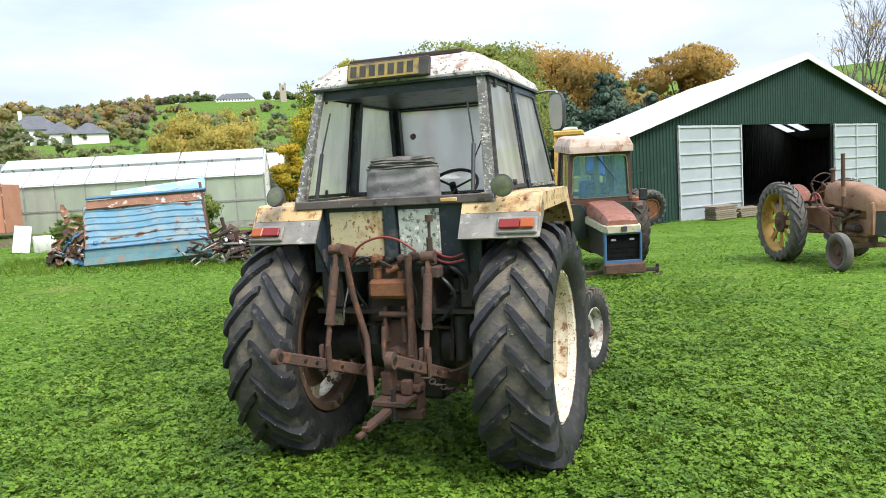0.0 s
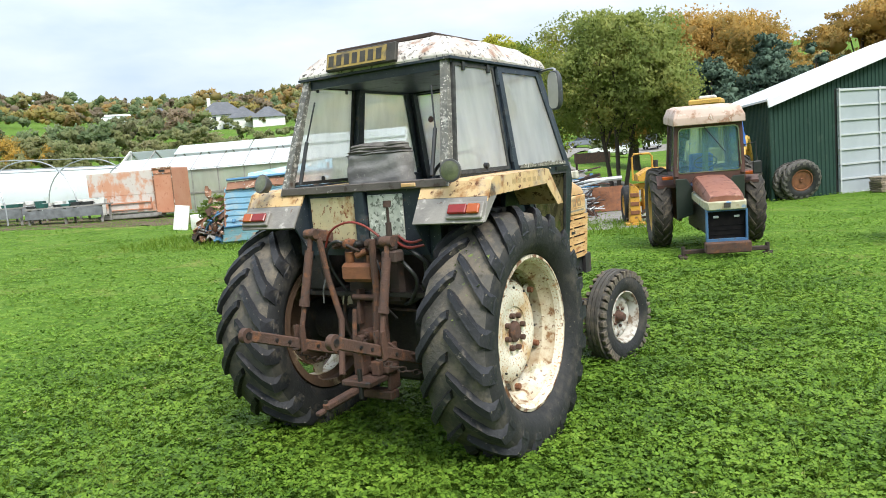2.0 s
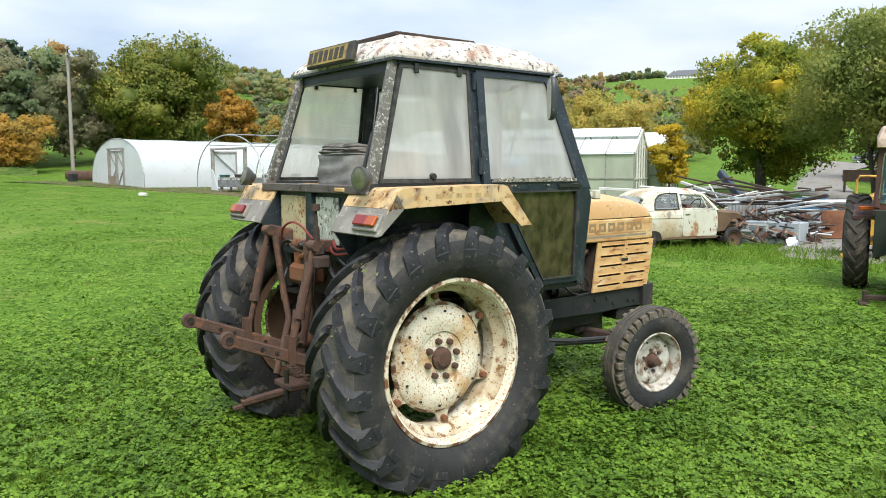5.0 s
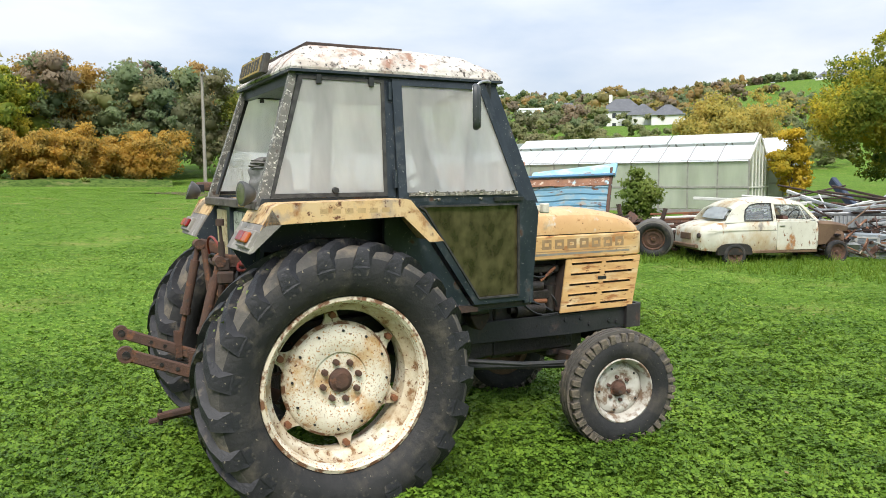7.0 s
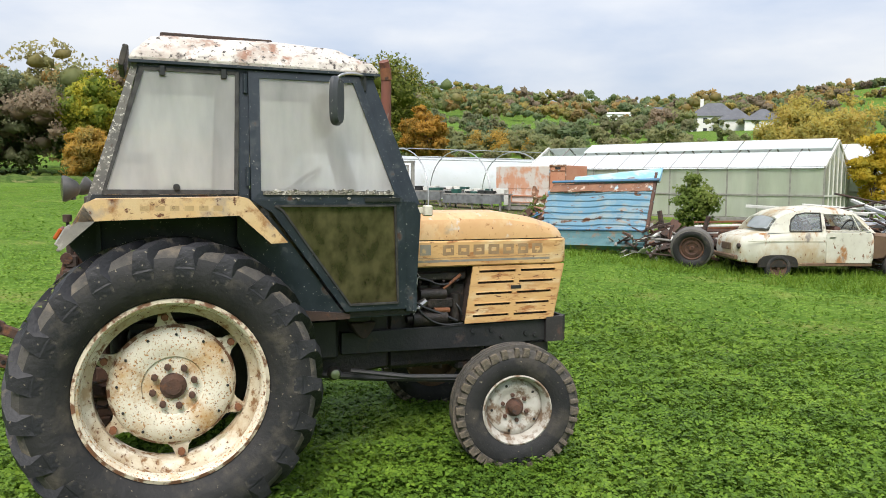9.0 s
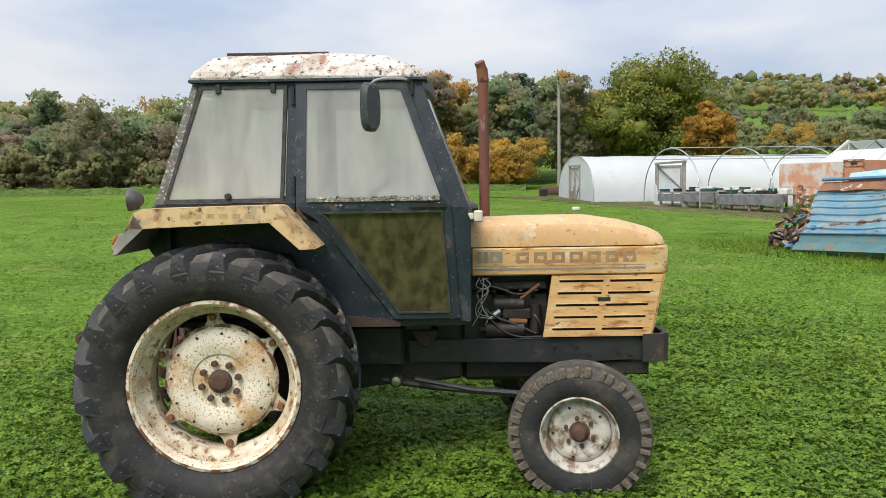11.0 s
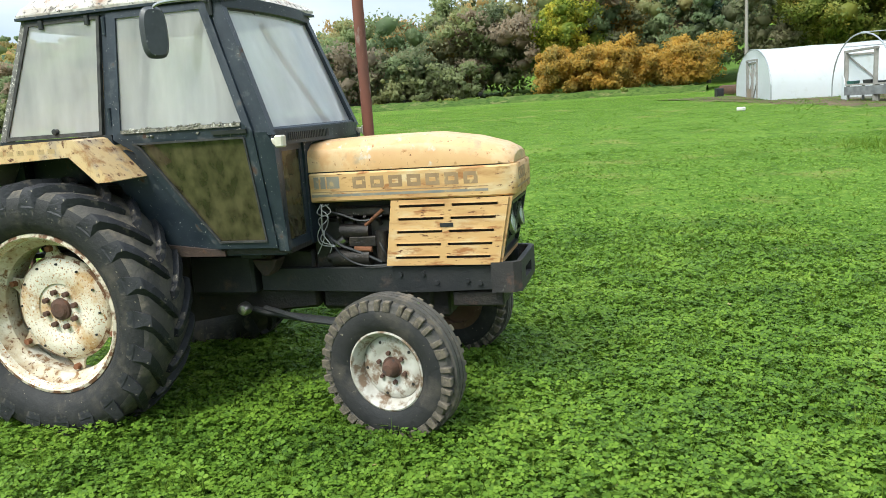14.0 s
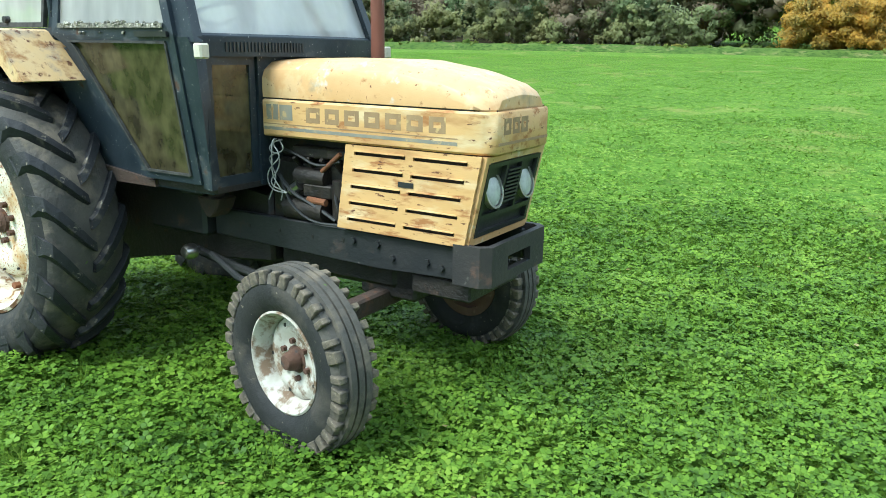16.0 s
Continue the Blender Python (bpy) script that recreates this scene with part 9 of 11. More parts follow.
    for a in (0.3, 2.4, 4.5):
        rod(bm, m @ Vector((0, 0, 0)), m @ Vector((0.2 * math.cos(a), 0.2 * math.sin(a), 0)), 0.010, 6)
    part("steering_wheel", bm, M_RUST, T)
    bm = B()
    sr = [(0.20 * math.cos(a), -0.20 + 0.17 * math.sin(a)) for a in np.linspace(0, 2 * math.pi, 20, endpoint=False)]
    loft(bm, [[(p * 0.6, q * 1.0, 1.10) for p, q in sr], [(p, q, 1.14 + (0.07 if q < -0.25 else 0)) for p, q in sr], [(p * 0.92, q, 1.145 + (0.07 if q < -0.25 else 0)) for p, q in sr], [(p * 0.5, q, 1.115) for p, q in sr]])
    seat = part("pan_seat", bm, M_REDSEAT, T)
    bm = B()
    bar(bm, (0, -0.10, 0.98), (0, -0.22, 1.11), 0.06, 0.015, (0, 1, 0))
    part("seat_spring", bm, M_RUST, seat)
    bm = B()
    tube(bm, [(0.23, 1.50, 0.92), (0.33, 1.55, 0.98), (0.35, 1.56, 1.15), (0.35, 1.56, 1.98)], 0.034, 12, 1)
    ex = part("exhaust_pipe", bm, M_RUST, T)
    bm = B()
    rod(bm, (0.35, 1.56, 1.25), (0.35, 1.56, 1.42), 0.044, 12)
    part("pipe_sleeve", bm, M_FORDRUST, ex)
    bm = B()
    rod(bm, (0.12, 0.86, 1.40), (0.12, 0.86, 1.68), 0.034, 10)
    lathe(bm, [(0.001, 0.05), (0.04, 0.045), (0.055, 0.02), (0.05, 0.0), (0.001, 0.0)], 14, 2, at=(0.12, 0.86, 1.68))
    part("air_cleaner", bm, M_RUST, T)
    bm = B()
    bar(bm, (-0.58, 1.85, 0.42), (0.58, 1.85, 0.42), 0.07, 0.09, bevel=0.01)
    rod(bm, (0, 1.85, 0.40), (0, 1.85, 0.62), 0.06, 10)
    part("front_axle", bm, M_RUST, T)
    return T


M_REDWORN = mat("rust_worn_red_paint", (0.20, 0.058, 0.040), (0.15, 0.065, 0.042), 6, 0.8, bump=0.2, layers=(((0.26, 0.15, 0.09), 9, 0.56, 0.66, 0.85),))
M_REDSEAT = mat("dull_red_paint", (0.22, 0.045, 0.035), (0.15, 0.035, 0.03), 5, 0.7)
old_tractor(7.15, 14.65, 183)


def saloon(x, y, turn):
    """A rounded old saloon with its front stripped."""
    C = thing("car", "derelict white vintage saloon with rust and no bonnet", "car", pose(x, y, gz(x, y) - 0.02, 0, 0, turn))
    # body below the waist: sections from tail to scuttle
    def sec(yy, half, z0, z1, tuck=0.06):
        return [(-half + tuck, yy, z0), (-half, yy, z0 + 0.16), (-half, yy, z1 - 0.16), (-half + 0.05, yy, z1 - 0.04), (-half + 0.16, yy, z1), (half - 0.16, yy, z1), (half - 0.05, yy, z1 - 0.04), (half, yy, z1 - 0.16), (half, yy, z0 + 0.16), (half - tuck, yy, z0)]
    bm = B()
    loft(bm, [sec(-2.02, 0.56, 0.36, 0.74), sec(-1.95, 0.68, 0.32, 0.84), sec(-1.6, 0.76, 0.29, 0.93), sec(-1.1, 0.785, 0.27, 0.99), sec(-0.4, 0.79, 0.26, 1.0), sec(0.55, 0.785, 0.26, 0.99), sec(0.85, 0.775, 0.26, 0.97)])
    part("body", bm, M_CARWHITE, C, "chalky white body streaked with rust", smooth=50)
    # upper body: roofline from the boot to the windscreen, with leaning sides
    line = [(-1.43, 0.97), (-1.36, 1.11), (-1.22, 1.27), (-1.03, 1.385), (-0.72, 1.455), (-0.30, 1.485), (0.10, 1.475), (0.36, 1.435), (0.50, 1.385)]

    def lean(z):
        return 0.745 - 0.31 * (z - 0.95) - 0.25 * max(0.0, z - 1.30)

    bm = B()
    rings = []
    for yy, zz in line[2:]:
        h = lean(zz - 0.05)
        ring = [(-h, yy, zz - 0.075), (-h + 0.035, yy, zz - 0.03), (-h + 0.12, yy, zz), (-h + 0.30, yy, zz + 0.022), (0, yy, zz + 0.03), (h - 0.30, yy, zz + 0.022), (h - 0.12, yy, zz), (h - 0.035, yy, zz - 0.03), (h, yy, zz - 0.075)]
        rings.append(ring + [(p[0] * 0.96, p[1], p[2] - 0.035) for p in ring[::-1]])
    loft(bm, rings)
    part("roof", bm, M_CARWHITE, C, "rounded roof stained tan and grey", smooth=60)

    def flank(pts, s, a=-0.02, b=0.0):
        return loft(B(), [[(s * (lean(z) + a), y_, z) for y_, z in pts], [(s * (lean(z) + b), y_, z) for y_, z in pts]])

    for s in (1, -1):
        # broad curved rear pillar, centre post, screen post and cant rail
        part("rear_quarter", flank([(-1.46, 0.95), (-1.37, 1.09), (-1.23, 1.24), (-1.03, 1.345), (-0.72, 1.41), (-0.60, 1.425), (-0.60, 1.375), (-0.80, 1.335), (-0.93, 1.23), (-0.985, 1.08), (-0.985, 0.95)], s), M_CARWHITE, C)
        part("cant_rail", flank([(-0.60, 1.375), (0.44, 1.345), (0.50, 1.36), (0.34, 1.415), (-0.30, 1.44), (-0.60, 1.425)], s), M_CARWHITE, C)
        part("pillar", flank([(-0.275, 0.95), (-0.185, 0.95), (-0.195, 1.37), (-0.265, 1.372)], s, -0.03, 0.004), M_CARWHITE, C)
        part("pillar", flank([(0.80, 0.95), (0.90, 0.95), (0.51, 1.365), (0.44, 1.345)], s, -0.04, 0.004), M_CARWHITE, C)
        part("quarter_light", flank([(-0.98, 0.985), (-0.925, 1.225), (-0.80, 1.33), (-0.60, 1.37), (-0.27, 1.365), (-0.28, 0.985)], s, -0.016, -0.011), G_CLEAR, C, smooth=0)
        edge = [(-0.98, 0.985), (-0.93, 1.225), (-0.80, 1.332), (-0.60, 1.372), (-0.27, 1.368), (-0.28, 0.985), (-0.98, 0.985)]
        bm = B()
        for (ya, za), (yb, zb_) in zip(edge, edge[1:]):
            rod(bm, (s * (lean(za) + 0.003), ya, za), (s * (lean(zb_) + 0.003), yb, zb_), 0.014, 6)
        part("window_seal", bm, M_SILL, C)
        bm = B()
        for (ya, za), (yb, zb_) in (((-0.18, 0.99), (0.79, 0.99)), ((0.56, 0.99), (0.42, 1.34)), ((-0.19, 1.355), (0.43, 1.335))):
            rod(bm, (s * (lean(za) + 0.002), ya, za), (s * (lean(zb_) + 0.002), yb, zb_), 0.013, 6)
        part("door_window_frame", bm, M_CARWHITE, C)
        bm = B()
        box(bm, (min(s * 0.792, s * 0.803), -0.20, 0.31), (max(s * 0.792, s * 0.803), 0.78, 0.955), 0.004)
        d = part("door", bm, M_CARWHITE, C, "white door with chalky paint")
        bm = B()
        bar(bm, (s * 0.81, -0.14, 0.86), (s * 0.81, -0.02, 0.86), 0.02, 0.02)
        part("door_handle", bm, M_CHROME, d)
        bm = B()
        box(bm, (min(s * 0.790, s * 0.800), -1.90, 0.765), (max(s * 0.790, s * 0.800), 0.80, 0.785), 0.003)
        part("waist_crease", bm, M_CARWHITE, C)
        bm = B()
        box(bm, (min(s * 0.70, s * 0.798), -0.80, 0.24), (max(s * 0.70, s * 0.798), 0.82, 0.305), 0.01)
        part("sill", bm, M_CARRUST, C, "rusted sill")
        # dark arch-shaped block on the flank stands for the shaded wheel hollow
        bm = B()
        prism(bm, [(-1.22 + 0.42 * math.copysign(abs(math.cos(math.pi * k / 16)) ** 0.6, math.cos(math.pi * k / 16)), 0.22 + 0.26 * math.sin(math.pi * k / 16) ** 0.6) for k in range(17)], 0, *sorted((s * 0.70, s * 0.7945)))
        part("wheel_arch", bm, M_DARKOIL, C)
        wheel_on(C, "wheel", s * 0.735, -1.22, 0.20, 0.29, 0.15, 0.17, M_TYRE, M_RUST, s)
        wheel_on(C, "wheel", s * 0.66, 1.42, 0.21, 0.29, 0.15, 0.18, M_TYRE, M_RUST, s)
        bm = B()
        loft(bm, [[(s * 0.74, 0.86, 0.40), (s * 0.78, 0.86, 0.90), (s * 0.62, 0.86, 0.97), (s * 0.60, 0.86, 0.93)], [(s * 0.72, 1.1, 0.42), (s * 0.76, 1.1, 0.88), (s * 0.60, 1.1, 0.95), (s * 0.58, 1.1, 0.91)], [(s * 0.70, 1.4, 0.74), (s * 0.73, 1.4, 0.86), (s * 0.60, 1.4, 0.92), (s * 0.58, 1.4, 0.88)], [(s * 0.64, 1.68, 0.70), (s * 0.66, 1.70, 0.80), (s * 0.56, 1.70, 0.85), (s * 0.54, 1.68, 0.81)]])
        part("front_wing", bm, M_CARRUST, C, "bare rusty front wing", smooth=40)
        bm = B()
        lathe(bm, [(0.001, -0.05), (0.05, -0.045), (0.06, -0.02), (0.06, 0.0)], 14, 1, at=(s * 0.60, -2.0, 0.66))
        part("rear_lamp", bm, M_RUSTDARK, C)
    bm = B()
    box(bm, (-0.40, 0.86, 0.36), (0.40, 1.75, 0.56), 0.03)
    box(bm, (-0.55, 0.80, 0.40), (0.55, 0.87, 0.95), 0.01)
    rod(bm, (-0.58, 1.25, 0.30), (0.58, 1.25, 0.30), 0.04, 8)
    part("engine_bay", bm, M_CARRUST, C, "rusted open engine bay")
    bm = B()
    rows = []
    for yy, zz, h in ((-1.44, 1.02, 0.50), (-1.385, 1.12, 0.50), (-1.25, 1.265, 0.46), (-1.10, 1.36, 0.40)):
        rows.append([(h * k / 4, yy + 0.07 * (k / 4) ** 2, zz + 0.004) for k in range(-4, 5)])
    loft(bm, rows, closed=False)
    bmesh.ops.solidify(bm, geom=bm.faces[:], thickness=0.012)
    part("rear_window", bm, G_REARCAR, C, "bowed rear window", smooth=50)
    bm = B()
    loft(bm, [[(-0.68, 0.90, 0.97), (0.68, 0.90, 0.97), (0.58, 0.52, 1.37), (-0.58, 0.52, 1.37)], [(-0.68, 0.895, 0.965), (0.68, 0.895, 0.965), (0.58, 0.515, 1.365), (-0.58, 0.515, 1.365)]])
    part("windscreen", bm, G_CLEAR, C, smooth=0)
    for lo, hi in (((-0.50, -0.6, 0.55), (0.50, -0.35, 1.12)), ((-0.50, 0.12, 0.50), (-0.06, 0.28, 1.08)), ((0.06, 0.12, 0.50), (0.50, 0.28, 1.08))):
        bm = B()
        box(bm, lo, hi, 0.05, segs=2)
        part("seat_back", bm, M_REDSEAT2, C)
    bm = B()
    m = Matrix.Translation((0.30, 0.52, 1.05)) @ Matrix.Rotation(radians(60), 4, "X")
    lathe(bm, [(0.18 + 0.012 * math.cos(t), 0.012 * math.sin(t)) for t in np.linspace(0, 2 * math.pi, 8, endpoint=False)], 22, 2, closed=True, m=m)
    part("steering_wheel", bm, M_BLACK, C)
    bm = B()
    box(bm, (-0.62, -2.10, 0.36), (0.62, -2.03, 0.46), 0.02)
    part("rear_bumper", bm, M_CARRUST, C)
    bm = B()
    box(bm, (-0.24, -2.045, 0.55), (0.24, -2.015, 0.70), 0.01)
    part("plate_panel", bm, M_CARRUST, C)
    return C


G_REARCAR = mat("sky_grey_pane", (0.56, 0.60, 0.61), (0.46, 0.49, 0.50), 4, 0.1, bump=0)
M_REDSEAT2 = mat("brown_leathercloth", (0.11, 0.05, 0.035), (0.07, 0.035, 0.028), 5, 0.6)
saloon(-2.35, 20.97, -39)


def blue_sheeting():
    """A painted steel trailer side lying against the scrap, its ribs level."""
    o = Vector((-8.85, 18.95, gz(-8.85, 18.95) + 0.12))
    u = Vector((2.75, 0.75, 0.10)).normalized()
    back = Vector((-u.y, u.x, 0)).normalized()
    w = (back * math.sin(radians(38)) + Vector((0, 0, 1)) * math.cos(radians(38))).normalized()
    m = Matrix((u, u.cross(w) * -1, w)).transposed().to_4x4()
    m.translation = o
    t = thing("scrap_trailer", "flaking sky-blue corrugated trailer body leaning on scrap", "scrap metal", m)
    # local: x along, y into the heap, z up the slope
    L = 3.0
    bm = B()
    prof = []
    z = 0.42
    for k in range(7):
        prof += [(0.0, z), (0.0, z + 0.11), (0.035, z + 0.135), (0.035, z + 0.185)]
        z += 0.205
    rng = random.Random(5)
    rings = []
    for i in range(13):
        x = L * i / 12
        dent = 0.03 * math.sin(x * 2.1) + 0.015 * rng.uniform(-1, 1)
        rings.append([(x - 0.06 * zz + 0.02 * rng.uniform(-1, 1), y + dent, zz + 0.012 * math.sin(x * 4)) for y, zz in prof])
    loft(bm, rings, closed=False)
    bmesh.ops.solidify(bm, geom=bm.faces[:], thickness=0.012)
    part("blue_side", bm, M_BLUE, t, "sky-blue ribbed side", smooth=0)
    bm = B()
    rings = []
    for i in range(9):
        x = -0.05 + (L + 0.05) * i / 8
        rings.append([(x, -0.10, -0.10), (x, -0.05, 0.14), (x, 0.02, 0.20), (x, 0.0, 0.34), (x, -0.03, 0.40), (x, 0.08, 0.40), (x, 0.1, -0.1)])
    loft(bm, rings)
    part("teal_skirt", bm, M_TEAL, t, "dull teal lower skirt", smooth=0)
    for zz, yy, hh in ((0.405, -0.05, 0.035), (2.02, -0.06, 0.07)):
        bm = B()
        bar(bm, (-0.05, yy, zz), (L - 0.02, yy, zz + 0.02), 0.06, hh, (0, 0, 1), 0.01)
        part("rail", bm, M_BLUESTEEL, t, "blue steel edge rail")
    for i in range(6):
        bm = B()
        a = 0.25 + 0.45 * i
        q = [(a - 0.3, -0.05 + 0.02 * (i % 2), 1.66 + 0.05 * rng.uniform(-1, 1)), (a + 0.35, -0.05, 1.70), (a + 0.3, 0.02, 2.06 + 0.08 * rng.uniform(-1, 1)), (a - 0.28, 0.02, 2.0)]
        loft(bm, [q, [(p[0], p[1] + 0.02, p[2]) for p in q]])
        part("rust_sheet", bm, M_RUSTSHEET, t, "rusted torn sheet", smooth=0)
    bm = B()
    rings = []
    for i in range(9):
        x = 0.55 + 2.4 * i / 8
        rings.append([(x, 0.0, 2.06), (x, 0.02, 2.26 + 0.03 * i), (x, 0.10, 2.28 + 0.03 * i), (x, 0.10, 2.06)])
    loft(bm, rings)
    part("blue_strip", bm, M_BLUE, t, "blue corrugated top strip", smooth=0)
    for x in (L - 0.02,):
        bm = B()
        bar(bm, (x, 0.05, -0.05), (x - 0.16, 0.05, 2.35), 0.08, 0.10, (0, 1, 0), 0.01)
        part("end_post", bm, M_RUST, t, "rusty end post")
    bm = B()
    bar(bm, (-0.02, 0.03, 0.35), (-0.12, 0.06, 1.85), 0.05, 0.07, (0, 1, 0), 0.01)
    part("end_angle", bm, M_RUSTSHEET, t)
    bm = B()
    box(bm, (0.15, -0.06, 0.56), (0.25, -0.01, 0.66), 0.01)
    part("lamp_box", bm, M_BLUESTEEL, t)
    # crumpled rusty end
    for k in range(9):
        bm = B()
        c = Vector((-0.35 + 0.25 * rng.uniform(-1, 1), 0.15 + 0.2 * rng.uniform(-1, 1), 0.55 + 0.16 * k))
        pts = [c + Vector((0.30 * rng.uniform(-1, 1), 0.15 * rng.uniform(-1, 1), 0.20 * rng.uniform(-1, 1))) for _ in range(4)]
        f = [bm.verts.new(p) for p in pts]
        bm.faces.new((f[0], f[1], f[2]))
        bm.faces.new((f[1], f[3], f[2]))
        bmesh.ops.subdivide_edges(bm, edges=bm.edges[:], cuts=2, use_grid_fill=True)
        for v in bm.verts:
            v.co += Vector((rng.uniform(-1, 1), rng.uniform(-1, 1), rng.uniform(-1, 1))) * 0.035
        bmesh.ops.solidify(bm, geom=bm.faces[:], thickness=0.01)
        part("crumpled_sheet", bm, M_RUSTSHEET, t, smooth=0)
    return t


blue_sheeting()


def loose(name, label, category, a, b_, w, h, material, group="", up=(0, 0, 1), round_=False):
    bm = B()
    if round_:
        rod(bm, a, b_, w, 10)
    else:
        bar(bm, a, b_, w, h, up, min(w, h) * 0.15)
    return solid(name, bm, material, label, category, group)


srng = random.Random(21)
# pipes and beams heaped behind the old car, on cross bearers
for k in range(5):
    yy = 22.6 + 0.9 * k
    loose("bearer", "old timber bearer under scrap metal", "timber", (-4.6 + 0.2 * k, yy, gz(-4, yy) + 0.10), (0.3, yy + 0.5, gz(0.3, yy) + 0.10), 0.16, 0.2, M_GREYWOOD, "bearers")
PIPES = ((M_ALU, "dull aluminium tube in a scrap heap"), (M_WHITE, "white painted post in a scrap heap"), (M_RUST, "rusty steel bar in a scrap heap"), (M_GALV, "galvanised pipe in a scrap heap"), (M_RUSTDARK, "dark rusty girder in a scrap heap"))
for k in range(110):
    mt, lb = PIPES[(0, 2, 4, 3, 2, 1, 4)[k % 7]]
    cx, cy = srng.uniform(-4.4, 0.6), srng.uniform(22.9, 26.2)
    ln, az_, rise = srng.uniform(0.7, 2.4) * (1.3 if k % 6 == 0 else 1), srng.uniform(-0.9, 0.9) + (1.2 if k % 5 == 0 else 0), srng.uniform(-0.22, 0.22)
    zz = gz(cx, cy) + 0.22 + 0.085 * (k % 14)
    d = Vector((math.cos(az_), math.sin(az_), rise)) * ln / 2
    c = Vector((cx, cy, zz + abs(d.z)))
    if k % 3 == 0:
        loose("scrap_beam", lb, "beam", c - d, c + d, srng.uniform(0.04, 0.08), srng.uniform(0.04, 0.10), mt, "scrap heap bars")
    else:
        loose("scrap_pipe", lb, "pipe", c - d, c + d, srng.uniform(0.018, 0.036), 0, mt, "scrap heap bars", round_=True)
loose("steel_beam", "navy blue steel beam propped up in the scrap", "beam", (-0.9, 25.0, gz(-1, 25) + 0.5), (-2.3, 26.2, gz(-2, 26) + 1.85), 0.16, 0.24, M_NAVY)
loose("gutter_pipe", "long pale blue-grey pipe lying across scrap", "pipe", (-2.9, 23.4, 0.95), (1.7, 24.4, 1.05), 0.07, 0, M_ALU, round_=True)
for k, (px, py, w_, h_, turn_) in enumerate(((-5.5, 22.4, 0.9, 0.7, 20), (-4.9, 21.8, 0.6, 0.9, -40), (-5.2, 23.2, 1.2, 0.5, 60), (1.3, 24.7, 1.0, 0.8, 15), (0.4, 25.3, 0.8, 0.7, -25))):
    bm = B()
    box(bm, (-w_ / 2, -0.02, 0), (w_ / 2, 0.02, h_), 0.005)
    bmesh.ops.subdivide_edges(bm, edges=bm.edges[:], cuts=3, use_grid_fill=True)
    for v in bm.verts:
        v.co.y += 0.06 * noise.noise(v.co * 3 + Vector((k, 0, 0)))
    solid("scrap_sheet", bm, (M_RUST, M_RUSTSHEET, M_WHITE, M_RUSTLIGHT, M_ALU)[k], "bent scrap metal sheet standing in a heap", "sheet metal", "scrap sheets", m=pose(px, py, gz(px, py) + 0.05, -18, 0, turn_))


def stove(x, y, turn, w, d, h, mt, label):
    t = thing("appliance", label, "appliance", pose(x, y, gz(x, y) - 0.02, 0, 0, turn))
    bm = B()
    box(bm, (-w / 2, -d / 2, 0), (w / 2, d / 2, h), 0.02)
    part("cabinet", bm, mt, t)
    bm = B()
    frame_prism(bm, [(-w * 0.40, h * 0.12), (-w * 0.02, h * 0.12), (-w * 0.02, h * 0.88), (-w * 0.40, h * 0.88)], [(-w * 0.36, h * 0.18), (-w * 0.06, h * 0.18), (-w * 0.06, h * 0.82), (-w * 0.36, h * 0.82)], 1, -d / 2 - 0.015, -d / 2 - 0.001)
    part("vent_frame", bm, M_WHITE, t, smooth=0)
    for k in range(6):
        bm = B()
        box(bm, (-w * 0.355, -d / 2 - 0.011, h * (0.21 + 0.10 * k)), (-w * 0.065, -d / 2 - 0.002, h * (0.25 + 0.10 * k)))
        part("vent_slat", bm, M_GALV, t, smooth=0)


M_PALEGREY = mat("pale_blue_grey_enamel", (0.36, 0.41, 0.45), (0.30, 0.34, 0.37), 3, 0.5, layers=(((0.20, 0.15, 0.11), 7, 0.6, 0.7, 0.8),))
stove(-0.15, 22.9, -10, 1.5, 0.7, 0.6, M_PALEGREY, "pale blue-grey metal appliance case lying in grass")
M_COR = M_GALV
bm = B()
ribbed(bm, (-1.35, 22.9), (-0.2, 23.6), lambda s: 0.95, rib=0.09, depth=0.03, base=0.05)
solid("corrugated_sheet", bm, M_COR, "galvanised corrugated sheet propped behind the car", "sheet metal", smooth=0)


def blue_implement():
    t = thing("implement", "blue farm implement frame with rusty tines", "implement", pose(-0.5, 25.4, gz(-0.5, 25.4), 0, 0, 12))
    bm = B()
    for a, b_ in (((-1.4, 0, 0.75), (1.5, 0, 0.85)), ((-1.3, 0.9, 0.75), (1.4, 0.9, 0.85)), ((1.3, -0.1, 0.05), (1.3, 0.05, 1.25)), ((-1.2, 0, 0.0), (-1.2, 0, 1.1)), ((0.2, -0.1, 1.05), (1.3, 0, 1.1))):
        bar(bm, a, b_, 0.10, 0.12, (0, 1, 0.1), 0.01)
    part("frame", bm, M_BLUESTEEL, t)
    for k in range(7):
        bm = B()
        x = -1.2 + 0.4 * k
        tube(bm, [(x, 0.1, 0.75), (x, -0.15, 0.55), (x, 0.05, 0.2), (x, -0.1, 0.0)], 0.022, 6, 1)
        part("tine", bm, M_RUST, t)
    bm = B()
    tube(bm, [(-1.2, 0.2, 1.0), (-0.2, 0.3, 1.08), (0.9, 0.2, 1.0), (1.3, 0.2, 1.2)], 0.05, 8, 1)
    part("ram", bm, M_RUST, t)


blue_implement()


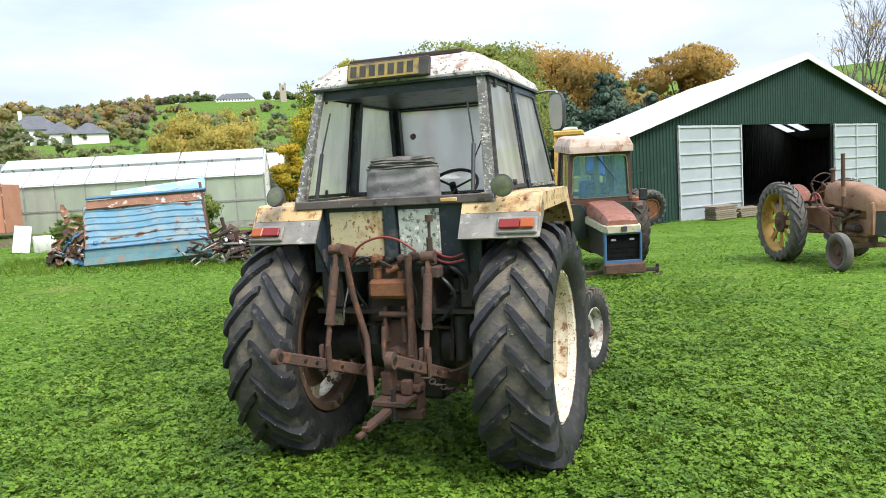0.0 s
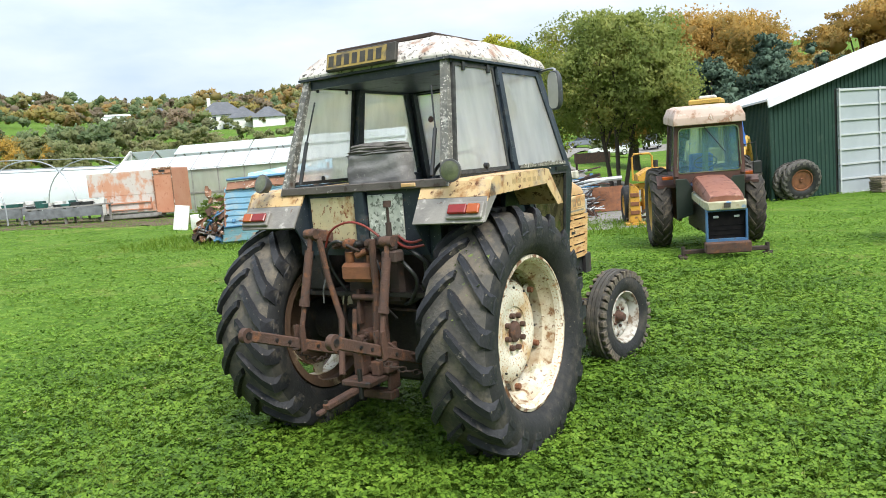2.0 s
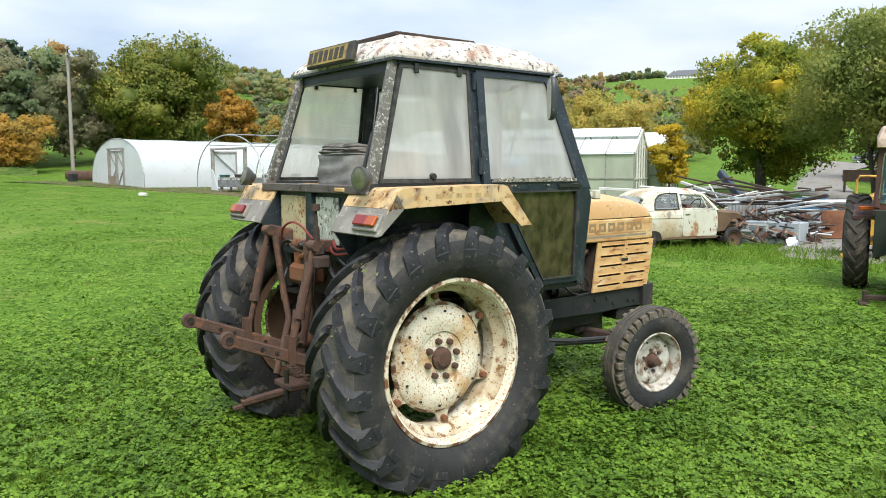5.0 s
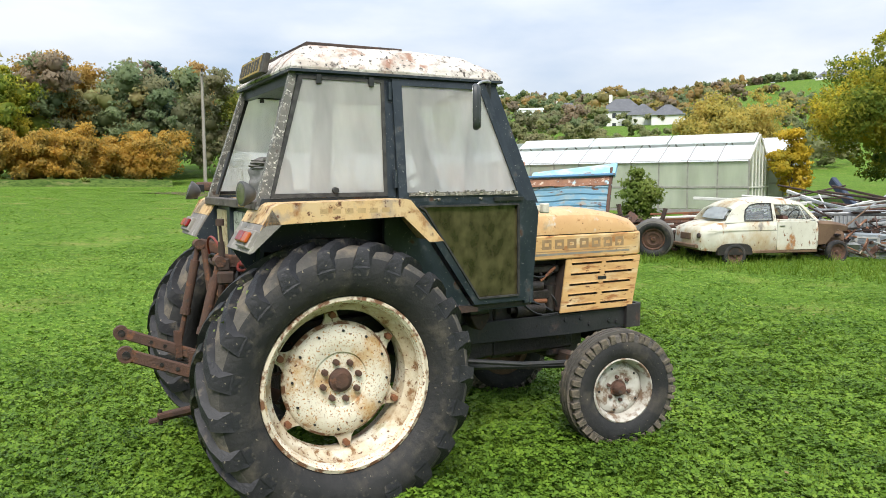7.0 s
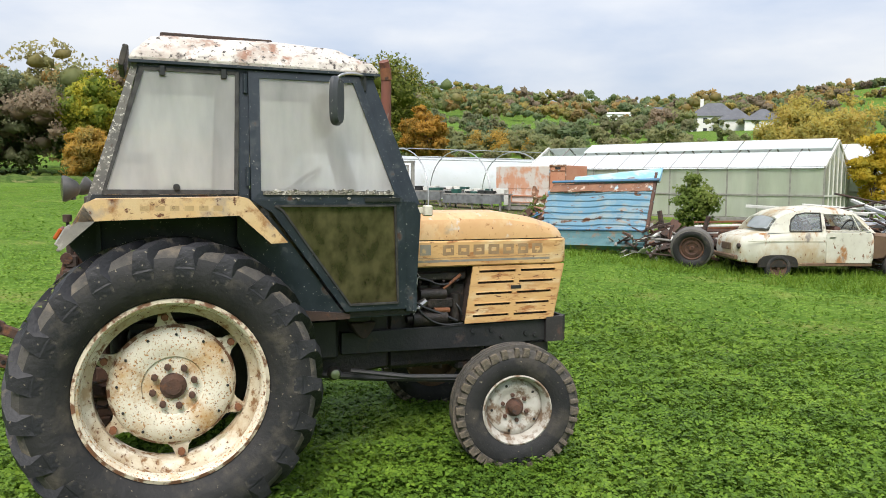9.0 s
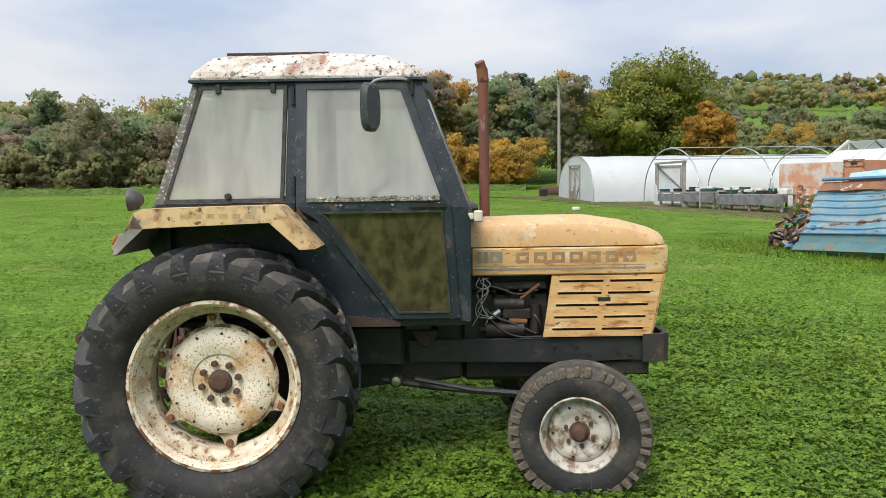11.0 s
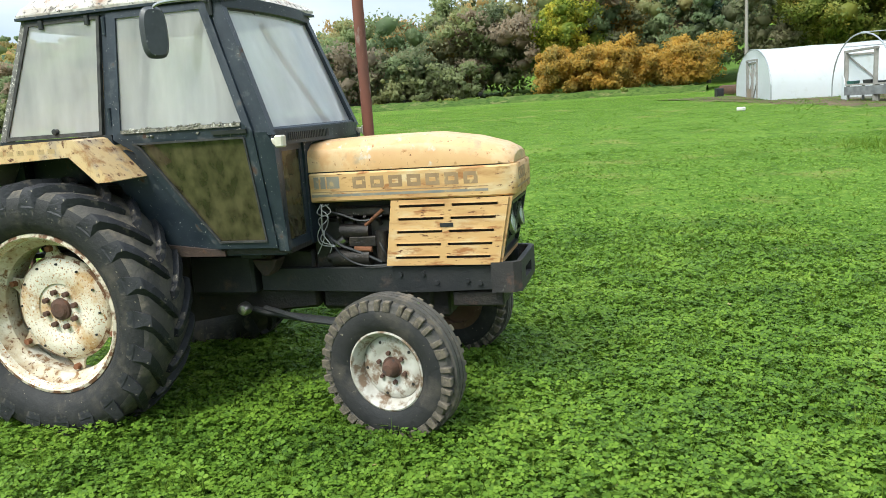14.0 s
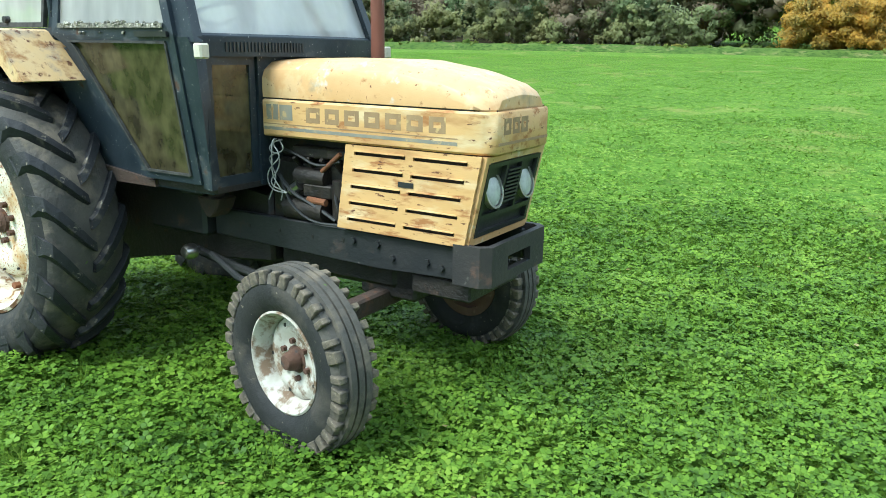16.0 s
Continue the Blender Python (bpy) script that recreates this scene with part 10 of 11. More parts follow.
def small_trailer():
    t = thing("trailer", "low rusty trailer loaded with scrap beside weeds", "trailer", pose(-4.4, 20.9, gz(-4.4, 20.9), 0, 0, 14))
    bm = B()
    box(bm, (-1.4, -0.6, 0.45), (1.5, 0.6, 0.56), 0.01)
    for a, b_ in (((-1.4, -0.6, 0.5), (-1.4, 0.6, 0.5)), ((-1.35, -0.58, 0.5), (-1.5, -0.58, 1.25)), ((-0.5, -0.58, 0.5), (-0.3, -0.60, 1.15))):
        bar(bm, a, b_, 0.08, 0.10, (0.2, 1, 0.1))
    part("bed", bm, M_RUSTDARK, t)
    wheel_on(t, "wheel", 0, 0, 0, 0.33, 0.18, 0.19, M_TYRE, M_RUST).matrix_basis = pose(0.55, -0.75, 0.30, 0, 0, -90)
    wheel_on(t, "wheel", 0, 0, 0, 0.33, 0.18, 0.19, M_TYRE, M_RUST).matrix_basis = pose(0.55, 0.75, 0.30, 0, 0, -90)
    return t


small_trailer()
for k in range(9):
    cx, cy = -4.4 + srng.uniform(-1.1, 1.1), 20.9 + srng.uniform(-0.4, 0.4)
    d = Vector((math.cos(0.3 + srng.uniform(-0.6, 0.6)), math.sin(0.3 + srng.uniform(-0.6, 0.6)), 0.05)) * srng.uniform(0.5, 0.9)
    c = Vector((cx, cy, gz(cx, cy) + 0.60 + 0.05 * k))
    loose("scrap_bar", "scrap bar lying on a low trailer", "bar", c - d, c + d, 0.06, 0.05, (M_RUST, M_WHITE, M_RUSTLIGHT)[k % 3], "scrap on the trailer")
# junk at the broken end of the blue sheeting
for k in range(10):
    cx, cy = -9.35 + srng.uniform(-0.45, 0.4), 19.5 + srng.uniform(-0.3, 0.7)
    d = Vector((srng.uniform(-0.4, 0.4), srng.uniform(-0.3, 0.3), srng.uniform(0.1, 0.6)))
    c = Vector((cx, cy, gz(cx, cy) + 0.05 + abs(d.z)))
    loose("scrap_bar", "twisted scrap bar by the blue sheeting", "bar", c - d, c + d, 0.07, 0.05, (M_RUST, M_BLUESTEEL, M_RUSTSHEET, M_GREYWOOD)[k % 4], "scrap by the sheeting")
bm = B()
box(bm, (-0.25, -0.03, 0), (0.25, 0.03, 0.88), 0.01)
solid("white_board", bm, M_WHITE, "white board leaning by the rubbish", "board", m=pose(-13.35, 24.2, gz(-13.35, 24.2), -14, 8, 20))
bm = B()
box(bm, (-0.35, -0.25, 0), (0.35, 0.25, 0.5), 0.05, segs=2)
solid("rubbish_sack", bm, M_WHITE, "pale rubbish sack beside a white board", "sack", m=pose(-12.75, 24.6, gz(-12.75, 24.6), 6, 0, 30))


def digger(x, y, turn):
    T = thing("backhoe_digger", "worn yellow backhoe digger with a blue sheet over it", "digger", pose(x, y, gz(x, y), 0, 0, turn) @ Matrix.Diagonal((1.16, 1.16, 1.19, 1)))
    for s in (1, -1):
        wheel_on(T, "rear_wheel", s * 0.85, 0, 0.66, 0.68, 0.42, 0.36, M_TYRE, M_DIGGER, s, lugs=18)
        wheel_on(T, "front_wheel", s * 0.80, 2.2, 0.42, 0.44, 0.28, 0.24, M_TYRE, M_DIGGER, s)
    bm = B()
    prism(bm, [(-0.5, 0.6), (2.6, 0.6), (2.6, 1.35), (0.9, 1.45), (-0.5, 1.2)], 0, -0.45, 0.45, 0.03)
    part("body", bm, M_DIGGER, T)
    for sx in (-0.38, 0.38):
        for sy, ty in ((-0.35, -0.30), (0.40, 0.36)):
            bm = B()
            bar(bm, (sx, sy, 1.1), (sx * 0.95, ty, 2.75), 0.08, 0.10, (0, 1, 0))
            part("cab_post", bm, M_DIGGER, T)
    bm = B()
    box(bm, (-0.43, -0.38, 2.74), (0.43, 0.46, 2.90), 0.04)
    part("cab_roof", bm, M_DIGGER, T)
    bm = B()
    box(bm, (-0.20, 0.0, 2.902), (0.24, 0.36, 3.0), 0.03)
    part("roof_box", bm, M_WHITE, T)
    bm = B()
    box(bm, (-0.35, 0.385, 1.6), (0.35, 0.395, 2.74))
    part("windscreen", bm, G_CLEAR, T, smooth=0)
    bm = B()
    box(bm, (-0.55, -0.35, 1.1), (0.55, 0.6, 1.6), 0.05)
    part("cab_base", bm, M_DIGGER, T)
    for s in (1, -1):
        bm = B()
        tube(bm, [(s * 0.75, 0.9, 1.2), (s * 0.80, 1.9, 1.95), (s * 0.80, 2.9, 1.2), (s * 0.80, 3.3, 0.7)], 0.10, 8, 1)
        part("loader_arm", bm, M_DIGGER, T)
    bm = B()
    prism(bm, [(3.2, 0.1), (3.9, 0.15), (3.7, 0.3), (3.4, 0.85), (3.2, 0.85)], 0, -1.0, 1.0, 0.02)
    part("loader_bucket", bm, M_RUST, T)
    bm = B()
    bar(bm, (-0.1, -0.7, 0.9), (-0.1, -1.3, 2.6), 0.25, 0.3, (0, 1, 0), 0.03)
    bar(bm, (-0.1, -1.3, 2.6), (-0.1, -2.0, 1.2), 0.2, 0.24, (0, 1, 0), 0.03)
    part("backhoe_boom", bm, M_DIGGER, T)
    bm = B()
    prism(bm, [(-2.2, 0.5), (-1.7, 0.6), (-1.75, 1.15), (-2.1, 1.2)], 0, -0.35, 0.15, 0.02)
    part("backhoe_bucket", bm, M_RUST, T)
    bm = B()
    loft(bm, [[(0.55, -0.50, 1.75), (0.95, -0.50, 1.65), (0.86, -0.52, 2.25), (0.58, -0.52, 2.40)], [(0.52, -0.2, 1.70), (1.02, -0.2, 1.55), (0.92, -0.22, 2.35), (0.56, -0.22, 2.58)], [(0.55, 0.1, 1.75), (0.98, 0.1, 1.65), (0.86, 0.1, 2.2), (0.58, 0.1, 2.42)]])
    bmesh.ops.subdivide_edges(bm, edges=bm.edges[:], cuts=4, use_grid_fill=True)
    for v in bm.verts:
        v.co += v.normal * (0.08 * noise.noise(v.co * 5) + 0.04 * noise.noise(v.co * 13))
    part("tarpaulin", bm, M_TARP, T, "crumpled blue tarpaulin", smooth=70)


digger(4.5, 26.3, 345)


M_ORANGEPAINT = mat("chipped_orange_paint", (0.55, 0.30, 0.035), (0.44, 0.22, 0.03), 5, 0.6, bump=0.15, layers=(((0.17, 0.085, 0.04), 9, 0.55, 0.64, 0.9),))


def yellow_implement(x, y, turn):
    """A mounted machine: post on a foot, hoop guard, rusty hood and a small wheel."""
    t = thing("implement", "orange-yellow tractor implement with a small wheel on gravel", "implement", pose(x, y, gz(x, y), 0, 0, turn))
    bm = B()
    prism(bm, [(-0.20, 0.10), (0.10, 0.10), (0.06, 0.95), (-0.13, 1.10)], 1, -0.14, 0.12, 0.015)
    box(bm, (-0.30, -0.20, 0.02), (0.20, 0.30, 0.10), 0.012)
    bar(bm, (-0.05, 0.0, 0.98), (0.95, 0.25, 1.02), 0.12, 0.16, bevel=0.012)
    bar(bm, (0.0, 0.1, 0.55), (1.0, 0.9, 0.45), 0.10, 0.12, bevel=0.012)
    part("frame", bm, M_ORANGEPAINT, t)
    bm = B()
    prism(bm, [(0.18, 0.32), (0.62, 0.32), (0.70, 0.62), (0.62, 0.92), (0.18, 0.92)], 1, -0.05, 0.35, 0.02)
    rod(bm, (0.40, -0.10, 0.62), (0.40, 0.40, 0.62), 0.17, 16)
    part("gearbox", bm, M_ORANGEPAINT, t)
    for a, b_ in (((0.10, -0.12, 0.30), (0.75, -0.12, 0.95)), ((0.75, -0.10, 0.10), (0.72, -0.10, 1.15)), ((-0.25, 0.1, 0.18), (0.85, 0.1, 0.22))):
        bm = B()
        bar(bm, a, b_, 0.05, 0.08, (0, 1, 0.1), 0.008)
        part("brace", bm, M_RUSTDARK, t)
    for z in (0.30, 0.52, 0.74):
        bm = B()
        box(bm, (-0.16, -0.165, z), (0.05, -0.14, z + 0.10), 0.008)
        part("cover_plate", bm, M_RUSTLIGHT, t)
    bm = B()
    tube(bm, [(-0.05, 0, 1.15), (-0.05, 0, 1.72), (0.0, 0, 1.80), (0.38, 0, 1.80), (0.44, 0, 1.72), (0.44, 0, 1.2)], 0.026, 8)
    part("hoop_guard", bm, M_ORANGEPAINT, t)
    bm = B()
    loft(bm, [[(0.05, yy, 1.12), (0.05, yy, 1.28 + dz), (0.30, yy, 1.42 + dz), (0.85, yy, 1.40 + dz), (1.0, yy, 1.22), (1.0, yy, 1.12)] for yy, dz in ((-0.2, -0.03), (0.1, 0.03), (0.5, 0.0))])
    part("hood", bm, M_ORANGEPAINT, t, "chipped orange hood", smooth=30)
    wheel_on(t, "wheel", -0.12, 0.75, 0.50, 0.51, 0.24, 0.26, M_TYRE, M_ORANGEPAINT, -1)
    bm = B()
    rod(bm, (0.55, 0.2, 1.4), (0.55, 0.2, 1.62), 0.07, 12)
    part("gear_casing", bm, M_CHASSIS, t)


yellow_implement(1.95, 20.0, 6)


def leaning_tyre(x, y, turn, R, label="worn tractor wheel leaning on the shed wall", group="wheels at the shed", bars=True):
    t = thing("spare_wheel", label, "tyre", pose(x, y, gz(x, y) + R * 0.97, 0, 12, turn), group)
    part("tyre", tyre_mesh(R, 0.34, R * 0.52, 0.03, 0, segs=40), [M_TYRE, M_MUDTYRE], t, smooth=40)
    bm = B()
    lathe(bm, [(R * 0.54, -0.02), (R * 0.54, 0.13), (R * 0.50, 0.135), (R * 0.46, 0.09), (R * 0.3, 0.105), (R * 0.2, 0.08), (R * 0.1, 0.085), (R * 0.09, 0.12), (0.001, 0.12), (0.001, -0.02)], 30, 0)
    part("disc", bm, M_RUSTLIGHT if bars else M_RUST, t)
    if bars:
        tread(t, R, 0.34, 0.03, 18, M_MUDTYRE)


for s_, q_, R_ in ((0.94, -0.75, 0.70), (0.62, -0.42, 0.66)):
    p_ = shed_at(s_, q_)
    leaning_tyre(p_.x, p_.y, -74, R_)
brng = random.Random(9)
for stack, (s0, n_) in enumerate(((4.3, 7), (5.9, 5))):
    for k in range(n_):
        for j in range(5):
            p_ = shed_at(s0 + brng.uniform(-0.06, 0.06), -1.7 + 0.19 * j)
            zz = gz(p_.x, p_.y) + 0.02 + 0.075 * k
            e_ = shed_at(s0 + 1.45 + brng.uniform(-0.25, 0.1), -1.7 + 0.19 * j)
            loose("plank", "sawn plank stacked before the shed door", "plank", (p_.x, p_.y, zz + 0.03), (e_.x, e_.y, zz + 0.03), 0.17, 0.065, M_WOOD, "stacked planks")
# rubble by the track
for k in range(70):
    a_, r_ = brng.uniform(0, 6.28), brng.uniform(0, 1) ** 0.6
    x_, y_ = 0.9 + 1.5 * r_ * math.cos(a_), 31.0 + 1.3 * r_ * math.sin(a_)
    bm = B()
    bmesh.ops.create_icosphere(bm, subdivisions=1, radius=brng.uniform(0.10, 0.22))
    for v in bm.verts:
        v.co *= 1 + 0.35 * noise.noise(v.co * 5 + Vector((k, 0, 0)))
        v.co.z *= 0.7
    solid("rubble_stone", bm, M_STONE, "pale stone in a rubble heap", "stone", "rubble heap", m=pose(x_, y_, gz(x_, y_) + 0.08 + 0.55 * (1 - r_) * brng.uniform(0.3, 1)), smooth=0)


def trough(x, y, turn):
    t = thing("trough", "rusty brown feed trough on legs", "trough", pose(x, y, gz(x, y), 0, 0, turn) @ Matrix.Diagonal((1, 1, 1.32, 1)))
    bm = B()
    prism(bm, [(-0.45, 1.05), (-0.35, 0.55), (0.35, 0.55), (0.45, 1.05), (0.40, 1.05), (0.31, 0.60), (-0.31, 0.60), (-0.40, 1.05)], 0, -1.1, 1.1)
    part("bin", bm, M_RUSTDARK, t)
    for sx in (-1.0, 1.0):
        for sy in (-0.3, 0.3):
            bm = B()
            box(bm, (sx - 0.04, sy - 0.04, -0.05), (sx + 0.04, sy + 0.04, 0.56))
            part("leg", bm, M_RUSTDARK, t)


trough(0.35, 50.5, 8)


def parked_car(x, y, turn, paint, label, tall=1.45):
    C = thing("parked_car", label, "car", pose(x, y, gz(x, y) + 0.05, 0, 0, turn), "cars by the lane")
    bm = B()
    prism(bm, [(-2.1, 0.3), (2.1, 0.3), (2.15, 0.6), (2.0, 0.8), (1.1, 0.92), (-1.9, 0.95), (-2.1, 0.85)], 0, -0.85, 0.85, 0.06)
    part("body", bm, paint, C)
    bm = B()
    loft(bm, [[(sx * 0.8, yy, 0.9) for sx, yy in ((-1, -1.9), (-1, 1.1), (1, 1.1), (1, -1.9))], [(sx * 0.65, yy, tall - 0.05) for sx, yy in ((-1, -1.5), (-1, 0.35), (1, 0.35), (1, -1.5))]])
    part("glasshouse", bm, M_WINDOW, C)
    bm = B()
    box(bm, (-0.66, -1.52, tall - 0.05), (0.66, 0.37, tall), 0.02)
    part("roof", bm, paint, C)
    for s in (1, -1):
        for yy in (-1.3, 1.3):
            wheel_on(C, "wheel", s * 0.78, yy, 0.29, 0.31, 0.2, 0.2, M_TYRE, M_ALU, s)


M_SILVER = mat("silver_car_paint", (0.30, 0.33, 0.37), (0.25, 0.27, 0.31), 1, 0.35, 0.4, bump=0)
M_VANWHITE = mat("white_van_paint", (0.75, 0.76, 0.77), (0.70, 0.71, 0.72), 1, 0.4, bump=0)
parked_car(-1.6, 100, 82, M_SILVER, "silver estate car parked by the lane")
parked_car(2.3, 99, 84, M_SILVER, "pale silver car parked beyond the willow")
parked_car(1.6, 81, 100, M_VANWHITE, "small white car parked by the lane")
parked_car(6.6, 95, 170, M_VANWHITE, "white van parked by the lane", 1.95)


def telegraph_pole(x, y, h):
    t = thing("telegraph_pole", "grey wooden power pole with a crossarm", "pole", pose(x, y, gz(x, y) - 0.1))
    bm = B()
    rod(bm, (0, 0, 0), (0, 0, h), 0.15, 12, 0.10)
    part("post", bm, M_POLE, t)
    bm = B()
    bar(bm, (-0.75, 0.45, h - 0.25), (0.75, -0.45, h - 0.25), 0.10, 0.12)
    part("crossarm", bm, M_POLE, t)
    for k in (-1, 0, 1):
        bm = B()
        rod(bm, (0.66 * k, -0.40 * k, h - 0.2), (0.66 * k, -0.40 * k, h + 0.12), 0.05, 8)
        part("insulator", bm, M_DARKOIL, t)


telegraph_pole(-50.5, 35.2, 8.9)


def house(x, y, turn, w, d, eave, ridge, label, wings=()):
    z = gz(x, y) - 1.7
    H = thing("house", label, "house", pose(x, y, z, 0, 0, turn))
    bm = B()
    box(bm, (-w / 2, 0, 0), (w / 2, d, eave))
    wl_ = part("wall", bm, M_HOUSEWALL, H, smooth=0)

    def hip(x0, x1, y0, y1, e, r):
        b = B()
        hd = (y1 - y0) / 2
        o = 0.4
        base = [(x0 - o, y0 - o, e), (x1 + o, y0 - o, e), (x1 + o, y1 + o, e), (x0 - o, y1 + o, e)]
        vs = [b.verts.new(p) for p in base] + [b.verts.new((x0 + hd * 0.9, (y0 + y1) / 2, r)), b.verts.new((x1 - hd * 0.9, (y0 + y1) / 2, r))]
        for f in ((0, 1, 5, 4), (1, 2, 5), (2, 3, 4, 5), (3, 0, 4), (3, 2, 1, 0)):
            b.faces.new([vs[i] for i in f])
        part("roof", b, M_SLATE, H, smooth=0)

    hip(-w / 2, w / 2, 0, d, eave, ridge)
    for k in range(max(2, int(w / 2.4))):
        xx = -w / 2 + 1.2 + 2.3 * k
        for zz in ((1.2, 3.6) if eave > 4.2 else (2.4,)):
            if xx + 0.5 < w / 2:
                b = B()
                box(b, (xx - 0.45, -0.03, zz), (xx + 0.45, 0.0, zz + 1.2))
                part("window", b, M_WINDOW, H, smooth=0)
    b = B()
    box(b, (-w * 0.3, d * 0.4, ridge - 1.0), (-w * 0.3 + 0.8, d * 0.4 + 0.8, ridge + 1.0))
    part("chimney", b, M_HOUSEWALL, H, smooth=0)
    for x0, x1, y0, y1, e, r in wings:
        b = B()
        box(b, (x0, y0, 0), (x1, y1, e))
        part("wing_wall", b, M_HOUSEWALL, H, smooth=0)
        hip(x0, x1, y0, y1, e, r)


house(-89.0, 172.5, 27, 10.5, 8, 5.2, 8.6, "white rendered house with a grey slate roof on the hill", ((1.5, 8.5, -4, 3, 3.9, 6.8), (7.0, 14.5, -7, 0, 3.5, 6.2)))
house(-214, 342, 32, 15, 8, 4.6, 8.0, "white farmhouse far off among trees")
house(-162, 634, 10, 30, 12, 4.0, 9.0, "grey barn on the hill crest")
bm = B()
box(bm, (-8, -3, 0), (8, 3, 3.2))
prism(bm, [(-3.4, 3.2), (3.4, 3.2), (0, 4.4)], 0, -8.2, 8.2)
solid("barn", bm, M_ROOFSHEET, "long pale barn among hedges far off", "barn", m=pose(-211, 307, gz(-211, 307), 0, 0, 38) @ Matrix.Diagonal((0.8, 0.8, 0.8, 1)), smooth=0)
bm = B()
box(bm, (-0.17, -0.10, 0), (0.17, 0.10, 0.16), 0.03)
solid("white_sack", bm, M_WHITE, "small white sack lying on the meadow", "sack", m=pose(-25.5, 22.5, gz(-25.5, 22.5), 0, 0, 25))
bm = B()
box(bm, (-0.2, -0.2, 0), (0.2, 0.2, 0.5), 0.02)
solid("black_crate", bm, M_BLACK, "black crate beside the polytunnel door", "crate", m=pose(-38.6, 27.6, gz(-38.6, 27.6)))
bm = B()
box(bm, (-1.2, -0.35, 0), (1.2, 0.35, 0.6), 0.2, segs=2)
solid("log_heap", bm, M_RUST, "brown covered heap beside the polytunnel", "heap", m=pose(-40.2, 29.4, gz(-40.2, 29.4), 0, 0, 20))


def heap(label, x, y, w, d, h, n, seed, mats, long_=1.0):
    """A tangle of bars, tubes and torn sheets lying over one another."""
    rng = random.Random(seed)
    bm = B()
    for k in range(n):
        u, v, q = rng.uniform(-1, 1), rng.uniform(-1, 1), rng.random()
        c = Vector((u * w / 2, v * d / 2, 0))
        c.z = gz(x + c.x, y + c.y) - gz(x, y) + 0.05 + h * (1 - 0.6 * u * u - 0.3 * v * v) * q * 0.9
        a, rise, ln = rng.uniform(0, math.pi), rng.uniform(-0.5, 0.5), rng.uniform(0.25, 0.9) * (1.6 if k % 5 == 0 else 1.0) * long_
        e = Vector((math.cos(a), math.sin(a), rise)) * ln / 2
        c.z = max(c.z, abs(e.z) + 0.03)
        n0 = len(bm.faces)
        if k % 3 == 0:
            bar(bm, c - e, c + e, rng.uniform(0.03, 0.08), rng.uniform(0.02, 0.06))
        elif k % 3 == 1:
            rod(bm, c - e, c + e, rng.uniform(0.012, 0.03), 7)
        else:
            m = Matrix.Translation(c) @ Euler((rng.uniform(-1.2, 1.2), rng.uniform(-1.2, 1.2), a)).to_matrix().to_4x4()
            sx, sy = rng.uniform(0.06, 0.20), rng.uniform(0.05, 0.15)
            loft(bm, [[m @ Vector((px * sx, py * sy, 0.05 * rng.uniform(-1, 1) + t)) for px, py in ((-1, -1), (0.2, -1.1), (1, -0.8), (0.9, 1), (-0.1, 0.9), (-1, 0.8))] for t in (0.0, 0.008)])
        bm.faces.ensure_lookup_table()
        mi = rng.randrange(len(mats))
        for f in bm.faces[n0:]:
            f.material_index = mi
    return solid("scrap_heap", bm, mats, label, "scrap", kind="stuff", m=pose(x, y, gz(x, y)), smooth=0)


heap("tangled rusty scrap beside the blue trailer body", -9.4, 19.4, 0.85, 0.8, 1.0, 70, 71, [M_RUST, M_RUSTSHEET, M_BLUESTEEL, M_RUSTDARK, M_GREYWOOD], 0.65)
heap("brown scrap timber and bent bars beside the blue trailer body", -5.9, 20.0, 1.7, 1.1, 1.0, 90, 75, [M_RUST, M_RUSTDARK, M_GREYWOOD, M_RUSTDARK, M_WHITE])
heap("rusty bars and pale sheets heaped behind the tractor", -5.4, 20.7, 2.0, 1.3, 0.95, 100, 72, [M_RUST, M_RUSTDARK, M_WHITE, M_RUSTDARK, M_GREYWOOD, M_RUSTSHEET])
heap("mixed scrap heaped behind the old car", -3.6, 23.4, 3.2, 1.6, 1.25, 120, 73, [M_RUST, M_RUSTDARK, M_WHITE, M_GALV, M_ALU])
heap("long bars, tubes and torn sheets heaped behind the old car", -2.9, 24.4, 5.4, 3.0, 1.3, 300, 76, [M_RUST, M_RUSTDARK, M_ALU, M_RUSTDARK, M_WHITE, M_RUST, M_GALV, M_CARRUST, M_DARKOIL], 1.7)
heap("low rusty scrap and pale sheets at the yard edge", -0.4, 23.9, 2.6, 2.2, 0.9, 140, 77, [M_RUST, M_RUSTDARK, M_DARKOIL, M_PALEGREY, M_RUST, M_GALV], 1.2)
heap("dark scrap iron beyond the old car", -0.7, 22.6, 2.4, 1.2, 1.1, 90, 74, [M_RUST, M_RUSTDARK, M_DARKOIL, M_CARRUST, M_RUSTSHEET, M_RUSTDARK, M_GALV])
leaning_tyre(-4.35, 19.2, -64, 0.50, "dark tractor tyre lying against rusty scrap", "", False)


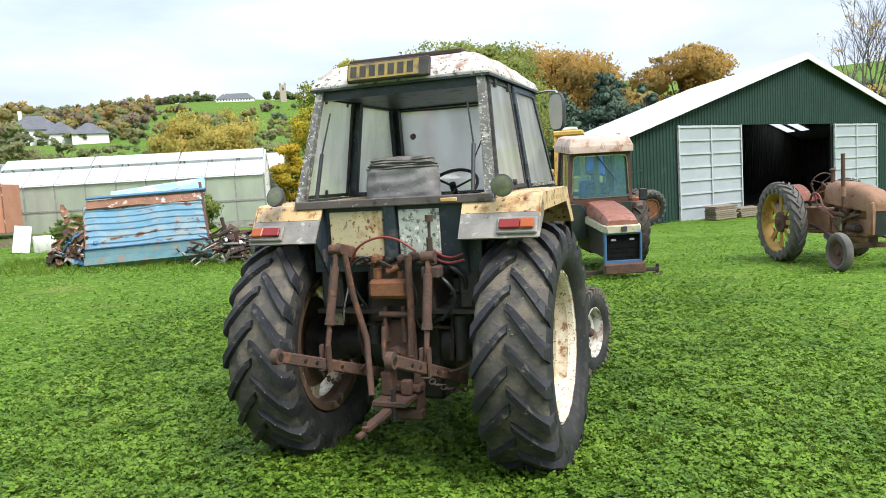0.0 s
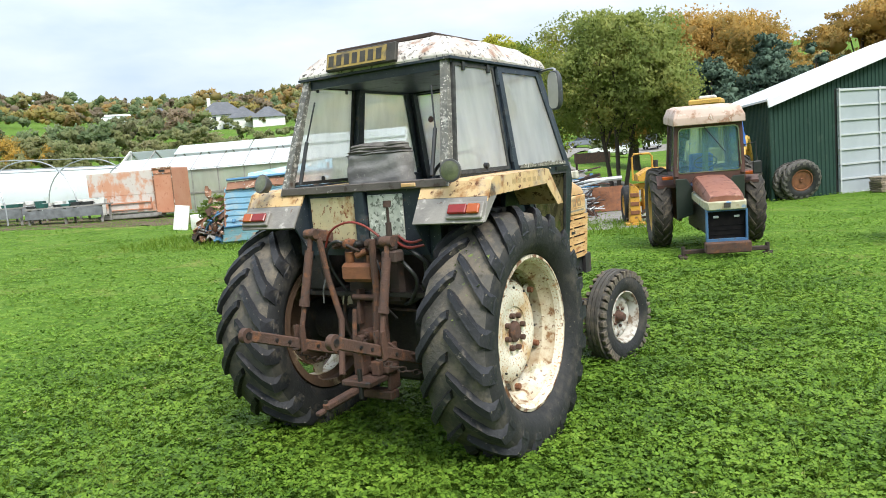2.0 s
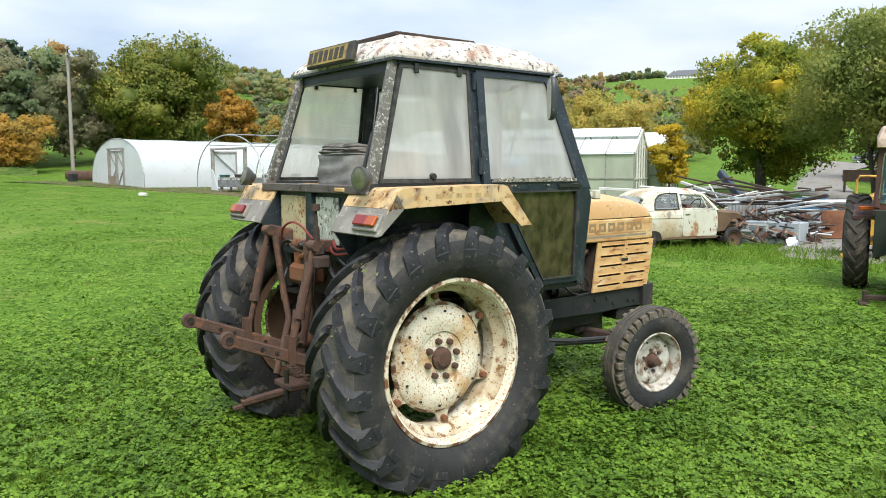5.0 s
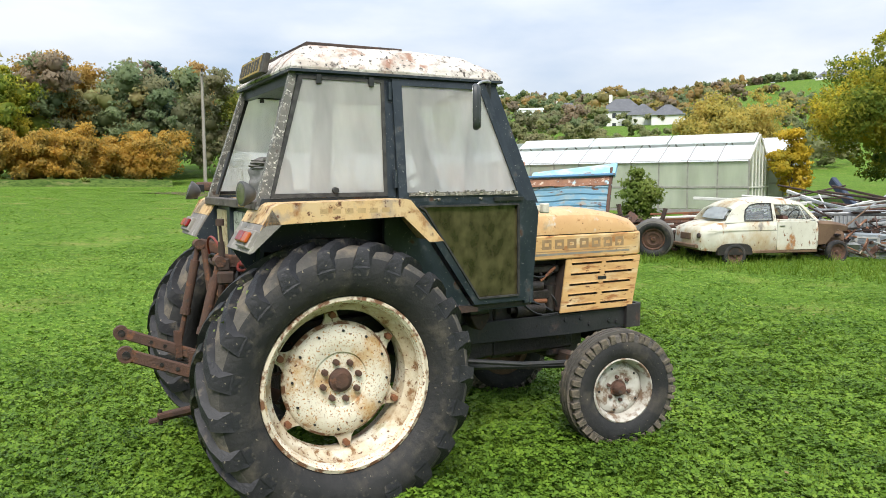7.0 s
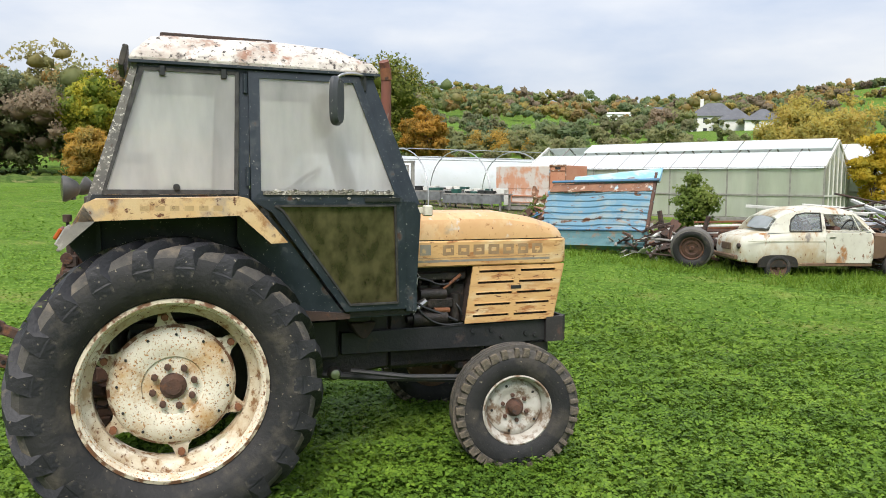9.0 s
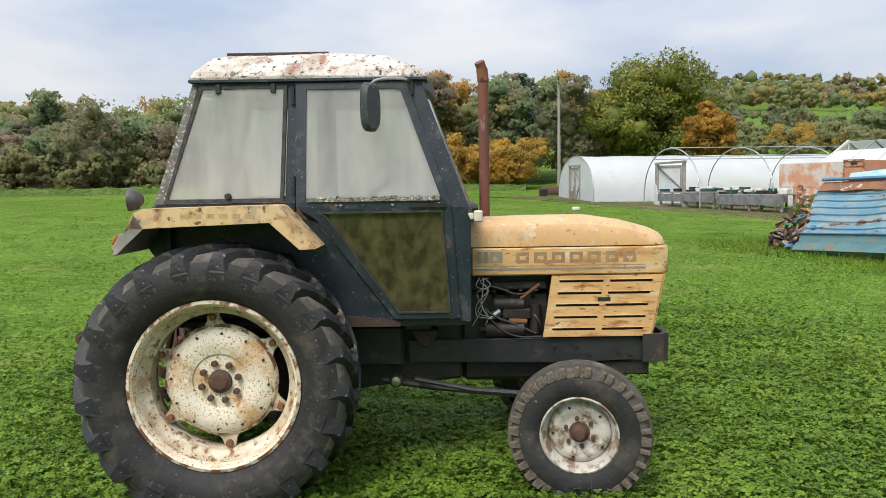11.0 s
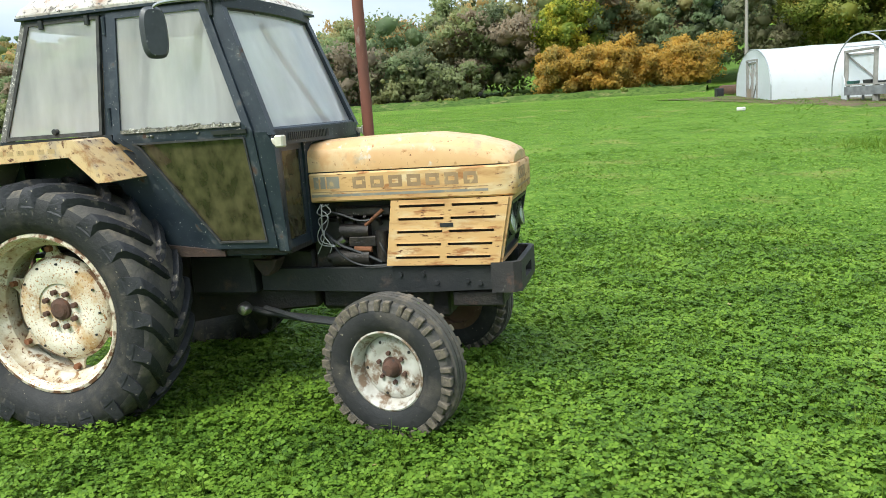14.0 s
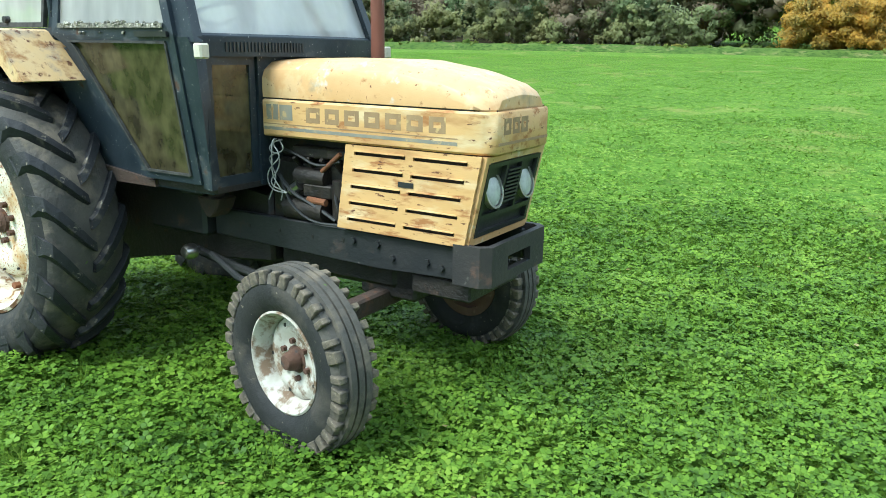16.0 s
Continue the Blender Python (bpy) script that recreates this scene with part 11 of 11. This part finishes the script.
def church_tower(x, y):
    """A pale tower on the far skyline."""
    z = gz(x, y)
    t = thing("tower", "pale stone church tower on the far skyline", "tower", pose(x, y, z - 0.5, 0, 0, 15))
    bm = B()
    box(bm, (-2.4, -2.4, 0), (2.4, 2.4, 14.0))
    part("shaft", bm, M_STONE, t, smooth=0)
    for sx in (-1, 1):
        for sy in (-1, 1):
            bm = B()
            box(bm, (sx * 2.0 - 0.6, sy * 2.0 - 0.6, 14.0), (sx * 2.0 + 0.6, sy * 2.0 + 0.6, 15.6))
            part("pinnacle", bm, M_STONE, t, smooth=0)
    bm = B()
    prism(bm, [(-0.6, 9.5), (0.6, 9.5), (0.6, 11.4), (0, 12.0), (-0.6, 11.4)], 1, -2.45, -2.38)
    part("belfry_window", bm, M_WINDOW, t, smooth=0)


church_tower(3 + 640 * math.sin(radians(-11.3)), 5 + 640 * math.cos(radians(-11.3)))

# ---- clover and grass ----
L_CLOVER = leaf_mat("clover_leaves", ((0.038, 0.079, 0.013), (0.080, 0.153, 0.018), (0.138, 0.238, 0.027), (0.219, 0.317, 0.047)), grain=1.1, shift=0.5, through_light=0.18, rough=0.48, sheen=0.12)
L_GRASS = leaf_mat("grass_blades", ((0.067, 0.129, 0.013), (0.124, 0.209, 0.021), (0.179, 0.267, 0.032), (0.259, 0.305, 0.081)), shift=0.5, through_light=0.5, rough=0.5)
L_MEADOW = leaf_mat("meadow_weeds", ((0.068, 0.145, 0.013), (0.103, 0.200, 0.020), (0.155, 0.271, 0.032), (0.228, 0.326, 0.063)), grain=0.8, shift=0.42, through_light=0.2, rough=0.5, sheen=0.1)
L_FAR = leaf_mat("far_meadow_leaves", ((0.094, 0.182, 0.018), (0.113, 0.212, 0.021), (0.140, 0.246, 0.029), (0.178, 0.261, 0.044)), grain=0.35, shift=0.3, through_light=0.35, rough=0.6, sheen=0.08)
L_DEAD = leaf_mat("fallen_leaves", ((0.30, 0.26, 0.08), (0.38, 0.33, 0.16), (0.24, 0.14, 0.06)), shift=0.8)


def scatter(rng, n, x0, x1, y0, y1, clump=0.35, hole=None):
    """Places on the land, denser in patches."""
    out, have = [], 0
    while have < n:
        x, y = rng.uniform(x0, x1, n), rng.uniform(y0, y1, n)
        f = 0.5 + 0.17 * (np.sin(x * 3.1 + 1.7 * np.sin(y * 1.3)) + np.sin(y * 2.7 + 1.9 * np.sin(x * 1.1 + 2)) + np.sin(x * 1.27 + y * 1.93 + 1.5 * np.sin(x * 0.7 - y * 0.9)))
        keep = rng.random(n) > clump * f
        if hole:
            jx, jy = x + rng.normal(0, 1.1, n), y + rng.normal(0, 1.1, n)
            keep &= ~((jx > hole[0]) & (jx < hole[1]) & (jy > hole[2]) & (jy < hole[3]))
        out.append(np.stack((x[keep], y[keep]), 1))
        have += int(keep.sum())
    return np.concatenate(out)[:n]


def clover(name, label, n, area, size, seed, hole=None, height=0.055, leaflets=3, lean=0.5, full=False, spread=0.5, clump=0.35, material=None):
    """Three-part leaves on unseen stalks, leaning all ways."""
    rng = np.random.default_rng(seed)
    p = scatter(rng, n, *area, clump=clump, hole=hole)
    p = p + rng.normal(0, spread, p.shape)
    mound = 0.5 + 0.5 * np.sin(p[:, 0] * 5.1 + 2 * np.sin(p[:, 1] * 2.3)) * np.sin(p[:, 1] * 4.3 + 1.5 * np.sin(p[:, 0] * 3.1))
    z = land(p[:, 0], p[:, 1]) + 0.012 + height * (0.35 + 0.65 * mound) * rng.random(n) ** 0.45
    c = np.column_stack((p, z))
    nrm = np.column_stack((rng.normal(0, lean, n), rng.normal(0, lean, n), np.ones(n)))
    nrm /= np.linalg.norm(nrm, axis=1)[:, None]
    a0 = rng.uniform(0, 2 * math.pi, n)
    s = size * rng.uniform(0.55, 1.35, n)
    vs = []
    ref = np.cross(nrm, np.array([0.0, 1.0, 0.0]))
    ref /= np.linalg.norm(ref, axis=1)[:, None]
    oth = np.cross(nrm, ref)
    for k in range(leaflets):
        a = (a0 + 2 * math.pi * k / 3)[:, None]
        d = np.cos(a) * ref + np.sin(a) * oth
        w = np.cos(a + math.pi / 2) * ref + np.sin(a + math.pi / 2) * oth
        ss = s[:, None]
        fold = nrm * ss * 0.18
        if full:
            vs.append(np.stack((c, c + d * ss * 0.48 + w * ss * 0.46 + fold, c + d * ss * 0.98 + w * ss * 0.40 + fold, c + d * ss * 1.06, c + d * ss * 0.98 - w * ss * 0.40 + fold, c + d * ss * 0.48 - w * ss * 0.46 + fold), 1))
        else:
            vs.append(np.stack((c, c + d * ss * 0.75 + w * ss * 0.55 + fold, c + d * ss * 1.1, c + d * ss * 0.75 - w * ss * 0.55 + fold), 1))
    v = np.stack(vs, 1).reshape(-1, 3)
    ob = new(name, raw_mesh(name, v, np.arange(len(v)).reshape(-1, 6 if full else 4), material or L_CLOVER))
    return tagged(ob, label, "clover", kind="stuff")


def blades(name, label, n, area, length, width, seed, hole=None, material=None, tuft=1):
    """Single grass blades as thin three-cornered leaves, standing in tufts."""
    rng = np.random.default_rng(seed)
    p = scatter(rng, n // tuft + 1, *area, hole=hole)
    p = np.repeat(p, tuft, 0)[:n] + (rng.normal(0, 0.03, (n, 2)) if tuft > 1 else 0)
    z = land(p[:, 0], p[:, 1])
    c = np.column_stack((p, z))
    a = rng.uniform(0, 2 * math.pi, n)
    ln, lean = length * rng.uniform(0.5, 1.3, n), rng.uniform(0.2, 1.1, n)
    d = np.column_stack((np.cos(a) * np.sin(lean), np.sin(a) * np.sin(lean), np.cos(lean)))
    b = rng.uniform(0, 2 * math.pi, n)
    w = np.column_stack((np.cos(b), np.sin(b), np.zeros(n))) * (width * rng.uniform(0.6, 1.4, n))[:, None]
    v = np.stack((c - w, c + w, c + d * ln[:, None]), 1).reshape(-1, 3)
    ob = new(name, raw_mesh(name, v, np.arange(len(v)).reshape(-1, 3), material or L_GRASS))
    return tagged(ob, label, "grass", kind="stuff")


NEAR, MID, CLOSE = (-4.2, 3.8, 2.6, 12.4), (-14, 9, -3, 21), (-1.6, 3.0, 4.3, 10.6)
clover("clover", "undergrowth of small flat clover leaves", 52000, NEAR, 0.047, 40, height=0.035, leaflets=1, lean=0.35, spread=1.1)
clover("clover", "dense low green clover round the tractor", 56000, NEAR, 0.0255, 41, height=0.095, lean=0.36, clump=0.75, spread=1.0)
clover("clover", "broad-leaved clover in front of the tractor", 20000, CLOSE, 0.0225, 48, height=0.11, lean=0.28, full=True, spread=0.25)
blades("grass", "short grass among the clover", 40000, NEAR, 0.095, 0.0048, 42, tuft=7)
blades("grass", "dark tufts of longer grass in the clover", 7000, (-3, 3.5, 3.5, 11.5), 0.16, 0.0032, 49, tuft=40)
clover("clover", "clover patches farther across the meadow", 110000, MID, 0.036, 43, hole=NEAR, height=0.060, leaflets=1, clump=0.9, spread=0.25, lean=0.26, material=L_MEADOW)
blades("grass", "meadow grass around the clover", 36000, MID, 0.065, 0.006, 44, hole=NEAR, tuft=5)
clover("clover", "low broad weeds over the farther meadow", 90000, (-46, 12, -20, 33), 0.062, 50, hole=MID, height=0.08, leaflets=1, clump=0.9, spread=0.15, lean=0.20, material=L_FAR)
blades("grass", "tall rough grass along the scrap heaps", 9000, (-12, 3, 17.8, 21.5), 0.22, 0.009, 46, tuft=6)
_rng = np.random.default_rng(47)
_p = scatter(_rng, 420, -4, 5, 2.5, 14)
_v, _f = cards(np.column_stack((_p, land(_p[:, 0], _p[:, 1]) + 0.055)), np.full(420, 0.022), _rng, 0.7)
tagged(new("fallen_leaves", raw_mesh("fallen_leaves", _v, _f, L_DEAD)), "scattered yellow and brown fallen leaves", "leaves", kind="stuff")
